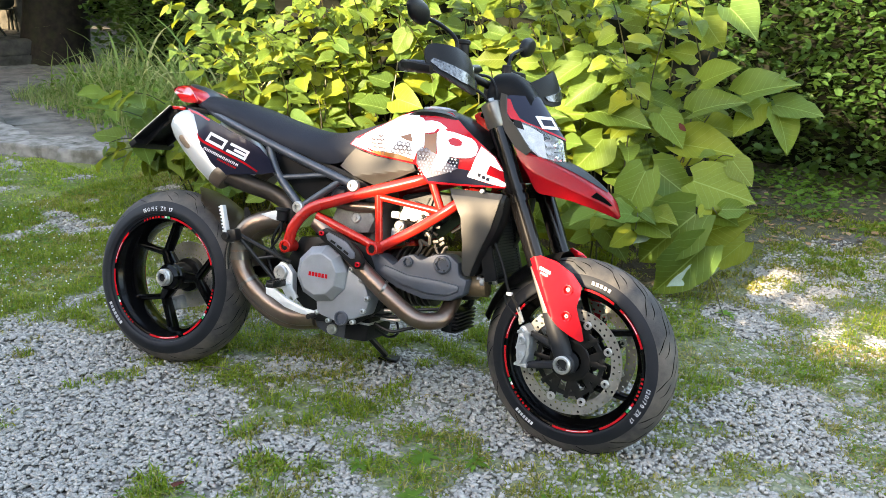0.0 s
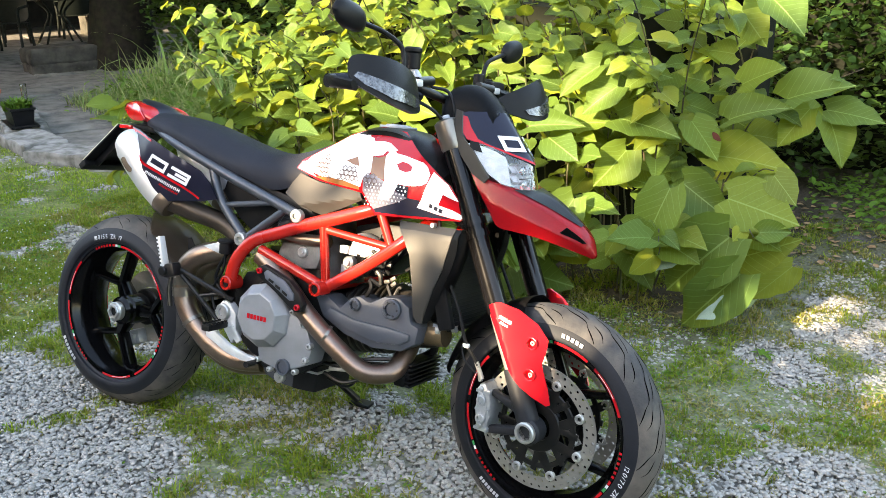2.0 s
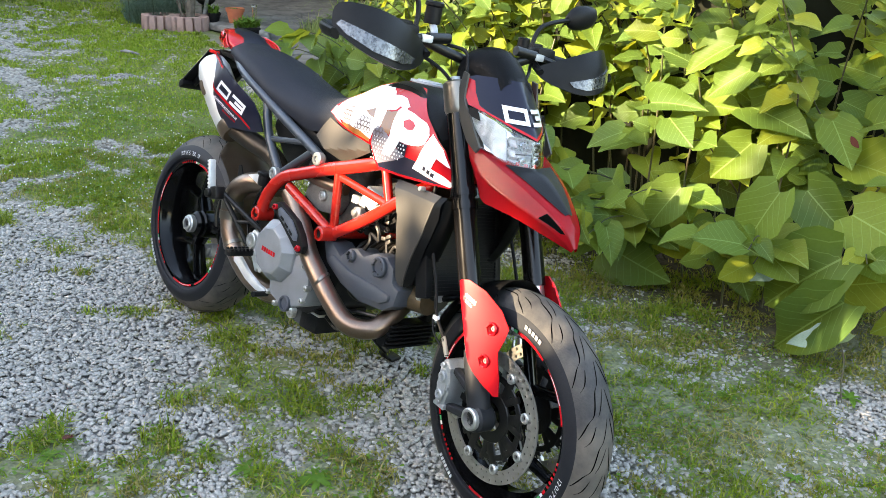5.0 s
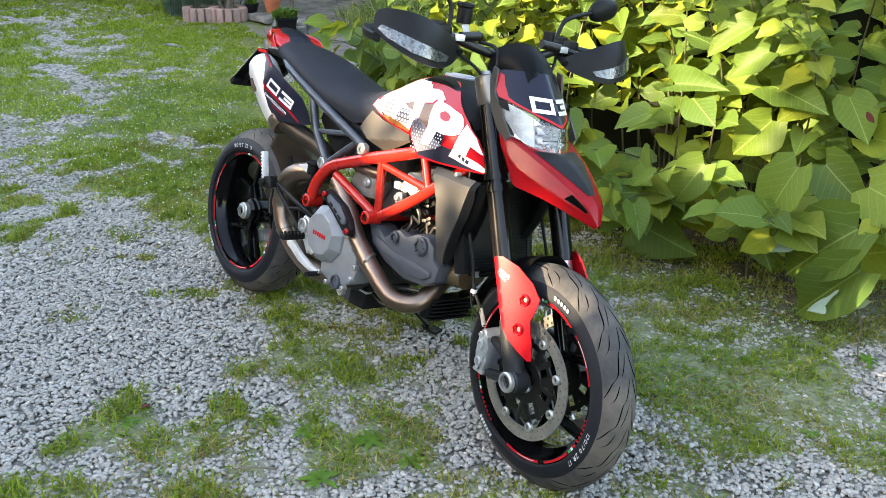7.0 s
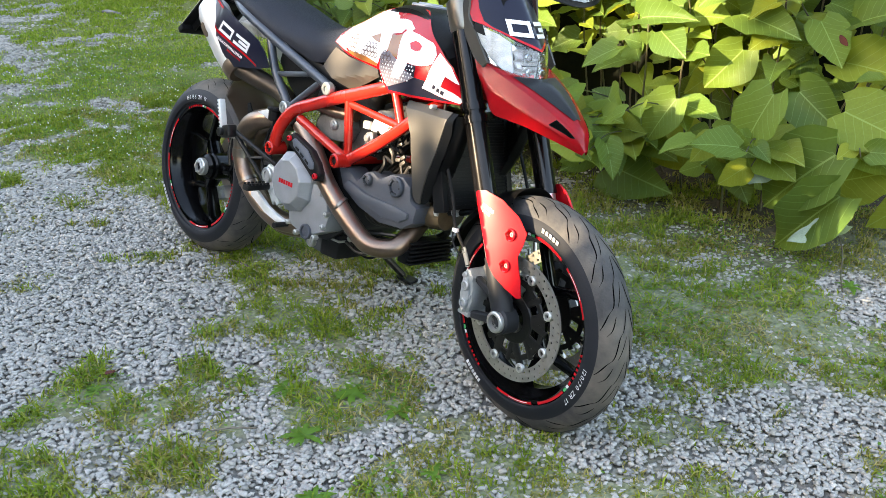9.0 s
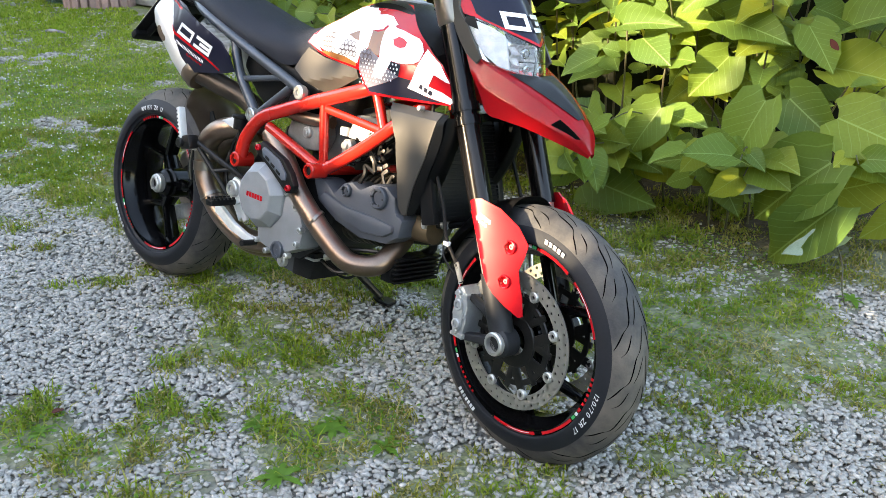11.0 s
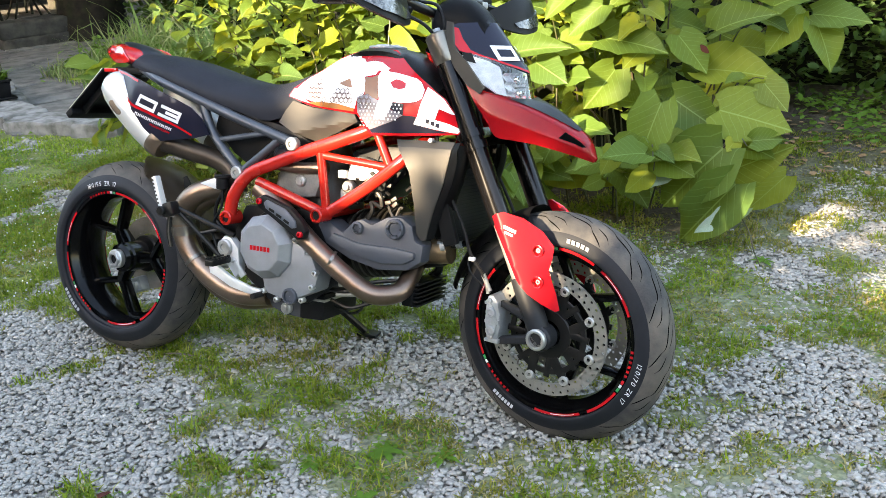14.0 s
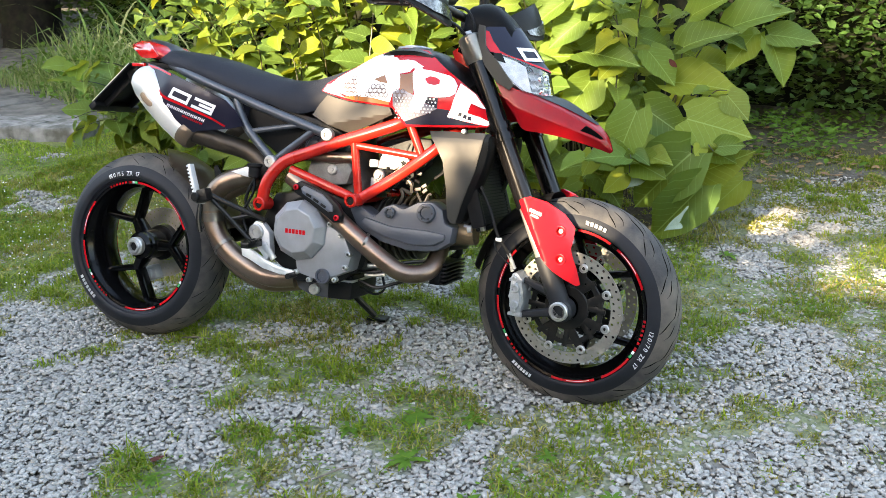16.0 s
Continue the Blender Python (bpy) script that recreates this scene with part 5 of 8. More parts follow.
    part("shroud_screw", cyl(s * 0.16, s * 0.178, 0.006, 10, 0.001), STEEL, bike, m=Matrix.Translation((1.195, 0, 0.762)))

# radiator with its fins
RAD = Matrix.Translation((1.205, 0, 0.620)) @ Matrix.Rotation(radians(-17), 4, 'Y')
rad = part("radiator", join(box((0, 0, 0), (0.028, 0.27, 0.245), 0.004), box((0.0, -0.128, 0), (0.04, 0.022, 0.255), 0.006), box((0.0, 0.128, 0), (0.04, 0.022, 0.255), 0.006)), BLACK, bike, "black curved radiator", m=RAD)
for k in range(26):
    part("radiator_fin", box((0.016, 0, -0.112 + k * 0.009), (0.008, 0.236, 0.0028), 0), FIN, rad, m=RAD, smooth=False)
part("fan_housing", box((-0.035, 0, -0.01), (0.05, 0.22, 0.20), 0.02), BLACK, rad, m=RAD)
part("coolant_pipe", tube([(1.17, -0.06, 0.50), (1.20, -0.07, 0.488), (1.235, -0.04, 0.492), (1.24, 0.03, 0.50)], 0.010, 10), DARK, bike)
for x, y, z in ((1.205, -0.10, 0.487), (1.23, -0.06, 0.492), (1.19, -0.085, 0.49)):
    part("pipe_clip", tube([(x - 0.006, y, z), (x + 0.006, y, z + 0.002)], 0.0125, 12, 0), ALU, bike)
# finned regulator low behind the front wheel
REG = Matrix.Translation((1.118, -0.028, 0.350)) @ Matrix.Rotation(radians(2), 4, 'Y')
reg = part("regulator", box((-0.008, 0, 0), (0.034, 0.170, 0.066), 0.005), BLACK, bike, "black finned regulator below the engine", m=REG)
for k in range(6):
    part("regulator_fin", box((0.013, 0, -0.029 + k * 0.0116), (0.020, 0.164, 0.0048), 0.001), BLACK, reg, m=REG)
part("regulator_bracket", tube([(1.10, 0.02, 0.37), (1.13, 0.03, 0.40), (1.12, 0.02, 0.44)], 0.012, 8, 4), DARK, bike)

# ---- pegs, pedal, stand ----
peg_bm = box((0, -0.045, 0), (0.028, 0.085, 0.018), 0.005)
for k in range(6):
    for sx in (-1, 1):
        peg_bm = join(peg_bm, box((sx * 0.011, -0.012 - 0.0135 * k, 0.010), (0.006, 0.007, 0.008), 0))
part("footpeg", peg_bm, DARK, bike, "black serrated footpeg", m=Matrix.Translation((0.555, -0.175, 0.392)) @ Matrix.Rotation(radians(4), 4, 'Z'))
part("peg_bracket", join(arm((0.545, -0.155, 0.424), (0.57, -0.165, 0.385), 0.030, 0.026, 0.012), arm((0.57, -0.165, 0.385), (0.60, -0.16, 0.345), 0.024, 0.02, 0.012)), BARE, bike, "bare aluminium footpeg bracket")
part("brake_pedal", plate([(0.512, 0.378), (0.545, 0.374), (0.60, 0.346), (0.66, 0.329), (0.696, 0.326), (0.699, 0.310), (0.65, 0.309), (0.59, 0.321), (0.54, 0.344), (0.516, 0.352)], -0.194, -0.208, 0.004), BARE, bike, "flat cast aluminium brake pedal")
part("pedal_tip", tube([(0.695, -0.195, 0.312), (0.700, -0.245, 0.314)], 0.0085, 10, 0), DARK, bike)
# passenger peg folded up on its black stay
part("passenger_stay", tube([(0.566, -0.160, 0.460), (0.47, -0.185, 0.497), (0.380, -0.205, 0.532)], 0.0080, 10, 4), DARK, bike, "black tubular passenger peg stay")
part("passenger_stay", tube([(0.524, -0.160, 0.385), (0.456, -0.182, 0.457), (0.380, -0.205, 0.532)], 0.0075, 10, 4), DARK, bike)
part("passenger_stay", tube([(0.522, -0.170, 0.474), (0.456, -0.182, 0.457)], 0.0055, 8, 0), DARK, bike)
PP = Matrix.Translation((0.366, -0.226, 0.520)) @ Matrix.Rotation(radians(-17), 4, 'Y')
bm = box((0, 0, 0.050), (0.010, 0.022, 0.104), 0.003)
for k in range(9):
    bm = join(bm, box((-0.007, 0, 0.008 + k * 0.0112), (0.007, 0.020, 0.0055), 0.001))
part("passenger_peg", bm, BARE, bike, "toothed aluminium passenger peg, folded up", m=PP)
part("peg_joint", join(box((0.014, 0.008, 0.000), (0.046, 0.036, 0.040), 0.008), cyl(-0.02, 0.02, 0.014, 14, 0.002)), DARK, bike, m=PP)
# side stand on the far side
part("side_stand", join(tube([(0.66, 0.10, 0.285), (0.69, 0.19, 0.20), (0.735, 0.285, 0.108)], 0.0115, 10, 4), box((0.748, 0.292, 0.098), (0.075, 0.040, 0.012), 0.005, Matrix.Rotation(radians(13), 4, 'X'))), DARK, bike, "black side stand with a flat foot")
part("stand_spring", tube([(0.66, 0.075, 0.26), (0.695, 0.16, 0.195)], 0.007, 8, 0), DARK, bike)
part("brake_line", tube([(0.84, -0.06, 0.275), (0.88, -0.03, 0.25), (0.90, 0.0, 0.262), (0.87, 0.05, 0.29)], 0.004, 7), BLACK, bike)
part("reservoir_cup", join(cyl(-0.012, 0.020, 0.019, 20, 0.002), cyl(0.018, 0.030, 0.024, 20, 0.003)), BLACK, bike, "small black rear brake fluid cup", m=Matrix.Translation((0.516, -0.150, 0.600)) @ Matrix.Rotation(radians(90), 4, 'X'))
part("rear_hose", tube([(0.516, -0.150, 0.590), (0.515, -0.155, 0.54), (0.480, -0.155, 0.475), (0.50, -0.16, 0.42)], 0.004, 7), BLACK, bike)
part("rear_hose", tube([(0.53, -0.145, 0.605), (0.495, -0.150, 0.545), (0.49, -0.150, 0.50), (0.535, -0.15, 0.46)], 0.005, 7), BLACK, bike)

# ---- steered front end ----
UP = Vector((1.188, 0, 1.018))
LOW = Vector((1.503, 0, 0.300))


def on_fork(t, s, off=0.105):
    p = UP.lerp(LOW, t)
    return Vector((p.x, s * off, p.z))


fork_turn = Matrix.Rotation(math.atan2(LOW.x - UP.x, UP.z - LOW.z), 4, 'Y')
for s in (-1, 1):
    leg = part("fork_leg", tube([on_fork(0.0, s), on_fork(0.62, s)], 0.0275, 24, 0), FORK, bike, "black upside-down fork leg", m=STEER)
    part("fork_cap", tube([on_fork(-0.015, s), on_fork(-0.008, s), on_fork(0.075, s), on_fork(0.085, s)], [0.026, 0.032, 0.031, 0.028], 24, 0), CAP, leg, "titanium-grey fork cap", m=STEER)
    part("fork_adjuster", tube([on_fork(-0.03, s), on_fork(-0.012, s)], 0.012, 12, 0), RED if s > 0 else ALU, leg, m=STEER)
    part("slider", tube([on_fork(0.60, s), on_fork(0.93, s)], 0.0225, 20, 0), STEEL, leg, m=STEER)
    part("fork_foot", tube([on_fork(0.80, s), on_fork(0.88, s), on_fork(0.97, s), on_fork(1.03, s)], [0.026, 0.028, 0.028, 0.022], 20, 3), FOOT, leg, "grey cast fork foot", m=STEER)
    for t in (0.325, 0.365):
        part("clamp_ring", tube([on_fork(t - 0.012, s), on_fork(t + 0.012, s)], 0.0325, 24, 0), FORK, leg, m=STEER)
    part("axle_nut", join(cyl(s * 0.100, s * 0.140, 0.0270, 32, 0.003, 0.0185), cyl(s * 0.10, s * 0.128, 0.0188, 24, 0.001)), STEEL, leg, "bright hollow axle end", m=STEER @ Matrix.Translation((1.503, 0, 0.299)))
    part("axle_clamp", cyl(s * 0.080, s * 0.128, 0.034, 28, 0.005), FOOT, leg, m=STEER @ Matrix.Translation((1.503, 0, 0.299)))
    # radial caliper behind the leg
    cal = [(1.352, 0.384), (1.370, 0.388), (1.384, 0.372), (1.390, 0.340), (1.392, 0.305), (1.384, 0.270), (1.366, 0.258), (1.352, 0.266), (1.345, 0.320)]
    c = part("front_caliper", plate(cal, s * 0.052, s * 0.118, 0.010), CALIPER, bike, "grey four-piston front brake caliper", m=STEER, angle=30)
    part("caliper_bridge", plate([(1.354, 0.366), (1.364, 0.372), (1.376, 0.352), (1.384, 0.320), (1.380, 0.290), (1.366, 0.268), (1.356, 0.276), (1.350, 0.320)], s * 0.114, s * 0.123, 0.003), CALIPER, c, m=STEER)
    for z in (0.296, 0.343):
        part("piston_plug", join(cyl(s * 0.118, s * 0.1275, 0.0135, 24, 0.002, 0.007), cyl(s * 0.118, s * 0.125, 0.0072, 6, 0.001)), CALIPER, c, m=STEER @ Matrix.Translation((1.367, 0, z)))
    for z in (0.268, 0.318, 0.366):
        part("caliper_rib", plate([(1.347, z - 0.004), (1.347, z + 0.004), (1.388, z + 0.006), (1.388, z - 0.006)], s * 0.050, s * 0.1205, 0.002), CALIPER, c, m=STEER)
    part("bleed_nipple", tube([(1.352, s * 0.110, 0.388), (1.346, s * 0.112, 0.410)], [0.0055, 0.0035], 10, 0), STEEL, c, m=STEER)
    for z in (0.278, 0.372):
        part("caliper_bolt", cyl(s * 0.115, s * 0.126, 0.0075, 12, 0.002), STEEL, c, m=STEER @ Matrix.Translation((1.362 + (0.372 - z) * 0.04, 0, z)))
    part("caliper_mount", join(arm((1.385, s * 0.098, 0.268), (1.492, s * 0.105, 0.292), 0.020, 0.026, 0.026), arm((1.385, s * 0.098, 0.366), (1.462, s * 0.105, 0.345), 0.015, 0.026, 0.022)), FOOT, c, "grey fork bracket", m=STEER)
    # red leg guard
    go = [(1.365, 0.588), (1.384, 0.600), (1.402, 0.605), (1.447, 0.592), (1.493, 0.561), (1.521, 0.526), (1.521, 0.500), (1.517, 0.469), (1.526, 0.445), (1.539, 0.415), (1.551, 0.376), (1.542, 0.372), (1.510, 0.388), (1.478, 0.409), (1.443, 0.443), (1.410, 0.506), (1.385, 0.552)]

    def guard(u, v):
        t = (v - 0.30) / 0.72
        xc = 1.503 - 0.438 * (v - 0.30)
        return Vector((u, s * (0.138 - 0.34 * abs(u - xc - 0.012) - 1.2 * (u - xc - 0.012) ** 2), v))
    bm = panel(go, guard, 0, 0.006, False)
    wells = [guard(u, v) for u, v in ((1.486, 0.515), (1.494, 0.440))]
    bmesh.ops.delete(bm, geom=[v for v in bm.verts if min((v.co - q).length for q in wells) < 0.0105], context='VERTS')
    bmesh.ops.recalc_face_normals(bm, faces=bm.faces)
    bmesh.ops.solidify(bm, geom=list(bm.faces), thickness=0.004)
    g = part("fork_guard", bm, RED, bike, "glossy red fork guard with two screw wells", m=STEER)
    for q in wells:
        part("screw_well", lathe([(-s * 0.003, 0.0165), (s * 0.0012, 0.0160), (s * 0.0018, 0.0140), (s * 0.0006, 0.0120), (-s * 0.010, 0.0095), (-s * 0.010, 0.0005)], 24), RED, g, m=STEER @ Matrix.Translation(q))
        part("guard_screw", cyl(-s * 0.010, -s * 0.005, 0.0062, 12, 0.001, 0.0025), STEEL, g, m=STEER @ Matrix.Translation(q))
    bm = bmesh.new()
    for k in range(6):
        o = [guard(1.405 + k * 0.0052 + du, 0.565 - k * 0.0022 + dv) + Vector((0, s * 0.0012, 0)) for du, dv in ((0, 0), (0.0042, 0), (0.0042, 0.009), (0, 0.009))]
        bm.faces.new([bm.verts.new(q) for q in o])
    for k in range(4):
        o = [guard(1.409 + k * 0.0052 + du, 0.553 - k * 0.0022 + dv) + Vector((0, s * 0.0012, 0)) for du, dv in ((0, 0), (0.0042, 0), (0.0042, 0.006), (0, 0.006))]
        bm.faces.new([bm.verts.new(q) for q in o])
    part("guard_mark", bm, WHITE, g, "white brand mark drawn as bars", m=STEER, smooth=False)
    # brake hose
    part("front_hose", tube([(1.168, s * 0.09, 0.88), (1.215, s * 0.128, 0.70), (1.285, s * 0.132, 0.56), (1.312, s * 0.135, 0.49), (1.345, s * 0.128, 0.44), (1.362, s * 0.118, 0.395)], 0.0045, 8), BLACK, bike, "black brake hose", m=STEER)
    part("hose_fitting", tube([(1.345, s * 0.126, 0.440), (1.362, s * 0.120, 0.398)], 0.006, 10, 0), STEEL, bike, m=STEER)
part("hose_tag", box((1.318, -0.137, 0.478), (0.016, 0.010, 0.010), 0.001), WHITE, bike, m=STEER)
part("sensor_wire", tube([(1.30, -0.13, 0.47), (1.315, -0.135, 0.44), (1.345, -0.125, 0.41)], 0.0025, 6), BLACK, bike, m=STEER)
# front mudguard
rings = []
for i in range(15):
    a = radians(103 + 62 * i / 14)
    rr = 0.318
    w = 0.078
    rings.append([Vector((1.503, 0, 0.299)) + Vector(((rr - 0.04 * abs(q) ** 3) * math.cos(a), w * q, (rr - 0.04 * abs(q) ** 3) * math.sin(a))) for q in [j / 6 - 1 for j in range(13)]])
bm = loft(rings, closed=False)
bmesh.ops.solidify(bm, geom=list(bm.faces), thickness=0.004)
part("front_mudguard", bm, BLACK, bike, "short black front mudguard", m=STEER, angle=60)
for s in (-1, 1):
    part("mudguard_stay", arm((1.42, s * 0.078, 0.56), (1.415, s * 0.105, 0.50), 0.05, 0.04, 0.012), BLACK, bike, m=STEER)
# clamps
for t, nm in ((0.045, "upper_clamp"), (0.345, "lower_clamp")):
    p = UP.lerp(LOW, t)
    bm = loft([[Vector((p.x - 0.045 + 0.030 * abs(q), q * 0.112, p.z)) + fork_turn @ Vector((cx, 0, cz)) for cx, cz in ((-0.030, -0.012), (0.022, -0.012), (0.022, 0.012), (-0.030, 0.012))] for q in (-1, -0.5, 0, 0.5, 1)])
    part(nm, bm, FORK, bike, "black forged fork clamp", m=STEER)
# beak
BK = [((1.330, 0.106, 0.822), (1.300, 0.114, 0.868), (1.270, 0.108, 0.911), (1.33, 0.0, 0.86)),
      ((1.358, 0.104, 0.784), (1.342, 0.114, 0.840), (1.322, 0.104, 0.893), (1.37, 0.0, 0.872)),
      ((1.400, 0.094, 0.776), (1.392, 0.104, 0.822), (1.385, 0.090, 0.868), (1.41, 0.0, 0.870)),
      ((1.450, 0.076, 0.768), (1.450, 0.088, 0.802), (1.446, 0.072, 0.842), (1.452, 0.0, 0.858)),
      ((1.508, 0.050, 0.752), (1.512, 0.060, 0.778), (1.514, 0.046, 0.806), (1.514, 0.0, 0.820)),
      ((1.548, 0.026, 0.738), (1.554, 0.033, 0.756), (1.560, 0.024, 0.774), (1.560, 0.0, 0.782)),
      ((1.576, 0.005, 0.726), (1.579, 0.007, 0.730), (1.582, 0.005, 0.735), (1.582, 0.0, 0.737))]
cols = [curve([b[i] for b in BK], 5) for i in range(4)]


def beak_at(i, k, s, lift=0.0):
    """A point of the beak: i runs from the fork to the tip, k from the lower edge (0) over the crease (1) and rim (2) to the ridge (3)."""
    i0, k0 = min(int(i), len(cols[0]) - 2), min(int(k), 2)
    a = cols[k0][i0].lerp(cols[k0][i0 + 1], i - i0)
    b = cols[k0 + 1][i0].lerp(cols[k0 + 1][i0 + 1], i - i0)
    v = a.lerp(b, k - k0)
    return Vector((v.x, s * (v.y + (lift if k < 2.05 else 0)), v.z + (lift if k >= 1.9 else lift * 0.2)))


rings = []
for i in range(len(cols[0])):
    half = [beak_at(i, k, -1) for k in (0, 0.25, 0.5, 0.75, 0.96, 1.04, 1.3, 1.6, 1.95, 2.05, 2.3, 2.65, 3.0)]
    rings.append(half + [Vector((v.x, -v.y, v.z)) for v in reversed(half[:-1])])
bm = loft(rings, closed=False)
bmesh.ops.solidify(bm, geom=list(bm.faces), thickness=0.004)
beak = part("beak", bm, RED, bike, "pointed red beak mudguard under the headlight", m=STEER, angle=22)
rings = []
for j in range(16):
    i = 9 + 13.5 * j / 15
    k0 = 2.22 + 0.45 * (j / 15) ** 3
    half = [beak_at(i, k0 + (3 - k0) * q / 4, -1, 0.0026) for q in range(5)]
    rings.append(half + [Vector((v.x, -v.y, v.z)) for v in reversed(half[:-1])])
part("beak_inlay", loft(rings, closed=False), BLACK, beak, "dark centre inlay", m=STEER)
for s in (-1, 1):
    rings = []
    for j in range(9):
        f = j / 8
        lo_, hi_ = 1.18 + 0.22 * f, 1.86 - 0.10 * f
        rings.append([beak_at(19.6 + 5.4 * f + 0.9 * (q / 4), lo_ + (hi_ - lo_) * q / 4, s, 0.0024) for q in range(5)])
    # the opening's shade is a near-black patch laid on the beak
    part("beak_vent", loft(rings, closed=False), RECESS_SHADE, beak, "nostril vent drawn as a near-black patch", m=STEER)


# headlight
def lamp_x(y, z, lift=0.0):
    return 1.412 - 0.28 * abs(y) - 5.2 * y * y - 0.25 * (z - 0.845) + lift


ho = [(0, 0.838), (0.036, 0.842), (0.058, 0.862), (0.095, 0.905), (0.117, 0.952), (0.120, 0.983), (0.108, 0.983), (0.080, 0.970), (0.050, 0.952), (0, 0.932)]
ho = ho + [(-a, b) for a, b in reversed(ho[1:-1])]
head = part("headlight", panel(ho, lambda u, v: Vector((lamp_x(u, v, -0.050), u * 0.97, v)), 0.006, 0.016, False), CHROME, bike, "clear-lensed headlight with silver reflectors", m=STEER)
lens = part("headlight_lens", panel(ho, lambda u, v: Vector((lamp_x(u, v), u, v)), 0.003, 0.014, False), GLASS, head, "clear headlight lens", m=STEER)
lens.visible_shadow = False
rings = []
for i in range(13):
    v = 0.846 + 0.090 * i / 12
    rings.append([Vector((lamp_x(u, v, -0.020 - 0.010 * ((i % 3) / 2) - 0.006 * (j % 2)), u, v)) for j, u in enumerate([q * 0.0075 for q in range(-6, 7)])])
part("reflector", loft(rings, closed=False), FACET, head, "silver faceted reflector", m=STEER, smooth=False)
part("headlight_bezel", join(*[box((lamp_x(0.02, z) - 0.014, 0, z), (0.006, 0.088, 0.0030), 0.001) for z in (0.868, 0.900)], box((lamp_x(0, 0.89) - 0.014, 0, 0.89), (0.006, 0.0035, 0.086), 0.001)), DARK, head, m=STEER)
for s in (-1, 1):
    for zc, rr in ((0.918, 0.012), (0.884, 0.010)):
        part("lamp_lens", cyl(0.0, -0.010, rr, 20, 0.002, rr * 0.5), CHROME, head, m=STEER @ Matrix.Translation((lamp_x(0.022, zc) - 0.020, s * 0.022, zc)) @ Matrix.Rotation(radians(90), 4, 'Z'))
    # red reflection in the reflector, drawn as a small red strip
    part("red_reflection", panel([(0.010, 0.872), (0.036, 0.874), (0.036, 0.882), (0.010, 0.880)], lambda u, v: Vector((lamp_x(u, v, -0.013), s * u, v)), 0.001, 0.012, False), LENS_RED, head, m=STEER)
    part("inner_shade", panel([(0.047, 0.860), (0.054, 0.872), (0.062, 0.945), (0.050, 0.945)], lambda u, v: Vector((lamp_x(u, v, -0.022), s * u, v)), 0.004, 0.012, False), ALU, head, m=STEER)
    bm = panel([(0.052, 0.864), (0.090, 0.906), (0.110, 0.950), (0.113, 0.977), (0.098, 0.975), (0.075, 0.964), (0.056, 0.950)], lambda u, v: Vector((lamp_x(u, v, -0.016), s * u, v)), 0.004, 0.012, False)
    part("light_guide", bm, DRL, head, "white daytime light strip", m=STEER)
    part("lens_edge", panel([(0.108, 0.984), (0.120, 0.984), (0.121, 0.966), (0.104, 0.958)], lambda u, v: Vector((lamp_x(u, v, 0.001), s * u, v)), 0.003, 0.012, False), BLACK, head, m=STEER)


def mask_x(y, z, lift=0.0):
    return 1.390 - 0.80 * (z - 0.938) - 0.28 * abs(y) - 5.0 * y * y + lift


mo = [(0, 0.936), (0.05, 0.956), (0.085, 0.975), (0.113, 0.988), (0.114, 1.020), (0.104, 1.048), (0.085, 1.056), (0.05, 1.058), (0, 1.058)]
mo = mo + [(-a, b) for a, b in reversed(mo[1:-1])]
mask = part("headlight_mask", panel(mo, lambda u, v: Vector((mask_x(u, v), u, v)), 0.005, 0.008, False), NAVY, bike, "dark navy headlight mask with red edge and white number", m=STEER, angle=20)
bm = bmesh.new()
ring = dense(mo, 0.010)
cen = Vector((0, 1.005))
k = len(ring)
a = [bm.verts.new((mask_x(p[0], p[1], 0.0016), p[0], p[1])) for p in ring]
b = [bm.verts.new((mask_x(q[0], q[1], 0.0016), q[0], q[1])) for q in [Vector(p) + (cen - Vector(p)).normalized() * (0.006 + 0.012 * max(0, abs(p[0]) - 0.09) / 0.024) for p in ring]]
for i in range(k):
    if ring[i][1] < 1.050:
        bm.faces.new((a[i], a[(i + 1) % k], b[(i + 1) % k], b[i]))
part("mask_edge", bm, RED, mask, "red pinstripe", m=STEER, smooth=False)
part("number", number_blocks(lambda u, v: Vector((mask_x(-0.060 + u, 0.966 + v, 0.0040), -0.060 + u + 0.10 * v, 0.966 + v)), 0.036, 0.0090, 0.052, 0.008), WHITE, mask, "white racing number zero three", m=STEER, smooth=False)
for s in (-1, 1):
    fo = [(1.218, 1.060), (1.236, 1.056), (1.244, 1.000), (1.256, 0.985), (1.278, 0.966), (1.331, 0.900), (1.318, 0.886), (1.283, 0.905), (1.246, 0.948), (1.226, 0.985), (1.218, 1.020)]
    part("mask_side", panel(fo, lambda u, v: Vector((u, s * (0.121 - 0.8 * (v - 0.96) ** 2), v)), 0.006, 0.016, False), TITAN, bike, "titanium-grey headlight side panel", m=STEER)
# instrument hood
rings = []
for i in range(13):
    f = i / 12
    x = 1.160 + 0.130 * f
    zt = 1.078 + 0.042 * math.sin(math.pi * min(1, 0.25 + f * 0.62)) - 0.040 * f ** 2
    w = 0.088 * (1 - 0.42 * f)
    rings.append([Vector((x, w * math.cos(a), 1.020 + 0.012 * (1 - f) + (zt - 1.020) * math.sin(a) ** 0.7)) for a in [math.pi * k / 16 for k in range(17)]])
bm = loft(rings, closed=False)
bmesh.ops.solidify(bm, geom=list(bm.faces), thickness=0.004)
part("instrument_hood", bm, BLACK, bike, "black plastic instrument hood", m=STEER, angle=60)
part("instrument", box((1.185, 0, 1.062), (0.02, 0.13, 0.07), 0.006, Matrix.Rotation(radians(-30), 4, 'Y')), BLACK, bike, "black instrument unit", m=STEER)

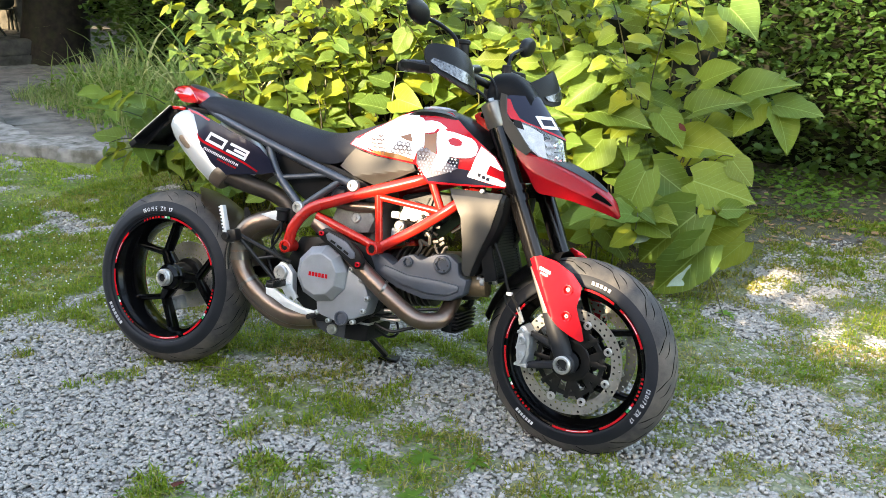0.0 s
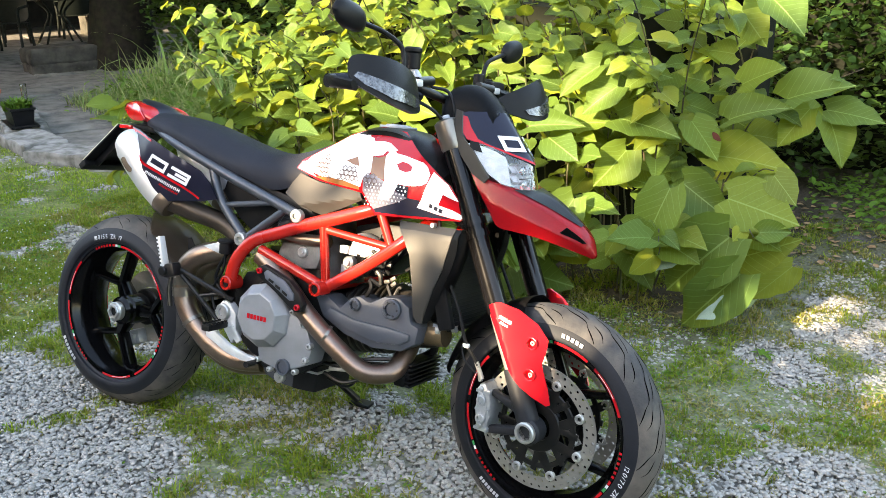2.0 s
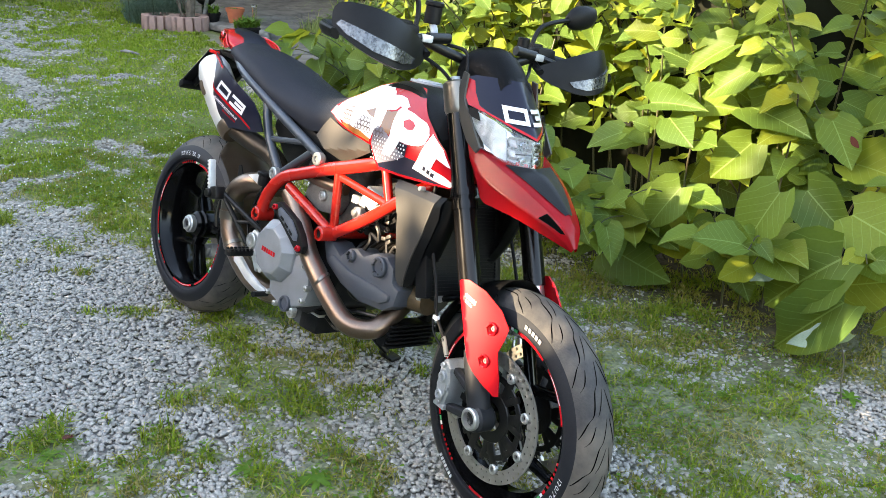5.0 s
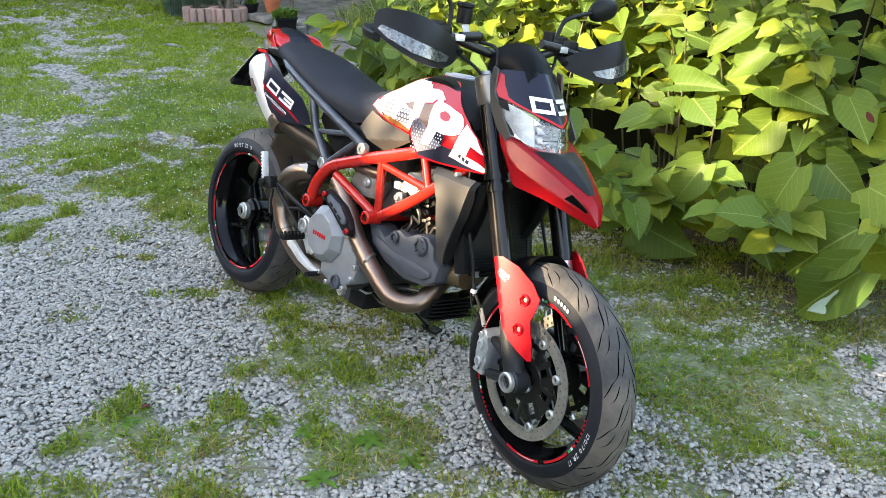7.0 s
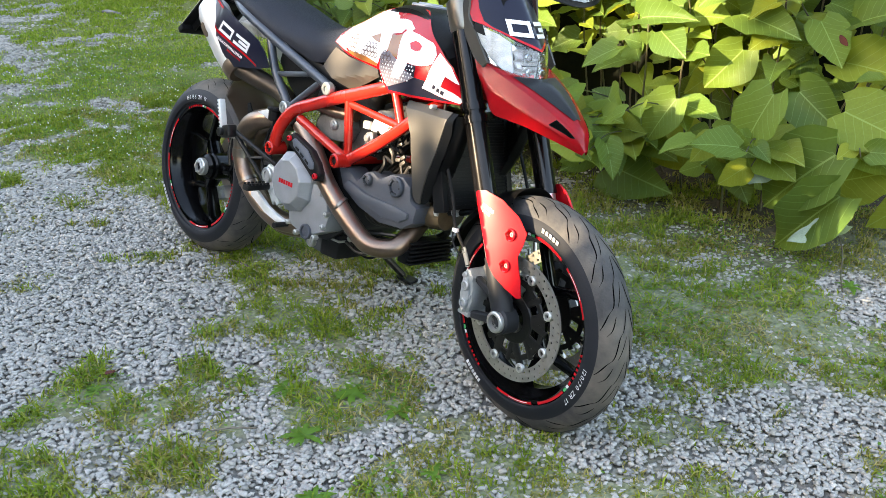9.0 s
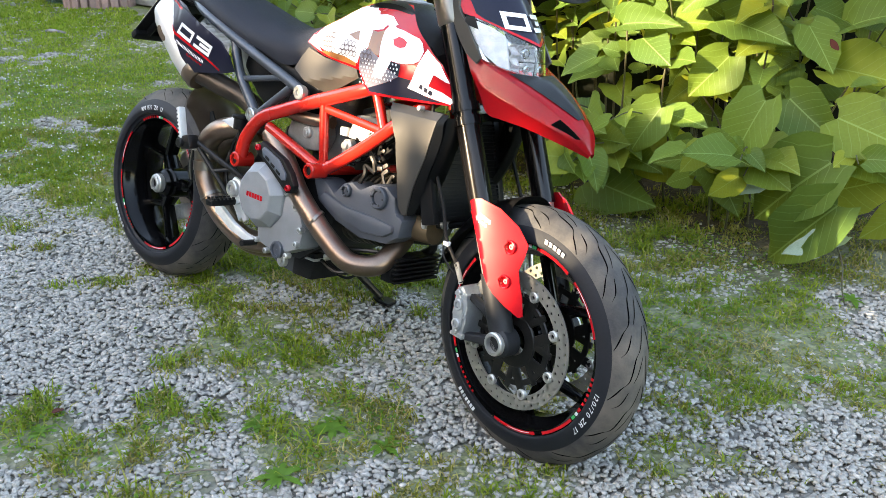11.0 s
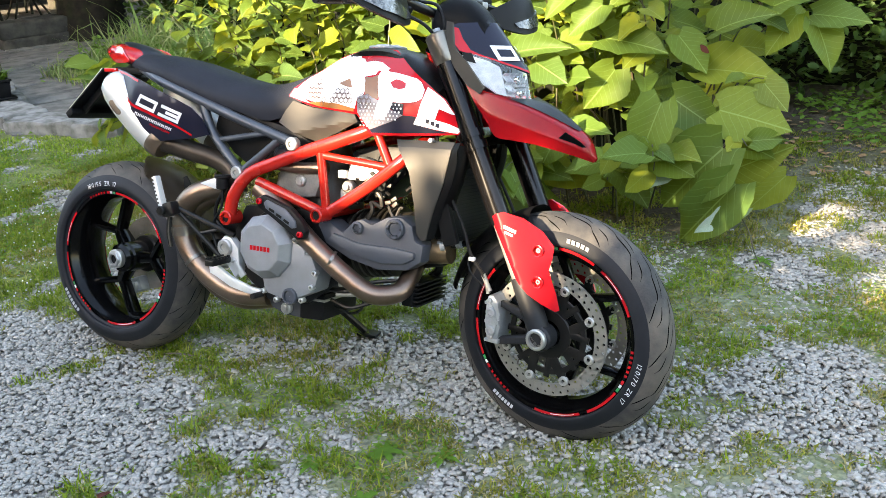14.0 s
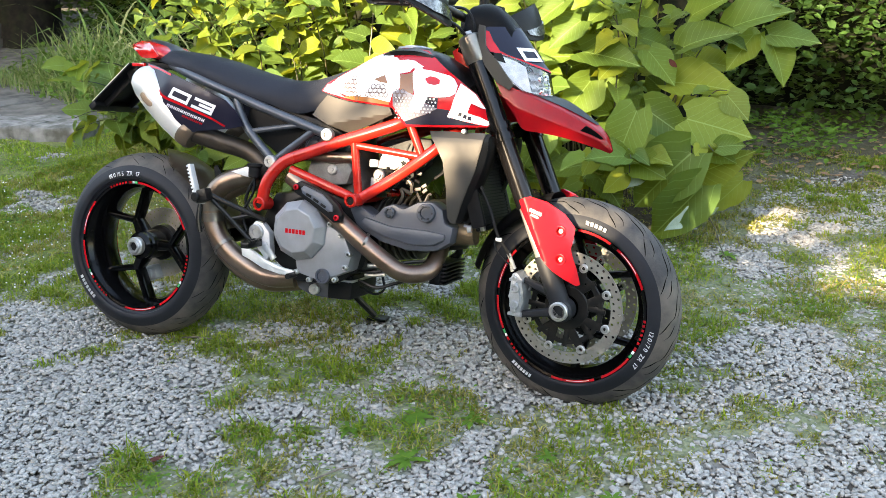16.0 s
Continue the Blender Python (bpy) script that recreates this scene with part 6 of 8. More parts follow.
# bars and controls
BAR = [(1.060, 0.395, 1.104), (1.085, 0.29, 1.112), (1.118, 0.19, 1.112), (1.140, 0.10, 1.090), (1.150, 0.04, 1.078)]
part("handlebar", tube([(x, -y, z) for x, y, z in BAR] + [(x, y, z) for x, y, z in reversed(BAR)], 0.0125, 12, 5), DARK, bike, "black wide handlebar", m=STEER)
for s in (-1, 1):
    part("bar_riser", box((1.150, s * 0.035, 1.062), (0.045, 0.03, 0.05), 0.006), DARK, bike, m=STEER)
for s in (-1, 1):
    part("grip", tube([(1.060, s * 0.392, 1.104), (1.088, s * 0.275, 1.112)], 0.0175, 14, 0), SEAT, bike, "black rubber grip", m=STEER)
    part("bar_end", tube([(1.0615, s * 0.390, 1.104), (1.058, s * 0.412, 1.103)], 0.016, 16, 0), DARK, bike, "black bar end weight", m=STEER)
    part("control_pod", join(box((1.105, s * 0.225, 1.118), (0.05, 0.065, 0.05), 0.012), box((1.085, s * 0.215, 1.135), (0.03, 0.04, 0.03), 0.006)), BLACK, bike, "black switch cluster", m=STEER)
    part("lever_joint", box((1.136, s * 0.182, 1.116), (0.030, 0.030, 0.018), 0.004), BARE if s < 0 else ALU, bike, m=STEER)
    part("lever", tube([(1.135, s * 0.185, 1.118), (1.150, s * 0.26, 1.105), (1.135, s * 0.34, 1.098), (1.115, s * 0.395, 1.098)], [0.009, 0.008, 0.006, 0.006], 8), DARK, bike, "black hand lever", m=STEER)
    part("master_cylinder", tube([(1.138, s * 0.175, 1.118), (1.132, s * 0.11, 1.124)], 0.013, 12, 0), DARK, bike, m=STEER)
    # hand guard with its light
    gy = [(0.185, 1.094), (0.25, 1.130), (0.33, 1.158), (0.395, 1.166), (0.428, 1.158), (0.440, 1.128), (0.432, 1.098), (0.37, 1.060), (0.29, 1.042), (0.215, 1.056), (0.185, 1.074)]

    def hg(u, v, lift=0.0):
        x = 1.232 - (5.2 if u > 0.33 else 3.4) * (u - 0.33) ** 2 - 0.22 * (v - 1.03) - 3.0 * max(0, v - 1.09) ** 2
        return Vector((x + lift, s * u, v))
    hgo = part("hand_guard", panel(gy, lambda u, v: hg(u, v), 0.010, 0.02), BLACK, bike, "black plastic hand guard with a clear lamp", m=STEER)
    part("guard_lamp", panel([(0.436, 1.116), (0.428, 1.126), (0.36, 1.102), (0.29, 1.082), (0.250, 1.070), (0.262, 1.058), (0.30, 1.056), (0.37, 1.072), (0.42, 1.098)], lambda u, v: hg(u, v, 0.005), 0.006, 0.012, False), LED, hgo, "clear ribbed indicator lens", m=STEER)
    part("guard_arm", tube([(1.060, s * 0.405, 1.103), (1.110, s * 0.435, 1.100), (1.165, s * 0.440, 1.095)], [0.010, 0.010, 0.009], 10, 5, flat=1.6), BLACK, hgo, m=STEER)
    part("guard_arm", tube([(1.12, s * 0.19, 1.10), (1.16, s * 0.185, 1.08)], 0.010, 8, 0), BLACK, hgo, m=STEER)
    # mirror
    stem = [(1.108, 0.195, 1.125), (1.100, 0.188, 1.175), (1.092, 0.196, 1.205), (1.068, 0.235, 1.232), (1.050, 0.290, 1.246)] if s < 0 else [(1.085, 0.205, 1.125), (1.080, 0.212, 1.160), (1.076, 0.235, 1.195), (1.070, 0.290, 1.215), (1.064, 0.345, 1.228)]
    mir = part("mirror", tube([(x, s * y, z) for x, y, z in stem], 0.0062, 10), BLACK, bike, "black mirror on a bent stem", m=STEER)
    c = Vector(stem[-1])
    c = Vector((c.x - 0.004, s * (c.y + 0.045), c.z + 0.012))
    rings = []
    for i in range(9):
        f = -1 + i / 4
        rr = max(0.02, (1 - abs(f) ** 2.6)) ** 0.5
        rings.append([c + Vector((0.016 * rr * math.cos(a) * (1.25 if math.cos(a) > 0 else 0.6), s * 0.060 * f, 0.034 * rr * math.sin(a) + 0.010 * f)) for a in [2 * math.pi * k / 20 for k in range(20)]])
    part("mirror_head", loft(rings), BLACK, mir, "black mirror housing", m=STEER, angle=60)
part("brake_reservoir", join(cyl(0, 0.042, 0.0205, 24, 0.003), cyl(0.040, 0.055, 0.0235, 24, 0.004)), BLACK, bike, "smoked brake fluid reservoir", m=STEER @ Matrix.Translation((1.088, -0.135, 1.150)) @ Matrix.Rotation(radians(90), 4, 'X'))
part("reservoir_stalk", tube([(1.125, -0.145, 1.12), (1.105, -0.138, 1.140), (1.090, -0.135, 1.152)], 0.009, 10), ALU, bike, m=STEER)
part("clutch_reservoir", join(cyl(0, 0.035, 0.016, 20, 0.003)), BLACK, bike, m=STEER @ Matrix.Translation((1.10, 0.16, 1.125)) @ Matrix.Rotation(radians(90), 4, 'X'))
for a in ([(1.12, -0.10, 1.11), (1.16, -0.07, 1.10), (1.19, -0.08, 1.05), (1.18, -0.06, 0.98)], [(1.12, 0.10, 1.11), (1.17, 0.06, 1.11), (1.20, 0.02, 1.06), (1.18, 0.03, 0.97)], [(1.10, 0.2, 1.10), (1.17, 0.13, 1.06), (1.18, 0.07, 1.0)], [(1.10, -0.2, 1.09), (1.17, -0.14, 1.05), (1.185, -0.08, 0.99)]):
    part("control_cable", tube(a, 0.0045, 7), BLACK, bike, m=STEER)

# ---- ground, gravel and grass ----
npr = np.random.default_rng(7)


def rise(x, y):
    """Height of the ground: level at the motorcycle, rising slowly towards the terrace."""
    x, y = np.asarray(x, float), np.asarray(y, float)
    return 0.018 * np.clip(-x - 2.2, 0, 9) + 0.010 * np.clip(y - 3.0, 0, 10)


_tab = npr.random((64, 64))


def vnoise(x, y, s):
    """Smooth value noise on a lattice of s metres."""
    u, v = np.asarray(x, float) / s + 17.3, np.asarray(y, float) / s + 31.7
    i, j = np.floor(u).astype(int), np.floor(v).astype(int)
    f, g = u - i, v - j
    f, g = f * f * (3 - 2 * f), g * g * (3 - 2 * g)
    a, b, c, d = _tab[i % 64, j % 64], _tab[(i + 1) % 64, j % 64], _tab[i % 64, (j + 1) % 64], _tab[(i + 1) % 64, (j + 1) % 64]
    return (a * (1 - f) + b * f) * (1 - g) + (c * (1 - f) + d * f) * g


def turf(x, y):
    """How much grass grows at a place, 0 to 1."""
    x, y = np.asarray(x, float), np.asarray(y, float)
    n = 0.32 * vnoise(x, y, 0.42) + 0.34 * vnoise(x, y, 0.17) + 0.34 * vnoise(x, y, 0.08)

    def blob(cx, cy, rx, ry, a=0.0):
        ca, sa = np.cos(a), np.sin(a)
        u, v = (x - cx) * ca + (y - cy) * sa, -(x - cx) * sa + (y - cy) * ca
        return np.exp(-(u / rx) ** 2 - (v / ry) ** 2)
    b = 0.36 + 2.5 * (n - 0.5)
    b = b + 0.07 * np.clip((x - 1.3) / 0.3, 0, 1) * np.clip((1.2 - y) / 0.3, 0, 1)
    b = b + 0.75 * blob(0.74, -0.05, 0.36, 0.20, -0.25) + 0.22 * blob(0.70, 0.40, 0.75, 0.28) + 0.25 * blob(0.5, 1.1, 1.2, 0.35) + 0.45 * blob(1.15, 1.25, 0.75, 0.30)
    for cx, cy, r, k in ((0.51, -0.76, 0.11, 0.80), (0.69, -0.53, 0.09, 0.60), (0.56, -0.42, 0.06, 0.45), (0.86, -0.66, 0.10, 0.50), (1.16, -0.40, 0.11, 0.50), (1.21, -0.22, 0.12, 0.50), (-0.16, -0.42, 0.09, 0.75), (-0.03, -0.28, 0.07, 0.65),
                         (1.69, -0.14, 0.12, 0.20), (1.95, -0.08, 0.12, 0.25), (2.20, 0.02, 0.15, 0.20), (1.50, -0.42, 0.14, 0.45), (1.75, 0.52, 0.20, 0.35), (1.80, 0.82, 0.22, 0.45), (1.45, 0.72, 0.16, 0.40), (2.25, 0.45, 0.18, 0.50), (-0.16, -0.70, 0.08, 0.60), (0.40, -0.98, 0.12, 0.5)):
        b = b + k * blob(cx, cy, r, r * 0.75, 0.5)
    b = b - 0.85 * blob(0.18, -0.52, 0.42, 0.26, -0.55) - 0.8 * blob(-0.25, -0.95, 0.65, 0.45) - 0.45 * blob(1.92, 1.20, 0.28, 0.28) - 0.30 * blob(1.82, 0.30, 0.22, 0.10, 0.5) - 0.35 * blob(2.05, 0.22, 0.3, 0.08, 0.6) - 0.30 * blob(1.36, -0.40, 0.10, 0.14) - 0.25 * blob(1.15, -0.08, 0.16, 0.08)
    lawn = np.clip((-x - 0.30 + 0.35 * (y + 0.2)) / 0.8, 0, 1) * np.clip((y + 0.40) / 0.5, 0, 1)
    b = b + 0.50 * lawn - 0.55 * blob(-4.1, 0.52, 1.2, 0.24, -0.12) - 0.40 * blob(-4.0, 1.30, 0.22, 0.42) - 0.45 * blob(-5.6, 0.85, 0.8, 0.16, -0.2) - 0.35 * blob(-10.4, 2.40, 1.2, 0.25) - 0.45 * blob(-2.40, 0.20, 0.6, 0.16, -0.2) - 0.35 * blob(-1.85, 1.15, 0.4, 0.14, -0.3) - 0.3 * blob(-7.0, 1.05, 1.6, 0.22)
    b = b - 0.30 * np.clip((y - 2.6) / 0.8, 0, 1) * (x > 0.3) + 0.25 * blob(2.5, 1.7, 0.9, 0.6) + 0.5 * blob(2.3, 2.5, 1.2, 0.7)
    return np.clip((b - 0.24) / 0.40, 0, 1)


def grid_axis(lo, hi, core0, core1, fine, grow):
    a = list(np.arange(core0, core1 + 1e-6, fine))
    s = fine
    while a[-1] < hi:
        s *= grow
        a.append(min(hi, a[-1] + s))
    s = fine
    b = []
    q = a[0]
    while q > lo:
        s *= grow
        q = max(lo, q - s)
        b.append(q)
    return np.array(b[::-1] + a)


gx, gy = grid_axis(-60, 60, -3.0, 3.2, 0.045, 1.12), grid_axis(-40, 60, -1.6, 3.0, 0.045, 1.12)
X, Y = np.meshgrid(gx, gy, indexing="ij")
near = (np.abs(X - 0.3) < 4.5) & (np.abs(Y - 0.7) < 3)
Z = rise(X, Y) + np.where(near, 0.010 * (vnoise(X, Y, 0.30) - 0.5) + 0.012 * turf(X, Y) - 0.010, 0)
V = np.stack([X, Y, Z], -1).reshape(-1, 3)
ni, nj = X.shape
idx = np.arange(ni * nj).reshape(ni, nj)
F = np.stack([idx[:-1, :-1], idx[1:, :-1], idx[1:, 1:], idx[:-1, 1:]], -1).reshape(-1, 4)


def solid_mesh(name, verts, faces, uv=None):
    """A mesh from arrays of points and faces that all have the same number of corners."""
    me = bpy.data.meshes.new(name)
    n, k = faces.shape
    me.vertices.add(len(verts))
    me.vertices.foreach_set("co", np.ascontiguousarray(verts, np.float32).ravel())
    me.loops.add(n * k)
    me.loops.foreach_set("vertex_index", np.ascontiguousarray(faces, np.int32).ravel())
    me.polygons.add(n)
    me.polygons.foreach_set("loop_start", np.arange(0, n * k, k, dtype=np.int32))
    me.polygons.foreach_set("loop_total", np.full(n, k, np.int32))
    if uv is not None:
        me.uv_layers.new(name="UVMap").data.foreach_set("uv", np.ascontiguousarray(uv[faces.ravel()], np.float32).ravel())
    me.update(calc_edges=True)
    return me


def soil_material():
    m = bpy.data.materials.new("gravel_soil")
    m.use_nodes = True
    N, K = m.node_tree.nodes, m.node_tree.links
    p = N["Principled BSDF"]
    tc = N.new("ShaderNodeTexCoord")
    vo, n1, n2, at = N.new("ShaderNodeTexVoronoi"), N.new("ShaderNodeTexNoise"), N.new("ShaderNodeTexNoise"), N.new("ShaderNodeAttribute")
    at.attribute_name = "turf"
    vo.inputs["Scale"].default_value = 55
    n1.inputs["Scale"].default_value, n1.inputs["Detail"].default_value = 3, 6
    n2.inputs["Scale"].default_value, n2.inputs["Detail"].default_value = 90, 4
    for q in (vo, n1, n2):
        K.new(tc.outputs["Object"], q.inputs["Vector"])
    sep = N.new("ShaderNodeSeparateColor")
    K.new(vo.outputs["Color"], sep.inputs[0])
    r = N.new("ShaderNodeValToRGB")
    r.color_ramp.elements[0].color, r.color_ramp.elements[1].color = (0.125, 0.120, 0.112, 1), (0.245, 0.234, 0.215, 1)
    K.new(sep.outputs[0], r.inputs[0])
    g = N.new("ShaderNodeValToRGB")
    g.color_ramp.elements[0].color, g.color_ramp.elements[1].color = (0.070, 0.098, 0.022, 1), (0.205, 0.215, 0.075, 1)
    g.color_ramp.elements[0].position, g.color_ramp.elements[1].position = 0.35, 0.7
    K.new(n2.outputs[0], g.inputs[0])
    e = N.new("ShaderNodeMix")
    e.data_type = 'RGBA'
    e.inputs[7].default_value = (0.16, 0.115, 0.075, 1)
    mr = N.new("ShaderNodeMapRange")
    mr.inputs[1].default_value, mr.inputs[2].default_value, mr.inputs[4].default_value = 0.5, 0.75, 0.6
    K.new(n1.outputs[0], mr.inputs[0])
    K.new(mr.outputs[0], e.inputs[0])
    K.new(r.outputs[0], e.inputs[6])
    x = N.new("ShaderNodeMix")
    x.data_type = 'RGBA'
    K.new(at.outputs["Fac"], x.inputs[0])
    K.new(e.outputs[2], x.inputs[6])
    K.new(g.outputs[0], x.inputs[7])
    # dark soil and the shade under the plants, mixed in as one colour
    bed_shade = N.new("ShaderNodeAttribute")
    bed_shade.attribute_name = "bed_shade"
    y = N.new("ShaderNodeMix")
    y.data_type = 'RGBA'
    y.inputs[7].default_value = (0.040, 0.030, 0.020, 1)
    K.new(bed_shade.outputs["Fac"], y.inputs[0])
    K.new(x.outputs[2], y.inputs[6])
    K.new(y.outputs[2], p.inputs["Base Color"])
    p.inputs["Roughness"].default_value = 0.9
    p.inputs["Specular IOR Level"].default_value = 0.15
    b = N.new("ShaderNodeBump")
    b.inputs["Strength"].default_value, b.inputs["Distance"].default_value = 0.8, 0.012
    K.new(vo.outputs["Distance"], b.inputs["Height"])
    K.new(b.outputs[0], p.inputs["Normal"])
    return m


me = solid_mesh("ground", V, F)
att = me.attributes.new("turf", 'FLOAT', 'POINT')
att.data.foreach_set("value", np.clip(turf(X, Y) * np.where(X < -0.8, 0.95, 0.6), 0, 1).astype(np.float32).ravel())
# mask for that soil and shade: under the bush, and back to the hedge
att = me.attributes.new("bed_shade", 'FLOAT', 'POINT')
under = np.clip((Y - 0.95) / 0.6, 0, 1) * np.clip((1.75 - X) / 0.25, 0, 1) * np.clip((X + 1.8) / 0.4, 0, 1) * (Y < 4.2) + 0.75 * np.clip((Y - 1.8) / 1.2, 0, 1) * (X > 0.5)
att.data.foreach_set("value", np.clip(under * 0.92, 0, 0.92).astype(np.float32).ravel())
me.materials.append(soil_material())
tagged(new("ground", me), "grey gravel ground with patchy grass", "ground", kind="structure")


def scatter(name, V0, F0, where, mats3, material, uv0=None, smooth=False):
    """Many copies of a small shape in one mesh: where are places (n, 3), mats3 turns and sizes (n, 3, 3)."""
    n, k = len(where), len(V0)
    P = np.einsum("nij,kj->nki", mats3, V0) + where[:, None, :]
    Fa = (F0[None] + (np.arange(n) * k)[:, None, None]).reshape(-1, F0.shape[1])
    me = solid_mesh(name, P.reshape(-1, 3), Fa, None if uv0 is None else np.tile(uv0, (n, 1)))
    me.materials.append(material)
    if smooth:
        me.polygons.foreach_set("use_smooth", np.ones(len(me.polygons), bool))
    return me


def turns(n, tilt=math.pi, spin=True):
    """Random rotations (n, 3, 3): a spin about z after a tilt about x."""
    a, b, c = npr.random(n) * 2 * np.pi, (npr.random(n) * 2 - 1) * tilt, npr.random(n) * 2 * np.pi
    def rz(t):
        o, z = np.ones_like(t), np.zeros_like(t)
        return np.stack([np.stack([np.cos(t), -np.sin(t), z], -1), np.stack([np.sin(t), np.cos(t), z], -1), np.stack([z, z, o], -1)], 1)
    o, z = np.ones(n), np.zeros(n)
    rx = np.stack([np.stack([o, z, z], -1), np.stack([z, np.cos(b), -np.sin(b)], -1), np.stack([z, np.sin(b), np.cos(b)], -1)], 1)
    return rz(a) @ rx @ (rz(c) if spin else np.eye(3)[None])


# gravel: broken stones in one layer, closest near the motorcycle
bm = bmesh.new()
bmesh.ops.create_cube(bm, size=1.5)
base_v = np.array([v.co[:] for v in bm.verts])
base_f = np.array([[v.index for v in f.verts] for f in bm.faces])
bm.free()
chunks = []
for k in range(6):
    r = random.Random(k)
    chunks.append(base_v * np.array([[r.uniform(0.62, 1.2), r.uniform(0.62, 1.2), r.uniform(0.62, 1.2)] for _ in base_v]))
cnt = 160000
px, py = npr.uniform(-1.45, 2.85, cnt), npr.uniform(-1.25, 2.65, cnt)
keep = (npr.random(cnt) > 0.62 * turf(px, py)) & (py < 1.05 + 0.55 * npr.random(cnt) + 1.1 * (px > 1.85)) & ((px - 2.5) ** 2 + (py + 2.0) ** 2 > 0.3)
keep &= (npr.random(cnt) < np.clip((2.9 - px) / 0.35, 0, 1)) & (npr.random(cnt) < np.clip((py + 1.28) / 0.12, 0, 1))
px, py = px[keep], py[keep]
lots = np.array_split(np.arange(len(px)), 6)
for i, sel in enumerate(lots):
    n = len(sel)
    size = 0.0060 * np.exp(np.clip(npr.normal(0, 0.24, n), -0.6, 0.5))
    S = np.stack([size * npr.uniform(0.9, 1.7, n), size * npr.uniform(0.8, 1.15, n), size * npr.uniform(0.42, 0.75, n)], -1)
    M = turns(n, 0.45) * S[:, None, :]
    where = np.stack([px[sel], py[sel], rise(px[sel], py[sel]) + size * npr.uniform(0.0, 0.55, n) - 0.002], -1)
    g = tagged(new("gravel", scatter("gravel", chunks[i], base_f, where, M, STONE)), "loose broken grey gravel stones", "gravel", kind="stuff")

# thinner gravel in the bare tracks of the lawn
cnt = 70000
px, py = -1.45 - 6.5 * npr.random(cnt) ** 1.2, npr.uniform(-0.6, 2.4, cnt)
keep = npr.random(cnt) < np.clip(0.85 - 1.1 * turf(px, py), 0.06, 1)
px, py = px[keep], py[keep]
n = len(px)
size = (0.0062 + 0.0011 * np.clip(-px - 1.4, 0, 6)) * np.exp(np.clip(npr.normal(0, 0.24, n), -0.6, 0.5))
S = np.stack([size * npr.uniform(0.9, 1.7, n), size * npr.uniform(0.8, 1.15, n), size * npr.uniform(0.42, 0.75, n)], -1)
tagged(new("gravel", scatter("gravel", chunks[2], base_f, np.stack([px, py, rise(px, py) + size * npr.uniform(0.0, 0.4, n) - 0.004], -1), turns(n, 0.45) * S[:, None, :], STONE)), "thin grey gravel in the bare tracks of the lawn", "gravel", kind="stuff")

# short grass
def blades(name, cx, cy, length, width, lean, material, z0=None):
    n = len(cx)
    a = npr.random(n) * 2 * np.pi
    d = np.stack([np.cos(a), np.sin(a), np.zeros(n)], -1)
    s = np.stack([-np.sin(a), np.cos(a), np.zeros(n)], -1)
    up = np.array([0, 0, 1.0])
    z = rise(cx, cy) if z0 is None else z0
    root = np.stack([cx, cy, z - 0.004], -1)
    L, W, B = length[:, None], width[:, None], lean[:, None]
    mid = root + up * L * 0.55 + d * L * B * 0.30
    tip = root + up * L * (1.0 - 0.35 * B) + d * L * B
    P = np.stack([root - s * W, root + s * W, mid + s * W * 0.8, mid - s * W * 0.8, tip + s * W * 0.12, tip - s * W * 0.12], 1).reshape(-1, 3)
    k = (np.arange(n) * 6)[:, None]
    Fq = np.concatenate([k + np.array([[0, 1, 2, 3]]), k + np.array([[3, 2, 4, 5]])], 1).reshape(-1, 4)
    me = solid_mesh(name, P, Fq)
    me.materials.append(material)
    return new(name, me)


cnt = 1250000
px, py = npr.uniform(-2.2, 2.9, cnt), npr.uniform(-1.3, 3.2, cnt)
tf = turf(px, py)
clump = 0.55 * vnoise(px, py, 0.045) + 0.45 * vnoise(px, py, 0.11)
keep = npr.random(cnt) < 0.40 * tf ** 1.3 * np.clip((clump - 0.30) * 3.4, np.where(px < -0.2, 0.30, 0.02), 1)
px, py, tf, clump = px[keep], py[keep], tf[keep], clump[keep]
lush = npr.random(len(px)) < np.clip(1.4 * tf - 0.85 - 0.25 * (px > 1.2) + 1.8 * (vnoise(px, py, 0.24) - 0.45), 0.08, 0.93)
for pick, tone, tall_, label in ((lush, BLADE, 1.0, "short green grass in tufts between the stones"), (~lush, SPARSE, 0.72, "thin yellowing grass between the stones")):
    qx, qy, qt, qc = px[pick], py[pick], tf[pick], clump[pick]
    n = len(qx)
    tagged(blades("grass", qx, qy, tall_ * (0.014 + 0.036 * npr.random(n) ** 1.6) * (0.45 + 0.65 * qt) * (0.6 + 0.8 * qc) * np.where(qx > 1.3, 0.72, 1.0), 0.0014 + 0.0018 * npr.random(n), 0.35 + 1.0 * npr.random(n), tone), label, "grass", kind="stuff")
cnt = 430000
px, py = -1.2 - 9.0 * npr.random(cnt) ** 1.35, npr.uniform(-1.6, 3.6, cnt)
keep = npr.random(cnt) < turf(px, py) * np.clip(1.5 * vnoise(px, py, 0.10) + 1.5 * vnoise(px, py, 0.38) - 1.0, 0.05, 1)
keep &= ~((py > 2.1 - 0.25 * (px + 3)) & (px < -2.6))
px, py = px[keep], py[keep]
n = len(px)
far = 1 + np.clip(-px - 1.5, 0, 6) * 0.25
tagged(blades("grass", px, py, (0.010 + 0.018 * npr.random(n)) * far ** 0.5, (0.0014 + 0.0015 * npr.random(n)) * far, 0.2 + 0.9 * npr.random(n), LAWN), "mown green lawn with clover and bare tracks", "lawn", kind="stuff")
n = 900
px, py = npr.uniform(-3.6, -0.5, n), npr.uniform(-0.4, 1.2, n)
fl_ = turf(px, py) > 0.55
px, py = px[fl_], py[fl_]
n = len(px)
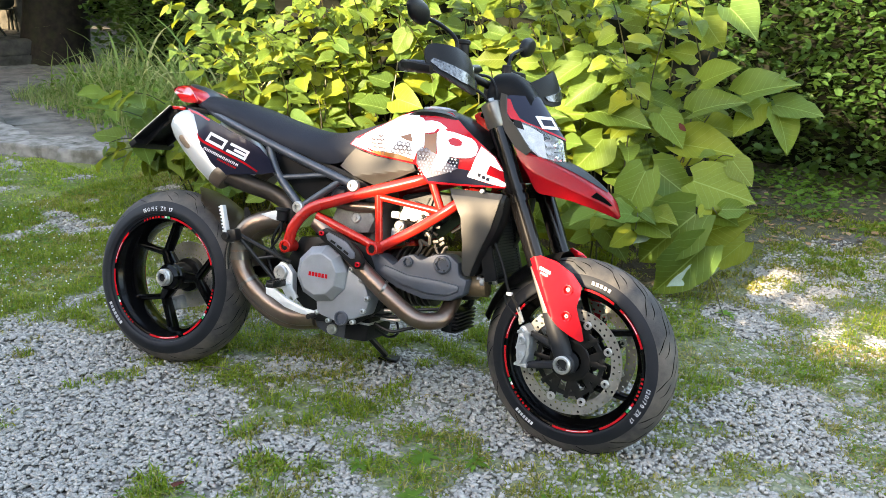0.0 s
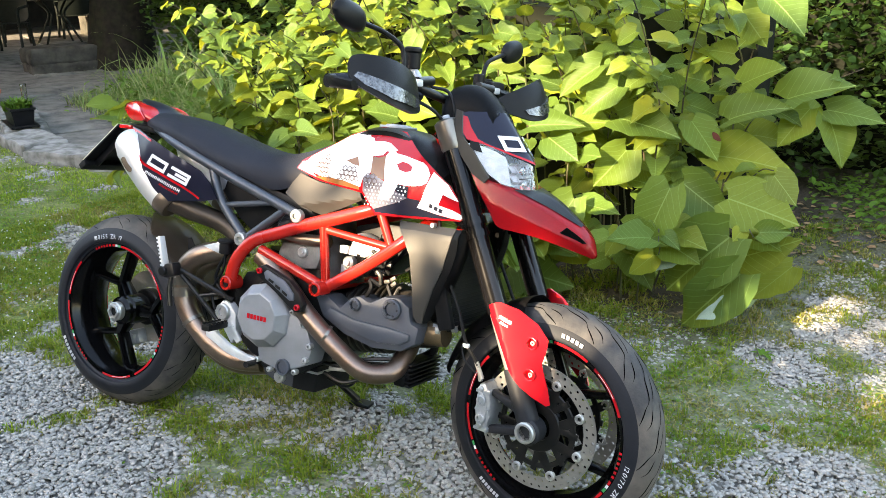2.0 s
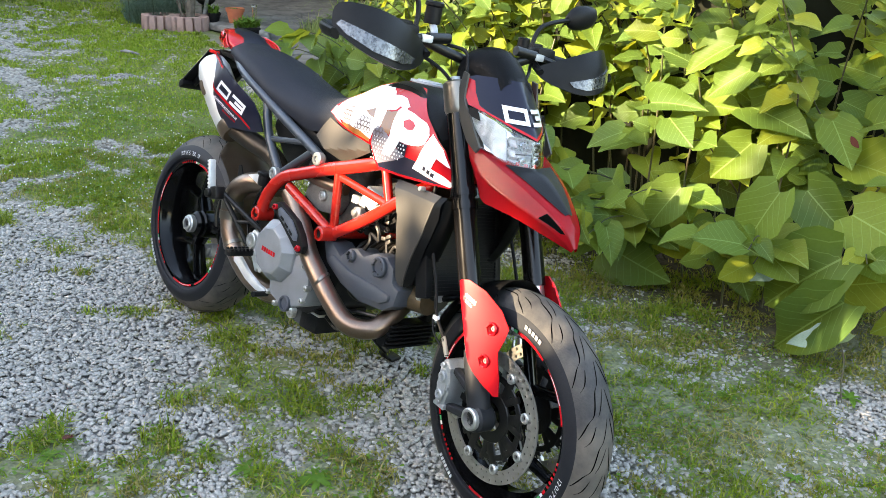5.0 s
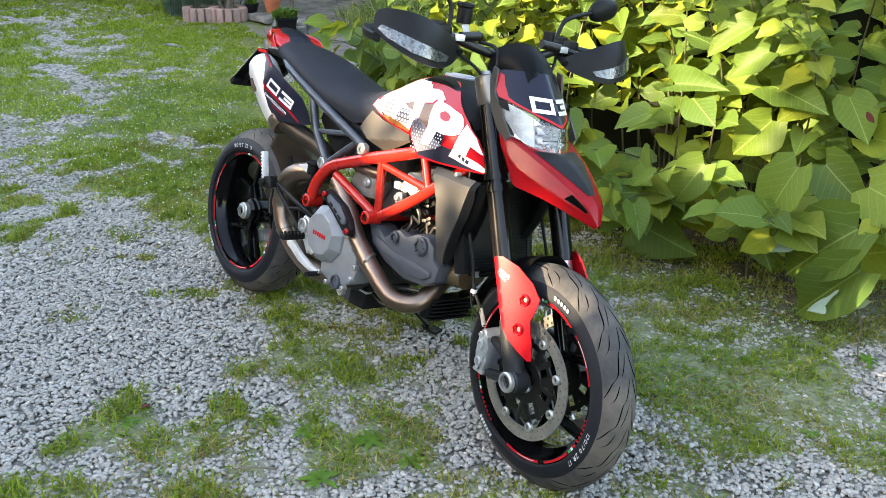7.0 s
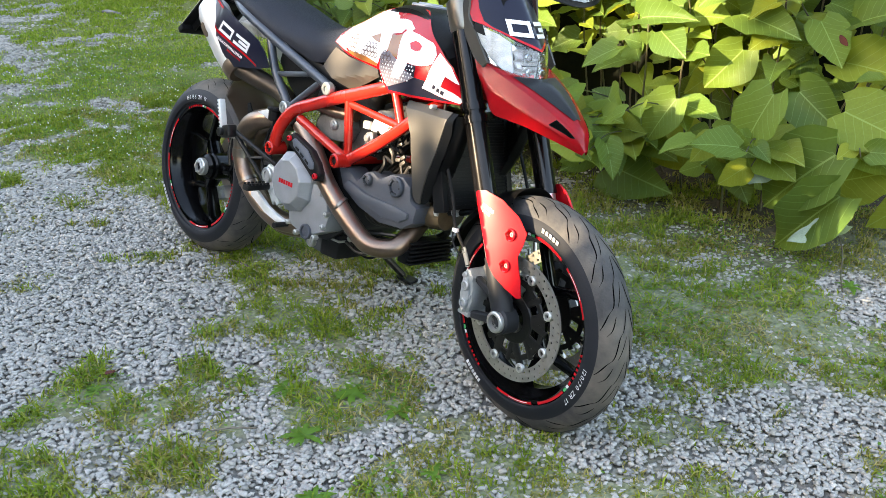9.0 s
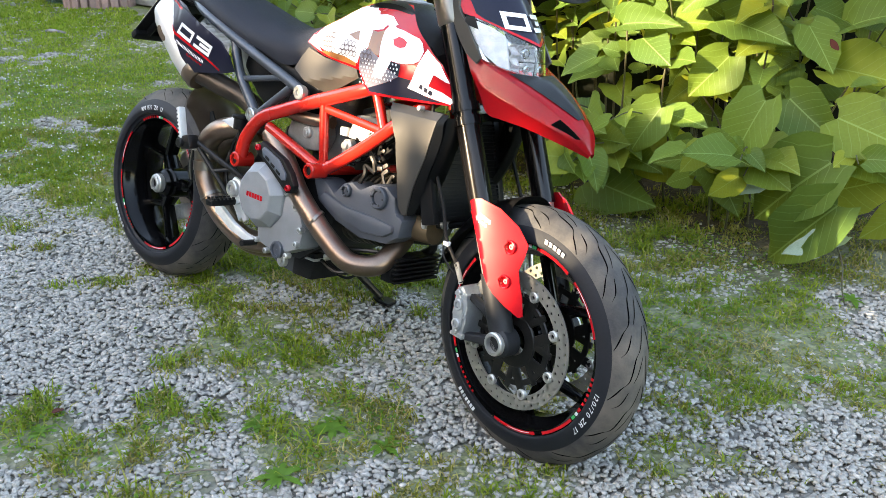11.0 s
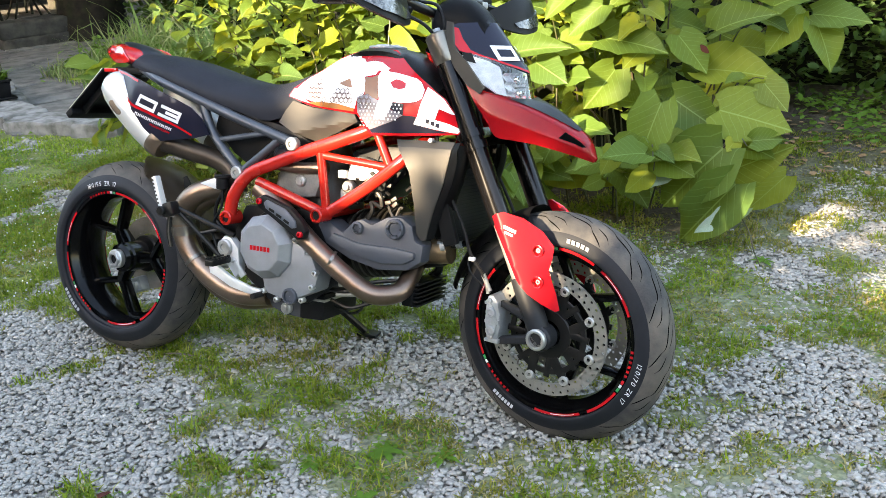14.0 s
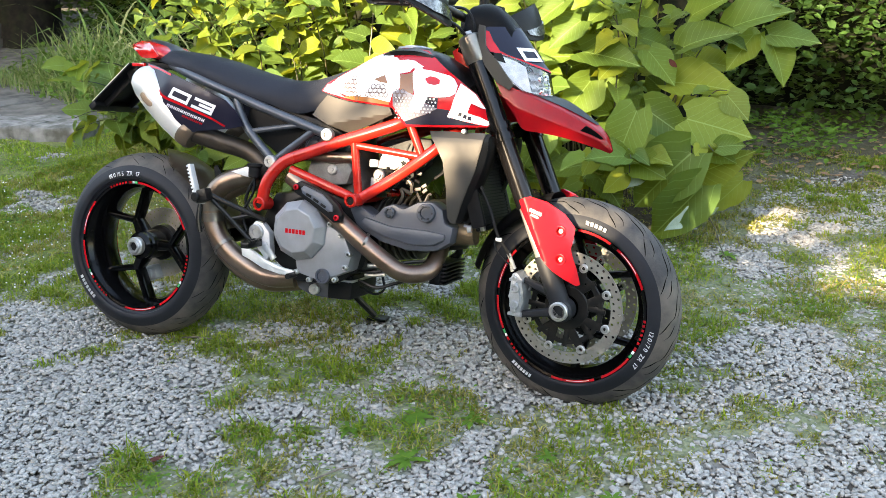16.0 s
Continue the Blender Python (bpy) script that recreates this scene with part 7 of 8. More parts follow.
tagged(new("clover_flowers", scatter("clover_flowers", base_v * 0.0030, base_f, np.stack([px, py, rise(px, py) + npr.uniform(0.02, 0.045, n)], -1), turns(n), WHITE)), "tiny white clover heads in the lawn", "flowers", kind="stuff")
# clover and small round leaves low in the grass
cnt = 60000
px, py = npr.uniform(-3.6, 2.6, cnt), npr.uniform(-1.3, 2.2, cnt)
keep = npr.random(cnt) < turf(px, py) * np.clip(vnoise(px + 5, py, 0.30) * 2.0 - 0.75 + 1.2 * np.exp(-((px + 2.3) / 0.8) ** 2 - ((py - 0.7) / 0.5) ** 2), 0.02, 1)
px, py = px[keep], py[keep]
n = len(px)
disc = np.array([[0, 0, 0], [0.5, 0.35, 0.05], [1.0, 0.28, 0.12], [1.15, 0, 0.08], [1.0, -0.28, 0.12], [0.5, -0.35, 0.05]])
sz = npr.uniform(0.006, 0.013, n) * np.where(px < -1.2, 1.5, 1.0)
tagged(new("clover", scatter("clover", disc, np.array([[0, 1, 2, 3, 4, 5]]), np.stack([px, py, rise(px, py) + npr.uniform(0.006, 0.028, n)], -1), turns(n, 0.5, False) * sz[:, None, None], WEED)), "small clover leaves low in the turf", "clover", kind="stuff")

# ---- plants ----
def leaf_shape(width=0.80, heart=0.10, cup=0.10, droop=0.16, wave=0.02, seed=0):
    """A broad heart-based leaf one unit long from its stalk at the origin along +x, facing +z."""
    r = random.Random(seed)
    us = [0.0, 0.05, 0.14, 0.27, 0.42, 0.57, 0.71, 0.83, 0.93, 1.0]
    ws = [0.22, 0.40, 0.480, 0.500, 0.475, 0.410, 0.310, 0.195, 0.085, 0.006]
    V, uv = [], []
    for i, (u, w) in enumerate(zip(us, ws)):
        for j, q in enumerate((-1, -0.55, 0, 0.55, 1)):
            y = q * w * width
            x = u - (heart * abs(q) ** 1.2 if i < 2 else 0) * (1.3 if i == 0 else 0.6)
            z = cup * abs(q) * w * 1.2 - droop * u * u + wave * r.uniform(-1, 1) * abs(q)
            V.append((x + 0.02 * r.uniform(-1, 1) * abs(q), y * (1 + 0.075 * r.uniform(-1, 1)), z))
            uv.append((0.5 + 0.5 * q * w / 0.5, u))
    F = []
    for i in range(len(us) - 1):
        for j in range(4):
            F.append((i * 5 + j, (i + 1) * 5 + j, (i + 1) * 5 + j + 1, i * 5 + j + 1))
    return np.array(V), np.array(F), np.array(uv)


LEAVES = [leaf_shape(0.88, 0.12, 0.28, 0.16, 0.040, 1), leaf_shape(0.96, 0.15, 0.36, 0.24, 0.045, 2), leaf_shape(0.82, 0.10, 0.12, 0.10, 0.045, 3), leaf_shape(0.90, 0.13, 0.42, 0.34, 0.055, 4)]
LEAF_MESH = []
for k, (v, f, uv) in enumerate(LEAVES):
    me = solid_mesh("leaf", v, f, uv)
    me.materials.append(KNOT_LEAF)
    me.polygons.foreach_set("use_smooth", np.ones(len(f), bool))
    LEAF_MESH.append(me)

pr_ = random.Random(21)


def frame_of(d, up):
    """A turn whose x runs along d and whose z leans to up."""
    d = d.normalized()
    y = up.cross(d)
    y = y.normalized() if y.length > 1e-4 else d.orthogonal().normalized()
    return Matrix((d, y, d.cross(y))).transposed()


def cane(pts, r0=0.0048, r1=0.0020):
    n = len(pts)
    return tube(pts, [r0 + (r1 - r0) * i / (n - 1) for i in range(n)], 7, 4)


bush = tagged(new("knotweed_bush"), "large knotweed bush with broad heart-shaped leaves", "bush")
made = []          # (place, turn, size) of every leaf


def shoot(base, top, out, n_leaves, big, small, start=0.2, face=Vector((0.15, -0.60, 0.85))):
    """An arching cane from base to top, bowed towards out, with alternating leaves."""
    base, top, out = Vector(base), Vector(top), Vector(out)
    mid = base.lerp(top, 0.55) - out * 0.35 + Vector((0, 0, 0.12))
    pts = [base, base.lerp(mid, 0.5) + Vector((pr_.uniform(-0.03, 0.03), pr_.uniform(-0.03, 0.03), 0.05)), mid, mid.lerp(top, 0.6) + Vector((0, 0, 0.04)), top]
    line = curve(pts, 8)
    part("cane", cane(pts), KNOT_STEM, bush)
    L = len(line) - 1
    for k in range(n_leaves):
        f = start + (1 - start) * (k + 0.5) / n_leaves
        i = min(L - 1, int(f * L))
        p = line[i].lerp(line[i + 1], f * L - i)
        d = (line[i + 1] - line[i]).normalized()
        side = d.cross(Vector((0, 0, 1)))
        side = side.normalized() if side.length > 1e-3 else Vector((1, 0, 0))
        s = 1 if k % 2 else -1
        way = (side * s * pr_.uniform(0.5, 1.2) + d * 0.25 + Vector((pr_.uniform(-0.5, 0.7), pr_.uniform(-0.75, 0.05), pr_.uniform(-0.65, 0.25)))).normalized()
        up = (face + Vector((pr_.uniform(-0.8, 0.8), pr_.uniform(-0.6, 0.6), pr_.uniform(-0.6, 0.5)))).normalized()
        size = (big + (small - big) * f ** 1.2) * pr_.choice((0.5, 0.65, 0.8, 0.9, 1.0, 1.1)) * pr_.uniform(0.92, 1.08)
        q = p + way * 0.03
        made.append((q, frame_of(way, up), size))
    return line


for k in range(94):
    bx = pr_.uniform(-1.45, 1.55)
    by = pr_.uniform(1.65, 2.9)
    h = pr_.uniform(0.85, 1.75) * (1.0 if bx > -0.9 else 0.72)
    reach = pr_.uniform(0.15, 0.75)
    o = Vector((pr_.uniform(-0.25, 0.25), -reach, 0))
    ty = max(by + o.y, 1.02 + 0.18 * abs(bx - 0.6) + 0.35 * max(0, h - 0.5))
    tx = min(max(bx + o.x, -1.45), 1.72)
    shoot((bx, by, 0), (tx, ty, h), o, int(9 + h * 9), 0.175, 0.070)
# low skirts in front
for k in range(40):
    bx = pr_.uniform(-1.35, 1.25)
    by = pr_.uniform(1.45, 1.8)
    ty = 1.02 + 0.20 * abs(bx - 0.65) + pr_.uniform(0.0, 0.22)
    shoot((bx, by, 0), (bx + pr_.uniform(-0.2, 0.2), ty, pr_.uniform(0.14, 0.62)), (0, -0.3, 0), 6, 0.21, 0.13, 0.25)
for k in range(14):
    bx = pr_.uniform(-1.75, -1.0)
    shoot((bx + 0.2, pr_.uniform(1.7, 2.0), 0), (bx, pr_.uniform(1.25, 1.6), pr_.uniform(0.25, 0.75)), (-0.1, -0.25, 0), 8, 0.20, 0.14, 0.25)
# the free end with its large hanging leaves, and the long shoot with lime leaves
for base, tip in (((1.50, 1.72, 0), (1.70, 1.40, 0.40)), ((1.45, 1.80, 0), (1.72, 1.56, 0.62)), ((1.35, 1.95, 0), (1.66, 1.72, 0.84)), ((1.40, 2.05, 0), (1.60, 1.86, 1.22)), ((1.20, 1.95, 0), (1.12, 1.62, 0.98)), ((1.05, 1.90, 0), (0.95, 1.48, 0.62))):
    shoot(base, tip, (0.1, -0.2, 0), 3, 0.17, 0.13, 0.55)


def hang(rows, tilt):
    """Single leaves: where the stalk meets the blade, the way and length of the blade, its breadth."""
    for x, y, z, dx, dy, dz, w in rows:
        d = Vector((dx, dy - 0.04, dz))
        made.append((Vector((x, y, z)), frame_of(d, Vector(tilt) + Vector((pr_.uniform(-0.25, 0.25), pr_.uniform(-0.2, 0.2), pr_.uniform(-0.2, 0.2)))) @ Matrix.Diagonal((1, w * 1.22, 1)), d.length * 1.04))


# the free end: large hanging leaves low down
hang([(1.67, 1.37, 0.26, -0.19, -0.03, -0.23, 0.62), (1.60, 1.55, 0.25, 0.23, -0.03, 0.12, 0.62), (1.61, 1.42, 0.38, -0.22, -0.03, -0.22, 0.66), (1.57, 1.53, 0.50, 0.26, -0.03, -0.04, 0.72),
      (1.39, 1.56, 0.53, 0.19, -0.03, -0.10, 0.78), (1.39, 1.36, 0.56, -0.08, -0.03, -0.23, 0.72), (0.99, 1.40, 0.46, -0.09, -0.03, -0.17, 0.72), (0.99, 1.45, 0.43, 0.19, -0.03, 0.01, 0.55),
      (0.79, 1.60, 0.22, 0.34, -0.03, 0.0, 0.62), (0.68, 1.45, 0.10, 0.29, -0.03, -0.01, 0.80), (1.14, 1.58, 0.64, -0.10, -0.03, -0.15, 0.80), (1.80, 1.75, 0.19, -0.13, -0.03, -0.14, 0.60)], (0.25, -0.75, 0.45))
# a long shoot with lime leaves reaching past the end
shoot((1.35, 2.0, 0), (1.96, 1.82, 0.98), (0.3, 0, 0), 2, 0.16, 0.12, 0.5)
hang([(1.70, 1.80, 0.85, 0.21, -0.03, 0.10, 0.60), (1.85, 1.80, 0.82, 0.20, -0.03, -0.01, 0.62), (1.86, 1.80, 0.79, 0.09, -0.03, -0.14, 0.75), (1.79, 1.80, 0.82, -0.09, -0.03, -0.13, 0.72), (1.61, 1.80, 1.23, 0.14, -0.03, -0.10, 0.80)], (0.1, -0.6, 0.7))
# and the shoots above it
hang([(0.83, 1.50, 0.68, 0.15, -0.03, -0.06, 0.85), (0.74, 1.50, 0.72, 0.21, -0.03, 0.06, 0.50), (1.09, 1.62, 0.76, 0.25, -0.03, -0.02, 0.62), (1.47, 1.72, 0.62, 0.28, -0.03, 0.01, 0.52),
      (1.37, 1.68, 0.76, 0.13, -0.03, -0.12, 0.75), (1.52, 1.66, 0.78, 0.18, -0.03, 0.10, 0.60), (1.53, 1.80, 0.90, 0.14, -0.03, 0.09, 0.80), (1.49, 1.85, 1.18, 0.11, -0.03, -0.11, 0.80),
      (1.09, 1.68, 0.99, 0.12, -0.03, -0.08, 0.95), (1.10, 1.55, 0.90, -0.12, -0.03, -0.09, 0.70), (0.73, 1.35, 0.62, -0.11, -0.03, -0.06, 0.75), (1.03, 1.53, 0.98, -0.15, -0.03, -0.10, 0.55)], (0.2, -0.65, 0.6))
order = sorted(range(len(made)), key=lambda i: made[i][0].y + 0.15 * abs(made[i][0].x - 0.9))
for rank, i in enumerate(order[:300]):
    p, t, s = made[i]
    ob = new("leaf", LEAF_MESH[i % 4])
    ob.parent = bush
    ob.matrix_basis = Matrix.Translation(p) @ (t @ Matrix.Diagonal((s, s * pr_.uniform(0.88, 1.1), s))).to_4x4()
for k in range(4):
    sel = [i for i in order[300:] if i % 4 == k]
    W = np.array([made[i][0][:] for i in sel])
    M = np.array([[list(r) for r in made[i][1]] for i in sel]) * np.array([made[i][2] for i in sel])[:, None, None]
    v, f, uv = LEAVES[k]
    ob = new("foliage", scatter("foliage", v, f, W, M, KNOT_REST, uv, True))
    ob.parent = bush
    tagged(ob, kind="stuff")
# two pale undersides, a red tip and a trailing runner at the free end
for p, d, s in (((1.715, 1.345, 0.180), (-0.19, -0.03, -0.11), 0.22), ((1.42, 1.36, 0.27), (-0.14, 0.0, -0.04), 0.16)):
    v, f, uv = LEAVES[2]
    me = solid_mesh("leaf_underside", v, f, uv)
    me.materials.append(LEAF_BACK)
    ob = new("leaf_underside", me)
    ob.parent = bush
    ob.matrix_basis = Matrix.LocRotScale(Vector(p), frame_of(Vector(d), Vector((0, -0.75, 0.5))).to_quaternion(), Vector((s, s * 0.46, s)))
    tagged(ob, "leaf turned to its pale underside")
part("runner", tube([(1.69, 1.34, 0.16), (1.74, 1.30, 0.10), (1.77, 1.24, 0.05), (1.80, 1.20, 0.012)], 0.0025, 6), KNOT_STEM, bush)
part("red_tip", panel([(0, 0), (0.02, 0.007), (0.042, 0), (0.02, -0.010)], lambda u, v: Vector((1.47 + u * 0.8 + v, 1.62, 0.735 - u * 0.8 + v)), 0.001, 0.01), RUST, bush, "withered red leaf tip")

# ---- hedge behind, small dark leaves ----
SMALL_V = np.array([[0, 0, 0], [0.35, 0.30, 0.05], [0.75, 0.24, 0.03], [1.0, 0, -0.08], [0.75, -0.24, 0.03], [0.35, -0.30, 0.05]])
SMALL_F = np.array([[0, 1, 2, 3], [0, 3, 4, 5]])


def foliage_wall(name, x0, x1, yline, z1, depth, count, size, material, label, category, z0=0.05, across=False):
    """Leaves through a long lumpy mass, over a near-black body for the shade inside."""
    x = npr.uniform(x0, x1, count)
    z = z0 + (z1 - z0) * npr.random(count)
    lump = 0.55 * vnoise(x, z, 0.9) + 0.30 * vnoise(x, z, 0.35)
    top = z1 * (0.82 + 0.30 * vnoise(x, x * 0 + 3.1, 0.8))
    z = np.minimum(z, top * npr.random(count) ** 0.25)
    y = yline(x) - depth * 0.9 * lump + depth * npr.random(count) ** 1.5
    s = size * npr.uniform(0.6, 1.35, count)
    ob = tagged(new(name), label, category)
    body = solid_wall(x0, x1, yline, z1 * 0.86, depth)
    part("shade_core", body, HEDGE_SHADE, ob, m=Matrix.Rotation(radians(90), 4, 'Z') if across else None)
    f = new("foliage", scatter("foliage", SMALL_V, SMALL_F, np.stack([-y, x, z + 0.12] if across else [x, y, z + rise(x, y)], -1), turns(count, 1.1) * s[:, None, None], material))
    f.parent = ob
    tagged(f, kind="stuff")
    return ob


def solid_wall(x0, x1, yline, h, depth):
    n, k = max(8, int((x1 - x0) / 0.25)), 9
    rings = []
    for i in range(n + 1):
        x = x0 + (x1 - x0) * i / n
        y = float(yline(np.array([x]))[0])
        ring = []
        for j in range(k):
            z = h * j / (k - 1) * (0.85 + 0.3 * float(vnoise(x, 3.1, 0.8)))
            ring.append(Vector((x, y + depth * 0.55 + depth * 0.35 * float(vnoise(x * 1.7, z * 1.7 + 9, 0.5)), z)))
        for j in range(k - 1, -1, -1):
            ring.append(Vector((x, y + depth * 1.5, ring[j].z)))
        rings.append(ring)
    return loft(rings)


# near-black core in place of the shade between the bush's leaves
part("shade_core", solid_wall(-1.25, 1.45, lambda x: 2.0 + 0.10 * np.abs(x - 0.3), 1.15, 0.5), HEDGE_SHADE, bush)
foliage_wall("hedge", 0.6, 6.5, lambda x: 3.75 + 0.10 * np.abs(x - 2.5), 2.5, 0.8, 26000, 0.062, HEDGE, "dense dark ivy hedge with small leaves", "hedge")
foliage_wall("shrubbery", -6.4, 0.8, lambda x: 4.3 - 0.28 * x, 2.4, 0.9, 17500, 0.085, HEDGE, "dark shrubs behind the tall grass", "shrub")
foliage_wall("yard_hedge", -15.0, -3.0, lambda x: 12.0 + 0.0 * x, 3.3, 1.0, 8000, 0.15, HEDGE, "dark hedge closing the yard behind the terrace", "hedge")
foliage_wall("conifer_hedge", -7.0, 3.7, lambda x: 9.9 + 0.0 * x, 3.4, 1.2, 13000, 0.11, HEDGE, "dark clipped conifer hedge at the end of the lawn", "hedge", 0.0, True)

# low ground cover along the hedge's foot
cnt = 5200
px, py = npr.uniform(1.15, 4.6, cnt), npr.uniform(2.5, 3.9, cnt)
keep = npr.random(cnt) < np.clip((py - 2.6) * 1.1, 0, 1) * np.clip(vnoise(px, py, 0.3) * 2.2 - 0.55, 0, 1)
px, py = px[keep], py[keep]
n = len(px)
tagged(new("ground_cover", scatter("ground_cover", SMALL_V, SMALL_F, np.stack([px, py, rise(px, py) + 0.02 + 0.09 * npr.random(n)], -1), turns(n, 0.7) * npr.uniform(0.03, 0.06, n)[:, None, None], WEED)), "low green creepers at the foot of the hedge", "ground cover", kind="stuff")
# fallen dry leaves under the hedge
n = 420
px, py = npr.uniform(1.0, 3.4, n), npr.uniform(2.4, 3.7, n)
DRY = island("dry_leaf", [(0.22, 0.13, 0.07), (0.30, 0.19, 0.10), (0.15, 0.09, 0.05)], 0.8)
tagged(new("leaf_litter", scatter("leaf_litter", SMALL_V, SMALL_F, np.stack([px, py, rise(px, py) + 0.012], -1), turns(n, 0.35) * npr.uniform(0.03, 0.055, n)[:, None, None], DRY)), "dry brown leaves on the soil", "leaf litter", kind="stuff")

# ---- tall grass at the end of the bush ----
def arching(name, cx, cy, length, width, bow, material):
    """Long leaves that rise and then bend over in an even curve."""
    n, k = len(cx), 8
    a = npr.random(n) * 2 * np.pi
    d = np.stack([np.cos(a), np.sin(a), np.zeros(n)], -1)
    side = np.stack([-np.sin(a), np.cos(a), np.zeros(n)], -1)
    p = np.stack([cx, cy, rise(cx, cy) - 0.01], -1)
    lean = npr.uniform(0.05, 0.30, n)
    rows = []
    for i in range(k + 1):
        f = i / k
        w = (width * (0.55 + 1.6 * f * (1 - f)) * min(1.0, 3.2 * (1 - f) + 0.05))[:, None]
        rows += [p - side * w, p + side * w]
        ang = lean + bow * f ** 1.4
        p = p + (length / k)[:, None] * (np.sin(ang)[:, None] * d + np.cos(ang)[:, None] * np.array([0, 0, 1.0]))
    P = np.stack(rows, 1).reshape(-1, 3)
    quads = np.array([[2 * i, 2 * i + 1, 2 * i + 3, 2 * i + 2] for i in range(k)])
    Fq = (quads[None] + (np.arange(n) * (2 * k + 2))[:, None, None]).reshape(-1, 4)
    me = solid_mesh(name, P, Fq)
    me.materials.append(material)
    return new(name, me)


n = 95
t = npr.random(n)
px, py = -4.2 + 2.5 * t + npr.normal(0, 0.14, n), 4.35 - 1.55 * t + npr.normal(0, 0.14, n)
tagged(arching("reed_grass", px, py, npr.uniform(0.75, 1.45, n), 0.008 + 0.007 * npr.random(n), npr.uniform(1.2, 2.9, n), TALL), "long arching reed grass beside the bush", "tall grass", kind="stuff")
n = 1500
t = npr.random(n)
px, py = -4.9 + 3.4 * t + npr.normal(0, 0.22, n), 4.5 - 1.9 * t + npr.normal(0, 0.26, n)
tagged(arching("tall_grass", px, py, npr.uniform(0.28, 0.72, n), 0.0035 + 0.0040 * npr.random(n), npr.uniform(0.6, 2.4, n), TALL), "tall uncut grass beside the path", "tall grass", kind="stuff")
n = 3400
t = npr.random(n)
px, py = -4.9 + 3.4 * t + npr.normal(0, 0.20, n), 4.4 - 1.9 * t + npr.normal(0, 0.26, n)
tagged(new("undergrowth", scatter("undergrowth", SMALL_V, SMALL_F, np.stack([px, py, rise(px, py) + 0.02 + 0.34 * npr.random(n) ** 1.5], -1), turns(n, 0.8) * npr.uniform(0.03, 0.075, n)[:, None, None], WEED)), "low leafy weeds among the tall grass", "weeds", kind="stuff")
n = 3600
px, py = npr.uniform(-5.4, -1.3, n), npr.uniform(-0.30, 0.45, n)
py = py + 3.42 - 0.30 * (px + 3.3)
tagged(blades("tall_grass", px, py, npr.uniform(0.06, 0.24, n), 0.003 + 0.003 * npr.random(n), 0.3 + 0.8 * npr.random(n), TALL), "ankle-high grass along the path", "grass", kind="stuff")

# ---- terrace corner ----
def h0(x, y):
    return float(rise(x, y))


def rough_block(c, s, seed, bev=0.02, jit=0.015):
    """A hewn stone: a box cut into a grid, its faces uneven and its edges worn."""
    bm = bmesh.new()
    bmesh.ops.create_cube(bm, size=1)
    bmesh.ops.subdivide_edges(bm, edges=bm.edges, cuts=7, use_grid_fill=True)
    r = random.Random(seed)
    for v in bm.verts:
        k = sum(abs(q) > 0.49 for q in v.co)
        p = Vector((v.co.x * s[0], v.co.y * s[1], v.co.z * s[2]))
        p *= 1 - (0.035 if k == 2 else 0.07 if k == 3 else 0)
        q = p * 7 + Vector((seed * 3.1, seed * 1.7, 0))
        v.co = p + Vector(noise.noise_vector(q)) * jit * 1.6 + Vector(noise.noise_vector(q * 3.5)) * jit * 0.7
    bmesh.ops.translate(bm, vec=Vector(c), verts=bm.verts)
    return bm


terrace = tagged(new("terrace"), "terrace and path of weathered grey paving slabs", "paving", kind="structure")
rg = random.Random(9)
floor_ = [(-3.1, 2.35), (-4.0, 2.55), (-4.9, 3.05), (-6.0, 3.15), (-8.0, 3.25), (-14.2, 3.4), (-14.2, 13.0), (-8.0, 13.0), (-6.5, 7.5), (-5.2, 5.2), (-4.0, 3.9), (-3.0, 2.9)]
part("terrace_bed", panel(floor_, lambda u, v: Vector((u, v, h0(u, v) + 0.006)), 0, 0.4, False), SLAB, terrace)
for i in range(9):
    for j in range(6):
        x, y = -3.62 - 1.02 * i + rg.uniform(-0.08, 0.08), 2.62 + 0.50 * i + 0.86 * j + rg.uniform(-0.08, 0.08)
        if j > 0.6 + i * 0.95 or (i > 3 and j < (i - 3) * 0.35):
            continue
        bm = rough_block((0, 0, 0), (1.06 * rg.uniform(0.90, 1.0), 0.90 * rg.uniform(0.90, 1.0), 0.06), i * 31 + j, jit=0.010)
        bmesh.ops.rotate(bm, cent=(0, 0, 0), matrix=Matrix.Rotation(rg.uniform(-0.1, 0.1) - 0.42, 3, 'Z'), verts=bm.verts)
        bmesh.ops.translate(bm, vec=(x, y, h0(x, y) - 0.014 + rg.uniform(-0.004, 0.004)), verts=bm.verts)
        part("slab", bm, SLAB, terrace, angle=60)
# thick edging stones towards the lawn
edge = tagged(new("stone_edging"), "rough grey edging stones along the terrace", "kerb", kind="structure")
for k, (x, y, l, a) in enumerate(((-2.80, 2.30, 0.36, 0.30), (-3.28, 2.24, 0.62, 0.18), (-3.92, 2.36, 0.62, -0.30), (-4.52, 2.70, 0.60, -0.50), (-5.05, 3.02, 0.46, -0.55))):
    bm = rough_block((0, 0, 0), (l * 1.04, 0.34, 0.12), 50 + k, jit=0.012)
    bmesh.ops.rotate(bm, cent=(0, 0, 0), matrix=Matrix.Rotation(a, 3, 'Z'), verts=bm.verts)
    bmesh.ops.translate(bm, vec=(x, y, h0(x, y) + 0.04), verts=bm.verts)
    part("edging_stone", bm, EDGE, edge, angle=40)

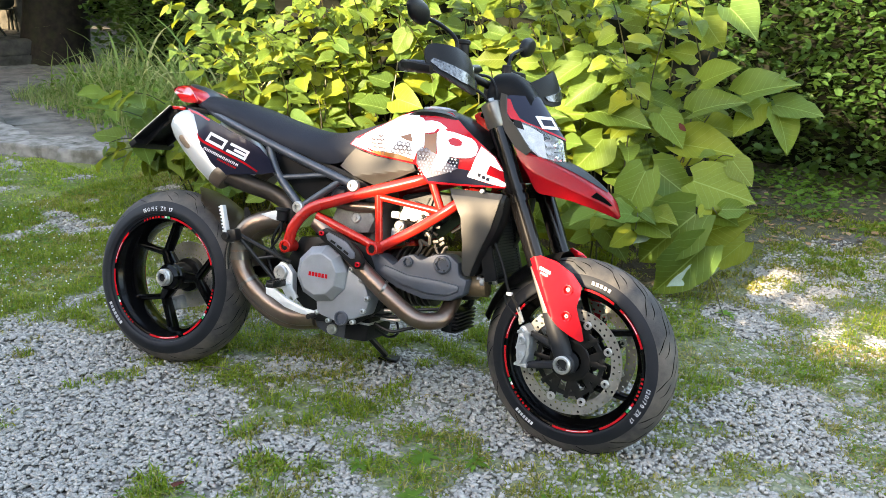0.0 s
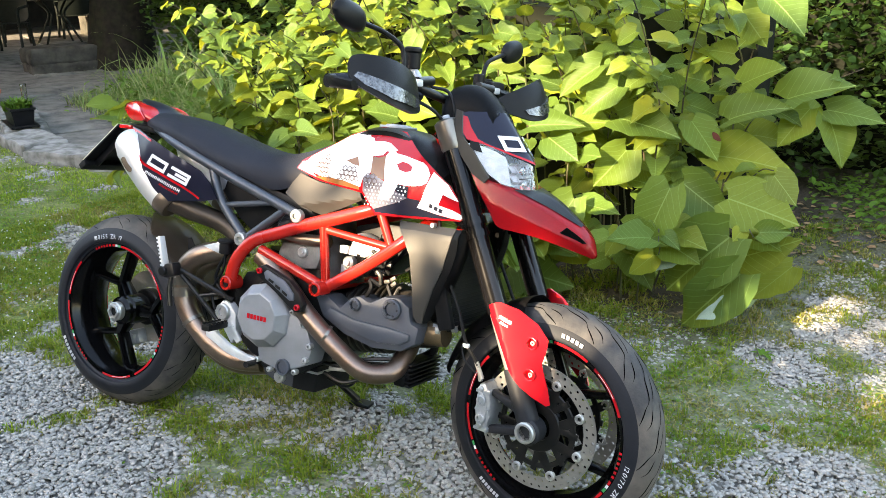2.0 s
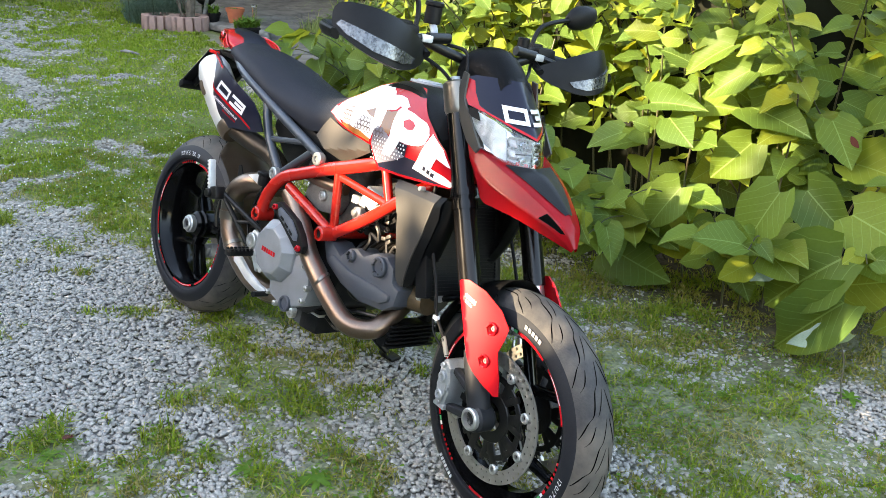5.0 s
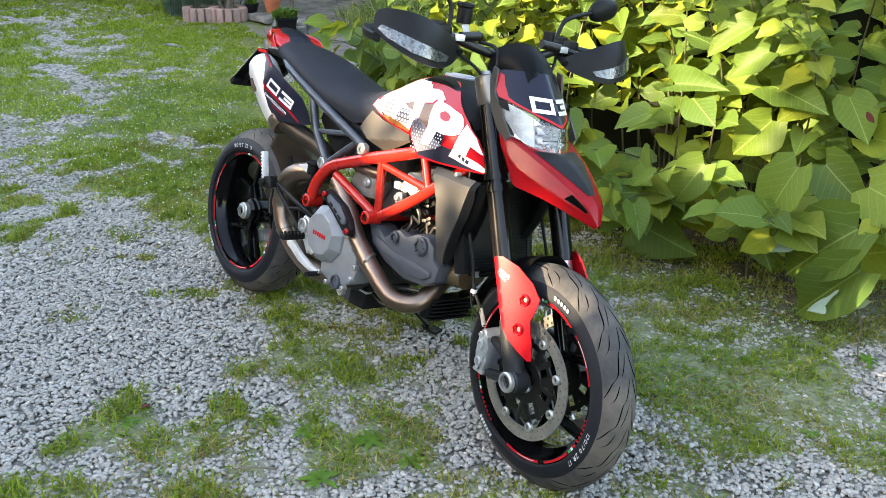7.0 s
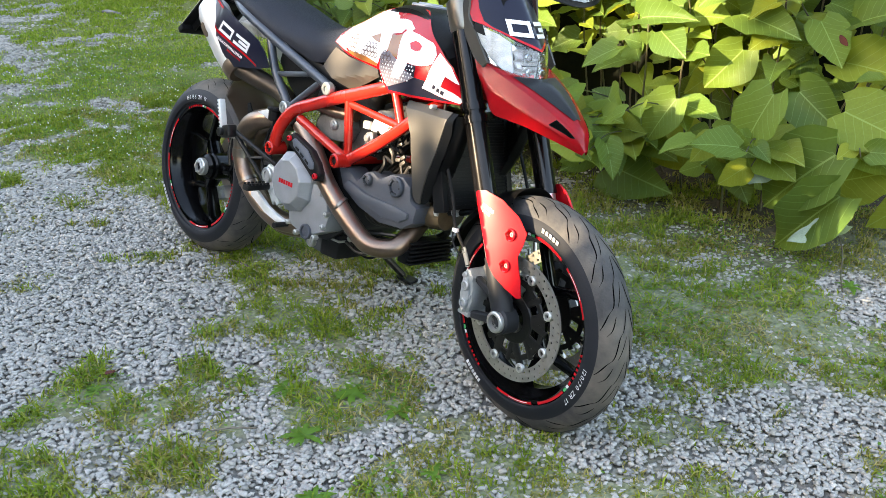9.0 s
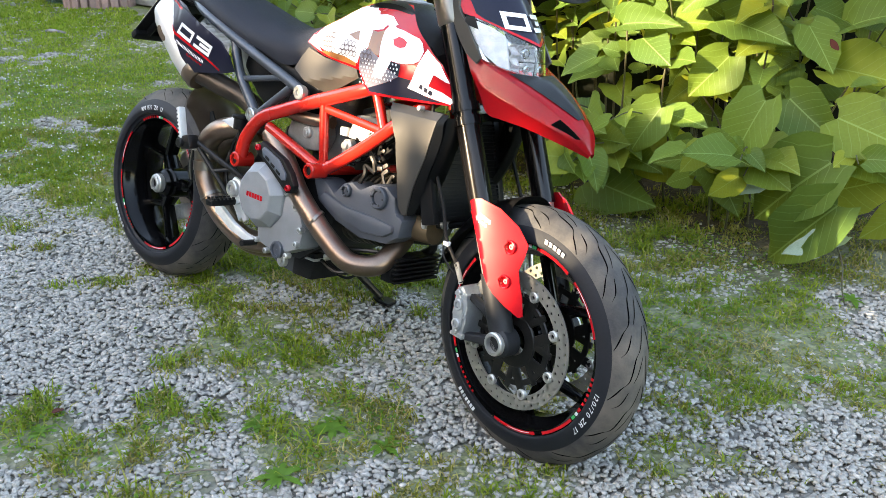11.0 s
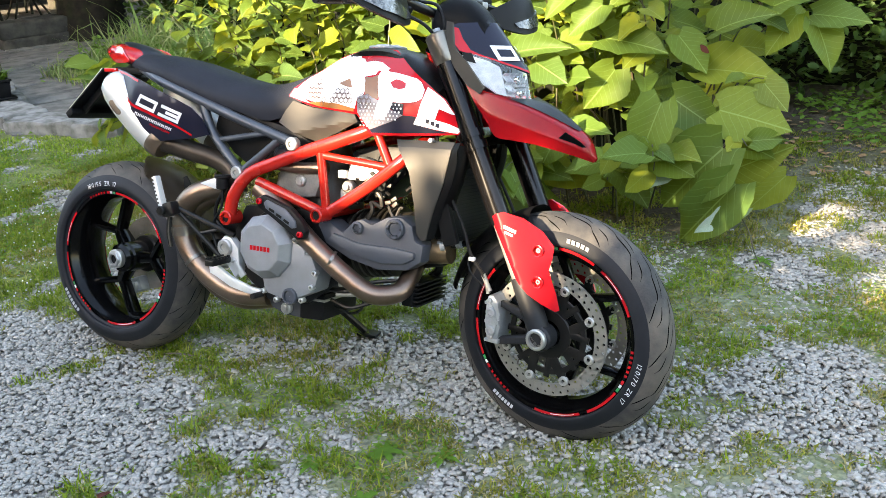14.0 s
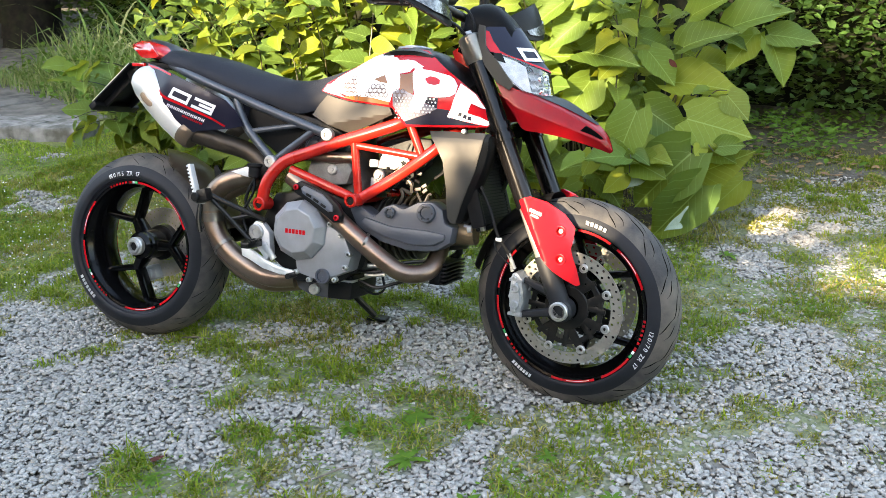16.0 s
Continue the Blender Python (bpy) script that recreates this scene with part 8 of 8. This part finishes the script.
# hewn stone bench by the tree
for k, (c, s) in enumerate((((-7.62, 5.42, 0.37), (0.55, 0.85, 0.20)), ((-7.60, 5.46, 0.18), (0.58, 0.90, 0.22)))):
    bm = rough_block(c, s, 80 + k)
    bmesh.ops.rotate(bm, cent=c, matrix=Matrix.Rotation(-0.35, 3, 'Z'), verts=bm.verts)
    bmesh.ops.translate(bm, vec=(0, 0, -0.03), verts=bm.verts)
    tagged(part("stone_block", bm, BLOCK, None, angle=60), "large hewn stone block stacked beside the tree", "stone block")


def tree(name, base, r, top, lean, crown, radius, count, leaf, bark, label, limbs=6, squash=0.8, leaves=HEDGE):
    t = tagged(new(name), label, "tree")
    b = Vector(base)
    up = Vector((lean[0], lean[1], top))
    pts = [b - Vector((0, 0, 0.1)), b + up * 0.08, b + up * 0.4 + Vector((0.03, 0.02, 0)), b + up * 0.75, b + up]
    part("trunk", tube(pts, [r * 1.25, r, r * 0.86, r * 0.7, r * 0.4], 16, 5), bark, t)
    c = Vector(crown)
    rr = random.Random(len(name))
    for k in range(limbs):
        a = 2 * math.pi * k / limbs + rr.uniform(-0.3, 0.3)
        s = b + up * rr.uniform(0.6, 0.98)
        e = c + Vector((math.cos(a) * radius * 0.7, math.sin(a) * radius * 0.7, rr.uniform(-0.4, 0.5) * radius * squash))
        part("limb", tube([s, s.lerp(e, 0.45) + Vector((0, 0, 0.2 * radius)), e], [r * 0.42, r * 0.26, r * 0.08], 8, 5), bark, t)
    d = npr.normal(0, 1, (count, 3))
    d /= np.linalg.norm(d, axis=1)[:, None]
    q = npr.random(count) ** 0.45
    bump = 0.75 + 0.5 * vnoise(d[:, 0] * 2 + 5, d[:, 1] * 2 + d[:, 2] * 3, 0.6)
    P = np.array(c) + d * (radius * q * bump)[:, None] * np.array([1, 1, squash])
    f = new("crown", scatter("crown", SMALL_V, SMALL_F, P, turns(count, 1.2) * (leaf * npr.uniform(0.6, 1.3, count))[:, None, None], leaves))
    f.parent = t
    tagged(f, kind="stuff")
    return t


# the old tree's unseen crown is widened to shade the terrace
tree("old_tree", (-7.3, 6.1, 0.1), 0.42, 4.2, (0.4, 0.2), (-7.2, 6.0, 5.0), 4.6, 16000, 0.34, BARK, "old tree with a thick dark mossy trunk")
tree("young_tree", (-5.86, 2.76, 0.10), 0.045, 1.7, (-0.10, 0.10), (-6.46, 2.44, 1.02), 0.58, 1300, 0.085, GREY_BARK, "young slender tree growing out of a round planter", 4, 0.8, FRESH)

# drooping conifer where the lawn meets the porch
con = tagged(new("conifer"), "drooping dark green conifer at the edge of the lawn", "conifer")
part("trunk", tube([(-9.75, 3.30, 0), (-9.75, 3.32, 1.6), (-9.72, 3.34, 3.3)], [0.10, 0.08, 0.02], 10, 4), BARK, con)
n = 13000
a, z = npr.random(n) * 2 * np.pi, 0.30 + 3.0 * npr.random(n) ** 1.2
q = 0.40 * (1 - 0.75 * z / 3.5) * npr.random(n) ** 0.4 * (0.65 + 0.6 * vnoise(a * 0.8, z, 0.35))
S = npr.uniform(0.07, 0.15, n)
f_ = new("crown", scatter("crown", SMALL_V * np.array([1.0, 0.22, 1.0]), SMALL_F, np.stack([-9.75 + np.cos(a) * q, 3.32 + np.sin(a) * q, z], -1), turns(n, 0.4) @ np.array([[0.45, 0, 0.89], [0, 1, 0], [-0.89, 0, 0.45]]) * S[:, None, None], CONIFER))
f_.parent = con
tagged(f_, kind="stuff")

# ---- planters and pots ----
def block_ring(x, y, r, h, n, label):
    t = tagged(new("round_planter"), label, "planter")
    z = h0(x, y)
    for k in range(n):
        a = 2 * math.pi * k / n
        w = 2 * math.pi * r / n * 0.94
        bm = box((0, 0, h / 2), (0.085, w, h), 0.012)
        bmesh.ops.translate(bm, vec=(r, 0, 0), verts=bm.verts)
        part("block", bm, BRICK, t, m=Matrix.Translation((x, y, z - 0.01)) @ Matrix.Rotation(a, 4, 'Z'))
    part("soil", cyl(0, 0.02, r - 0.03, 24, 0.002), SOIL, t, m=Matrix.Translation((x, y, z + h - 0.05)) @ Matrix.Rotation(radians(90), 4, 'X'))
    return t


block_ring(-5.86, 2.74, 0.165, 0.15, 14, "round planter of pinkish concrete blocks with a young tree")
block_ring(-6.02, 2.51, 0.150, 0.15, 14, "round planter of pinkish concrete blocks with grey-green herbs")


def tuft(name, x, y, z, n, hmin, hmax, spread, material, label, category, width=0.004):
    a, q = npr.random(n) * 2 * np.pi, npr.random(n) ** 0.6 * spread
    px, py = x + np.cos(a) * q, y + np.sin(a) * q
    ob = blades(name, px, py, npr.uniform(hmin, hmax, n), width * (0.6 + 0.8 * npr.random(n)), 0.3 + 0.9 * npr.random(n), material, z0=np.full(n, z))
    return tagged(ob, label, category, kind="stuff")


n = 2600
a, q = npr.random(n) * 2 * np.pi, npr.random(n) ** 0.55
px, py = -6.42 + np.cos(a) * q * 0.42, 2.64 + np.sin(a) * q * 0.30
tall = (0.10 + 0.36 * np.sqrt(1.02 - q * q)) * npr.uniform(0.55, 1.0, n)
tagged(blades("herb_cushion", px, py, tall, 0.0025 + 0.0025 * npr.random(n), 0.3 + 0.9 * npr.random(n), BLUEGREEN), "cushion of grey-green pinks with red flowers", "herbs", kind="stuff")
for k in range(16):
    a, q = rg.uniform(0, 6.28), rg.uniform(0.05, 0.45)
    x, y = -6.42 + math.cos(a) * q, 2.66 + math.sin(a) * q * 0.8
    bm = bmesh.new()
    for j in range(6):
        v = [bm.verts.new(Vector((0.024 * c * math.cos(b), 0.024 * c * math.sin(b), 0.008 * c))) for b, c in ((j * 1.047 - 0.35, 0.9), (j * 1.047, 1.0), (j * 1.047 + 0.35, 0.9))]
        bm.faces.new([bm.verts.new((0, 0, 0))] + v)
    zz = h0(x, y) + rg.uniform(0.22, 0.42)
    fl = part("flower", bm, PETAL, None, m=Matrix.Translation((x, y, zz)) @ Matrix.Rotation(rg.uniform(-0.6, 0.6), 4, 'X'), smooth=False)
    tagged(fl, "small red flower on a thin stalk", "flower", "red flowers among the herbs")
    part("stalk", tube([(x, y, h0(x, y)), (x, y, zz)], 0.0025, 5, 0), KNOT_STEM, fl)

pot_z = h0(-5.5, 2.9)
stand = tagged(part("pot_stand", rough_block((-5.66, 3.06, pot_z + 0.05), (0.62, 0.34, 0.07), 7), SLAB, None, angle=60), "flat grey stone under the flower pots", "stone")


def pot(x, y, z, r, h, material, label, name="flower_pot"):
    t = tagged(new(name), label, "pot")
    T = Matrix.Translation((x, y, z)) @ Matrix.Rotation(radians(90), 4, 'X')
    part("pot_body", lathe([(0, 0.001), (0, r * 0.72), (h * 0.78, r * 0.96), (h * 0.78, r * 1.06), (h, r * 1.08), (h, r * 0.98), (h * 0.9, r * 0.95), (h * 0.88, 0.001)], 32), material, t, m=T)
    part("pot_soil", cyl(h * 0.86, h * 0.90, r * 0.94, 24, 0.001), SOIL, t, m=T)
    return t


pot(-5.60, 3.13, pot_z + 0.085, 0.090, 0.150, TERRA, "terracotta flower pot on a stone")
pot(-5.74, 2.96, pot_z + 0.085, 0.070, 0.095, BLACK, "small black plastic plant pot")
tuft("pot_plant", -5.74, 2.96, pot_z + 0.17, 60, 0.05, 0.14, 0.05, WEED, "small green seedling in a pot", "plant", 0.010)
tuft("pot_plant", -5.60, 3.13, pot_z + 0.21, 30, 0.02, 0.05, 0.05, WEED, "tiny green sprouts in a pot", "plant", 0.006)
# long planter with a plant and a clear tube
bz = h0(-4.45, 2.62) + 0.105
PB = Matrix.Translation((-4.45, 2.63, bz)) @ Matrix.Rotation(radians(155), 4, 'Z')
pb = tagged(new("planter_box"), "black plastic planter box with salad leaves", "planter")
bm = loft([[Vector((sx * lx, sy * ly, z)) for sx, sy in ((-1, -1), (1, -1), (1, 1), (-1, 1))] for z, lx, ly in ((0, 0.19, 0.07), (0.135, 0.215, 0.088), (0.140, 0.225, 0.098), (0.155, 0.225, 0.098), (0.155, 0.210, 0.083), (0.120, 0.205, 0.080))])
part("box_body", bm, BLACK, pb, m=PB, angle=25)
part("saucer", box((0, 0, 0.006), (0.50, 0.22, 0.014), 0.005), BLACK, pb, m=PB)
part("box_soil", box((0, 0, 0.118), (0.40, 0.155, 0.02), 0.002), SOIL, pb, m=PB)
part("price_tag", box((0.208, 0.02, 0.085), (0.004, 0.028, 0.022), 0.001), WHITE, pb, m=PB)
tuft("salad_plant", -4.45, 2.63, bz + 0.12, 160, 0.05, 0.14, 0.11, WEED, "fresh green salad leaves in a planter", "plant", 0.014)
tagged(part("rain_gauge", join(lathe([(0, 0.02), (0.20, 0.024), (0.20, 0.020), (0.01, 0.017), (0.01, 0.001)], 20), cyl(0.19, 0.205, 0.028, 20, 0.002, 0.02)), GLASS, None, m=Matrix.Translation((-4.44, 2.70, bz + 0.12)) @ Matrix.Rotation(radians(90), 4, 'X')), "clear tube rain gauge in the planter", "rain gauge")
# grey ornament on a pale leaning post
oz = h0(-6.1, 2.9)
orn = tagged(new("garden_ornament"), "round grey stone ornament on a pale leaning post", "ornament")
part("post", tube([(-5.88, 2.90, oz + 0.05), (-5.92, 2.97, oz + 0.22), (-5.96, 3.02, oz + 0.40)], [0.024, 0.021, 0.020], 10), EDGE, orn)
part("crossbar", tube([(-6.02, 2.95, oz + 0.40), (-5.94, 3.08, oz + 0.415)], 0.026, 10, 0, flat=0.6), EDGE, orn)
bm = bmesh.new()
bmesh.ops.create_uvsphere(bm, u_segments=24, v_segments=14, radius=0.105)
part("stone_ball", bm, WALL, orn, m=Matrix.Translation((-6.30, 3.16, oz + 0.27)) @ Matrix.Diagonal((0.8, 1.15, 0.95, 1)))
part("ball_foot", tube([(-6.30, 3.16, oz), (-6.30, 3.16, oz + 0.18)], 0.05, 12, 0), WALL, orn)
# dead twigs round the young tree
for k in range(7):
    x, y = -5.90 + rg.uniform(-0.15, 0.15), 2.76 + rg.uniform(-0.1, 0.12)
    tagged(part("twig", tube([(x, y, h0(x, y) + 0.05), (x + rg.uniform(-0.1, 0.1), y + rg.uniform(-0.1, 0.1), 0.5), (x + rg.uniform(-0.2, 0.2), y + rg.uniform(-0.1, 0.1), 0.75 + rg.uniform(0, 0.2))], [0.006, 0.0045, 0.0025], 6), GREY_BARK, None), "bare brown twig beside the young tree", "twig", "bare twigs")

tagged(part("driftwood", tube([(-4.90, 1.63, h0(-4.9, 1.6) + 0.01), (-4.84, 1.66, h0(-4.9, 1.6) + 0.018), (-4.72, 1.72, h0(-4.7, 1.7) + 0.01)], [0.012, 0.017, 0.010], 10, 4), EDGE, None), "short pale piece of driftwood lying in the lawn", "driftwood")

# ---- garden chairs and table ----
def chair(m):
    t = tagged(new("garden_chair"), "dark green moulded plastic garden armchair", "chair", "garden chairs")
    part("seat", panel([(-0.22, -0.23), (0.22, -0.23), (0.24, 0.23), (-0.24, 0.23)], lambda u, v: Vector((u, v, 0.42 + 0.05 * u * u + 0.02 * v)), 0.012, 0.08), CHAIRGREEN, t)
    part("backrest", panel([(-0.23, 0.44), (0.23, 0.44), (0.25, 0.70), (0.17, 0.86), (-0.17, 0.86), (-0.25, 0.70)], lambda u, v: Vector((u, -0.20 - 0.28 * (v - 0.44) + 0.9 * u * u * 0.8, v)), 0.012, 0.06), CHAIRGREEN, t)
    for sx in (-1, 1):
        part("armrest", tube([(sx * 0.25, -0.22, 0.66), (sx * 0.28, 0.0, 0.65), (sx * 0.27, 0.20, 0.63), (sx * 0.26, 0.24, 0.55)], 0.022, 8, 5, flat=0.5), CHAIRGREEN, t)
        part("leg", tube([(sx * 0.26, 0.24, 0.56), (sx * 0.25, 0.22, 0.40), (sx * 0.27, 0.27, 0.0)], 0.022, 8, 4), CHAIRGREEN, t)
        part("leg", tube([(sx * 0.23, -0.20, 0.45), (sx * 0.25, -0.27, 0.0)], 0.022, 8, 0), CHAIRGREEN, t)
    t.matrix_world = m
    return t


cz = 0.19
c0 = chair(pose(-10.0, 6.35, cz, 0, 0, 215))
for x, y, a in ((-9.9, 8.6, 160), (-11.0, 8.3, 60), (-11.1, 7.0, 280)):
    copy_thing(c0, pose(x, y, cz, 0, 0, a))
tb = tagged(new("garden_table"), "round dark garden table on curved legs", "table")
part("tabletop", cyl(0.70, 0.725, 0.50, 40, 0.006), CHAIRGREEN, tb, m=Matrix.Rotation(radians(90), 4, 'X'))
for k in range(4):
    a = k * math.pi / 2 + 0.4
    part("leg", tube([(0.40 * math.cos(a), 0.40 * math.sin(a), 0), (0.22 * math.cos(a), 0.22 * math.sin(a), 0.30), (0.14 * math.cos(a), 0.14 * math.sin(a), 0.50), (0.34 * math.cos(a), 0.34 * math.sin(a), 0.70)], 0.018, 8, 5), CHAIRGREEN, tb)
tb.matrix_world = pose(-10.4, 7.5, cz)
# covered porch behind, its inner shade put into the near-black walls
porch = tagged(new("wall_porch"), "rubble porch wall, near-black for the shade inside the porch", "wall", kind="structure")
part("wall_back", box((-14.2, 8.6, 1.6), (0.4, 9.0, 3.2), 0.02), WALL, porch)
# roof out of view, added to shade the porch
part("porch_roof", box((-12.0, 8.2, 2.75), (4.9, 9.2, 0.16), 0.02), WOOD, porch)
for k, (x, y) in enumerate(((-9.60, 5.45), (-11.2, 8.9), (-10.9, 11.5))):
    part("pillar", rough_block((x, y, 1.36), (0.45, 0.45, 2.8), 120 + k, jit=0.02), BLOCK, porch, angle=60)
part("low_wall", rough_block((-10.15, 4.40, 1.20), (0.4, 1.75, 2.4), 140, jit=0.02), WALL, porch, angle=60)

# distant house and rail glimpsed between the leaves
hs_ = tagged(new("wall_house"), "pale rendered house wall beyond the bush", "wall", kind="structure")
part("wall_face", box((-1.2, 9.2, 1.7), (6.0, 0.3, 3.4), 0.01), RENDER_, hs_)
tagged(part("old_plank", box((0.35, 2.75, 0.80), (1.1, 0.04, 0.10), 0.006, Matrix.Rotation(radians(14), 4, 'Y')), WOOD, None), "grey weathered plank leaning in the bush", "plank")
tagged(part("wooden_post", box((0.30, 2.85, 0.65), (0.09, 0.09, 1.32), 0.008), WOOD, None), "weathered wooden post inside the bush", "post")

def hedge_top(x):
    """Unseen near hedge's height along x: lowest where sun must reach the front wheel."""
    x = np.asarray(x, float)
    low = np.clip((x + 0.66) / 0.04, 0, 1) * np.clip((-0.40 - x) / 0.04, 0, 1)
    return 3.24 - 0.20 * low - 0.20 * np.clip((x + 0.22) / 0.06, 0, 1) + 0.68 * np.clip((-1.0 - x) / 0.75, 0, 1) + 2.3 * np.clip((-4.5 - x) / 2.0, 0, 1) + 0.85 * np.clip((x - 0.26) / 0.12, 0, 1)


# unseen near hedge and trees, added to keep the low sun off the ground
cnt = 15000
px = npr.uniform(-16, 14, cnt)
calm = 1 - 0.75 * np.exp(-((px + 0.7) / 0.7) ** 4)      # kept flatter here, for a level sun line on the motorcycle
tall = hedge_top(px) + calm * (0.34 * (vnoise(px, px * 0 + 4.0, 0.7) - 0.5) + 0.22 * (vnoise(px, px * 0 + 9.0, 0.2) - 0.5)) - 0.06
P = np.stack([px, -7.0 + npr.uniform(-0.5, 0.5, cnt), tall * npr.random(cnt) ** 0.6], -1)
near_hedge = tagged(new("garden_hedge"), "unseen leafy hedge on the near side, shaped to block the low sun", "hedge")
f_ = new("foliage", scatter("foliage", SMALL_V, SMALL_F, P, turns(cnt, 1.2) * npr.uniform(0.10, 0.22, cnt)[:, None, None], HEDGE))
f_.parent = near_hedge
tagged(f_, kind="stuff")
# loose unseen tree boughs over that hedge, added to dapple the bush
cnt = 13000
px, pz = npr.uniform(-7, 6, cnt), npr.uniform(3.4, 6.2, cnt)
cl = 0.6 * vnoise(px, pz, 0.55) + 0.4 * vnoise(px, pz + 20, 0.22)
end = np.clip((px + 1.25) / 0.3, 0, 1)
keep = (cl > 0.78 - 0.36 * end * (pz < 4.5)) & (pz > 3.66 - 0.22 * end - 0.14 * np.clip((px + 0.72) / 0.1, 0, 1) + 0.22 * vnoise(px, px * 0 + 2.0, 0.5))
px, pz = px[keep], pz[keep]
cnt = len(px)
over = tagged(new("overhanging_tree"), "unseen leafy boughs over the near hedge, added to dapple the sun", "tree")
part("trunk", tube([(2.6, -8.2, 0), (2.5, -8.1, 2.4), (2.2, -7.8, 4.2)], [0.16, 0.13, 0.08], 12, 5), BARK, over)
for ex, ez in ((-6.5, 4.6), (-3.0, 5.4), (0.5, 5.8), (5.8, 5.0)):
    part("limb", tube([(2.45, -8.0, 3.2), ((2.45 + ex) / 2, -7.6, ez + 0.3), (ex, -7.2, ez)], [0.07, 0.045, 0.012], 8, 5), BARK, over)
# more leaves low over the hedge, placed to trim the patches of sun
n = 650
px, pz = np.concatenate([px, npr.uniform(-1.25, -0.70, n), npr.uniform(-0.75, 0.9, n), npr.uniform(-0.66, 0.55, n)]), np.concatenate([pz, npr.uniform(3.66, 4.45, n), npr.uniform(3.66, 4.5, n), npr.uniform(3.49, 3.78, n)])
cnt = len(px)
f_ = new("crown", scatter("crown", SMALL_V, SMALL_F, np.stack([px, -7.3 + npr.uniform(-0.4, 0.4, cnt), pz], -1), turns(cnt, 1.2) * npr.uniform(0.10, 0.22, cnt)[:, None, None], HEDGE))
f_.parent = over
tagged(f_, kind="stuff")
rings = []
for i in range(241):
    x = -16 + 0.125 * i
    top = float(hedge_top(x)) + (1 - 0.75 * math.exp(-((x + 0.7) / 0.7) ** 4)) * 0.34 * (float(vnoise(x, 4.0, 0.7)) - 0.5) - 0.10
    rings.append([Vector((x, -7.3, 0)), Vector((x, -7.25, top * 0.6)), Vector((x, -7.1, top)), Vector((x, -6.9, top)), Vector((x, -6.75, top * 0.6)), Vector((x, -6.7, 0))])
# near-black core closes the unseen hedge to the sun
part("shade_core", loft(rings), HEDGE_SHADE, near_hedge)

# ---- weeds and litter on the gravel ----
def rosette(x, y, n, size, seed):
    r = random.Random(seed)
    t = tagged(new("weed"), "flat rosette weed with toothed green leaves in the gravel", "weed", "weeds in the gravel")
    t.matrix_world = pose(x, y, h0(x, y))
    for k in range(n):
        a = 2 * math.pi * k / n + r.uniform(-0.25, 0.25)
        s = size * r.uniform(0.7, 1.15)
        bm = bmesh.new()
        prev = None
        for i in range(7):
            f = i / 6
            w = s * 0.15 * math.sin(math.pi * min(1, 0.12 + 0.80 * f)) * (0.8 if i % 2 else 1.15)
            z = s * (0.42 * f - 0.38 * f * f) + 0.006
            q = [bm.verts.new(Vector((s * f * math.cos(a) - e * w * math.sin(a), s * f * math.sin(a) + e * w * math.cos(a), z + abs(e) * 0.12 * w))) for e in (-1, 0, 1)]
            if prev:
                bm.faces.new((prev[0], prev[1], q[1], q[0]))
                bm.faces.new((prev[1], prev[2], q[2], q[1]))
            prev = q
        part("leaf", bm, WEED, t)
    return t


for k, (x, y, n, s) in enumerate(((1.13, -0.30, 13, 0.085), (1.28, -0.26, 10, 0.075), (1.19, -0.50, 11, 0.09), (1.52, -0.36, 9, 0.06), (0.98, -0.42, 9, 0.07), (1.40, -0.62, 12, 0.08), (1.72, -0.48, 8, 0.06), (1.80, 1.26, 7, 0.09), (1.55, 0.95, 8, 0.06), (1.90, 0.72, 8, 0.05), (0.62, -0.80, 9, 0.06))):
    rosette(x, y, n, s * 0.62, k)
tagged(part("red_leaf", panel([(0, 0), (0.02, 0.012), (0.045, 0.004), (0.03, -0.014), (0.012, -0.012)], lambda u, v: Vector((0.565 + u, -0.735 + v, 0.016 + 0.35 * u - 9 * v * v)), 0.001, 0.006), RUST, None), "crumpled dark red leaf on the gravel", "leaf")
for k, (x, y, a) in enumerate(((0.22, -0.10, 0.2), (1.28, 0.20, 1.9), (-0.9, 0.4, 0.5), (1.05, -0.62, 0.9))):
    d = Vector((math.cos(a), math.sin(a), 0)) * 0.06
    tagged(part("dry_twig", tube([Vector((x, y, 0.014)) - d, Vector((x, y, 0.02)), Vector((x, y, 0.014)) + d], 0.0025, 5, 3), GREY_BARK, None), "thin dry twig lying on the gravel", "twig", "dry twigs")
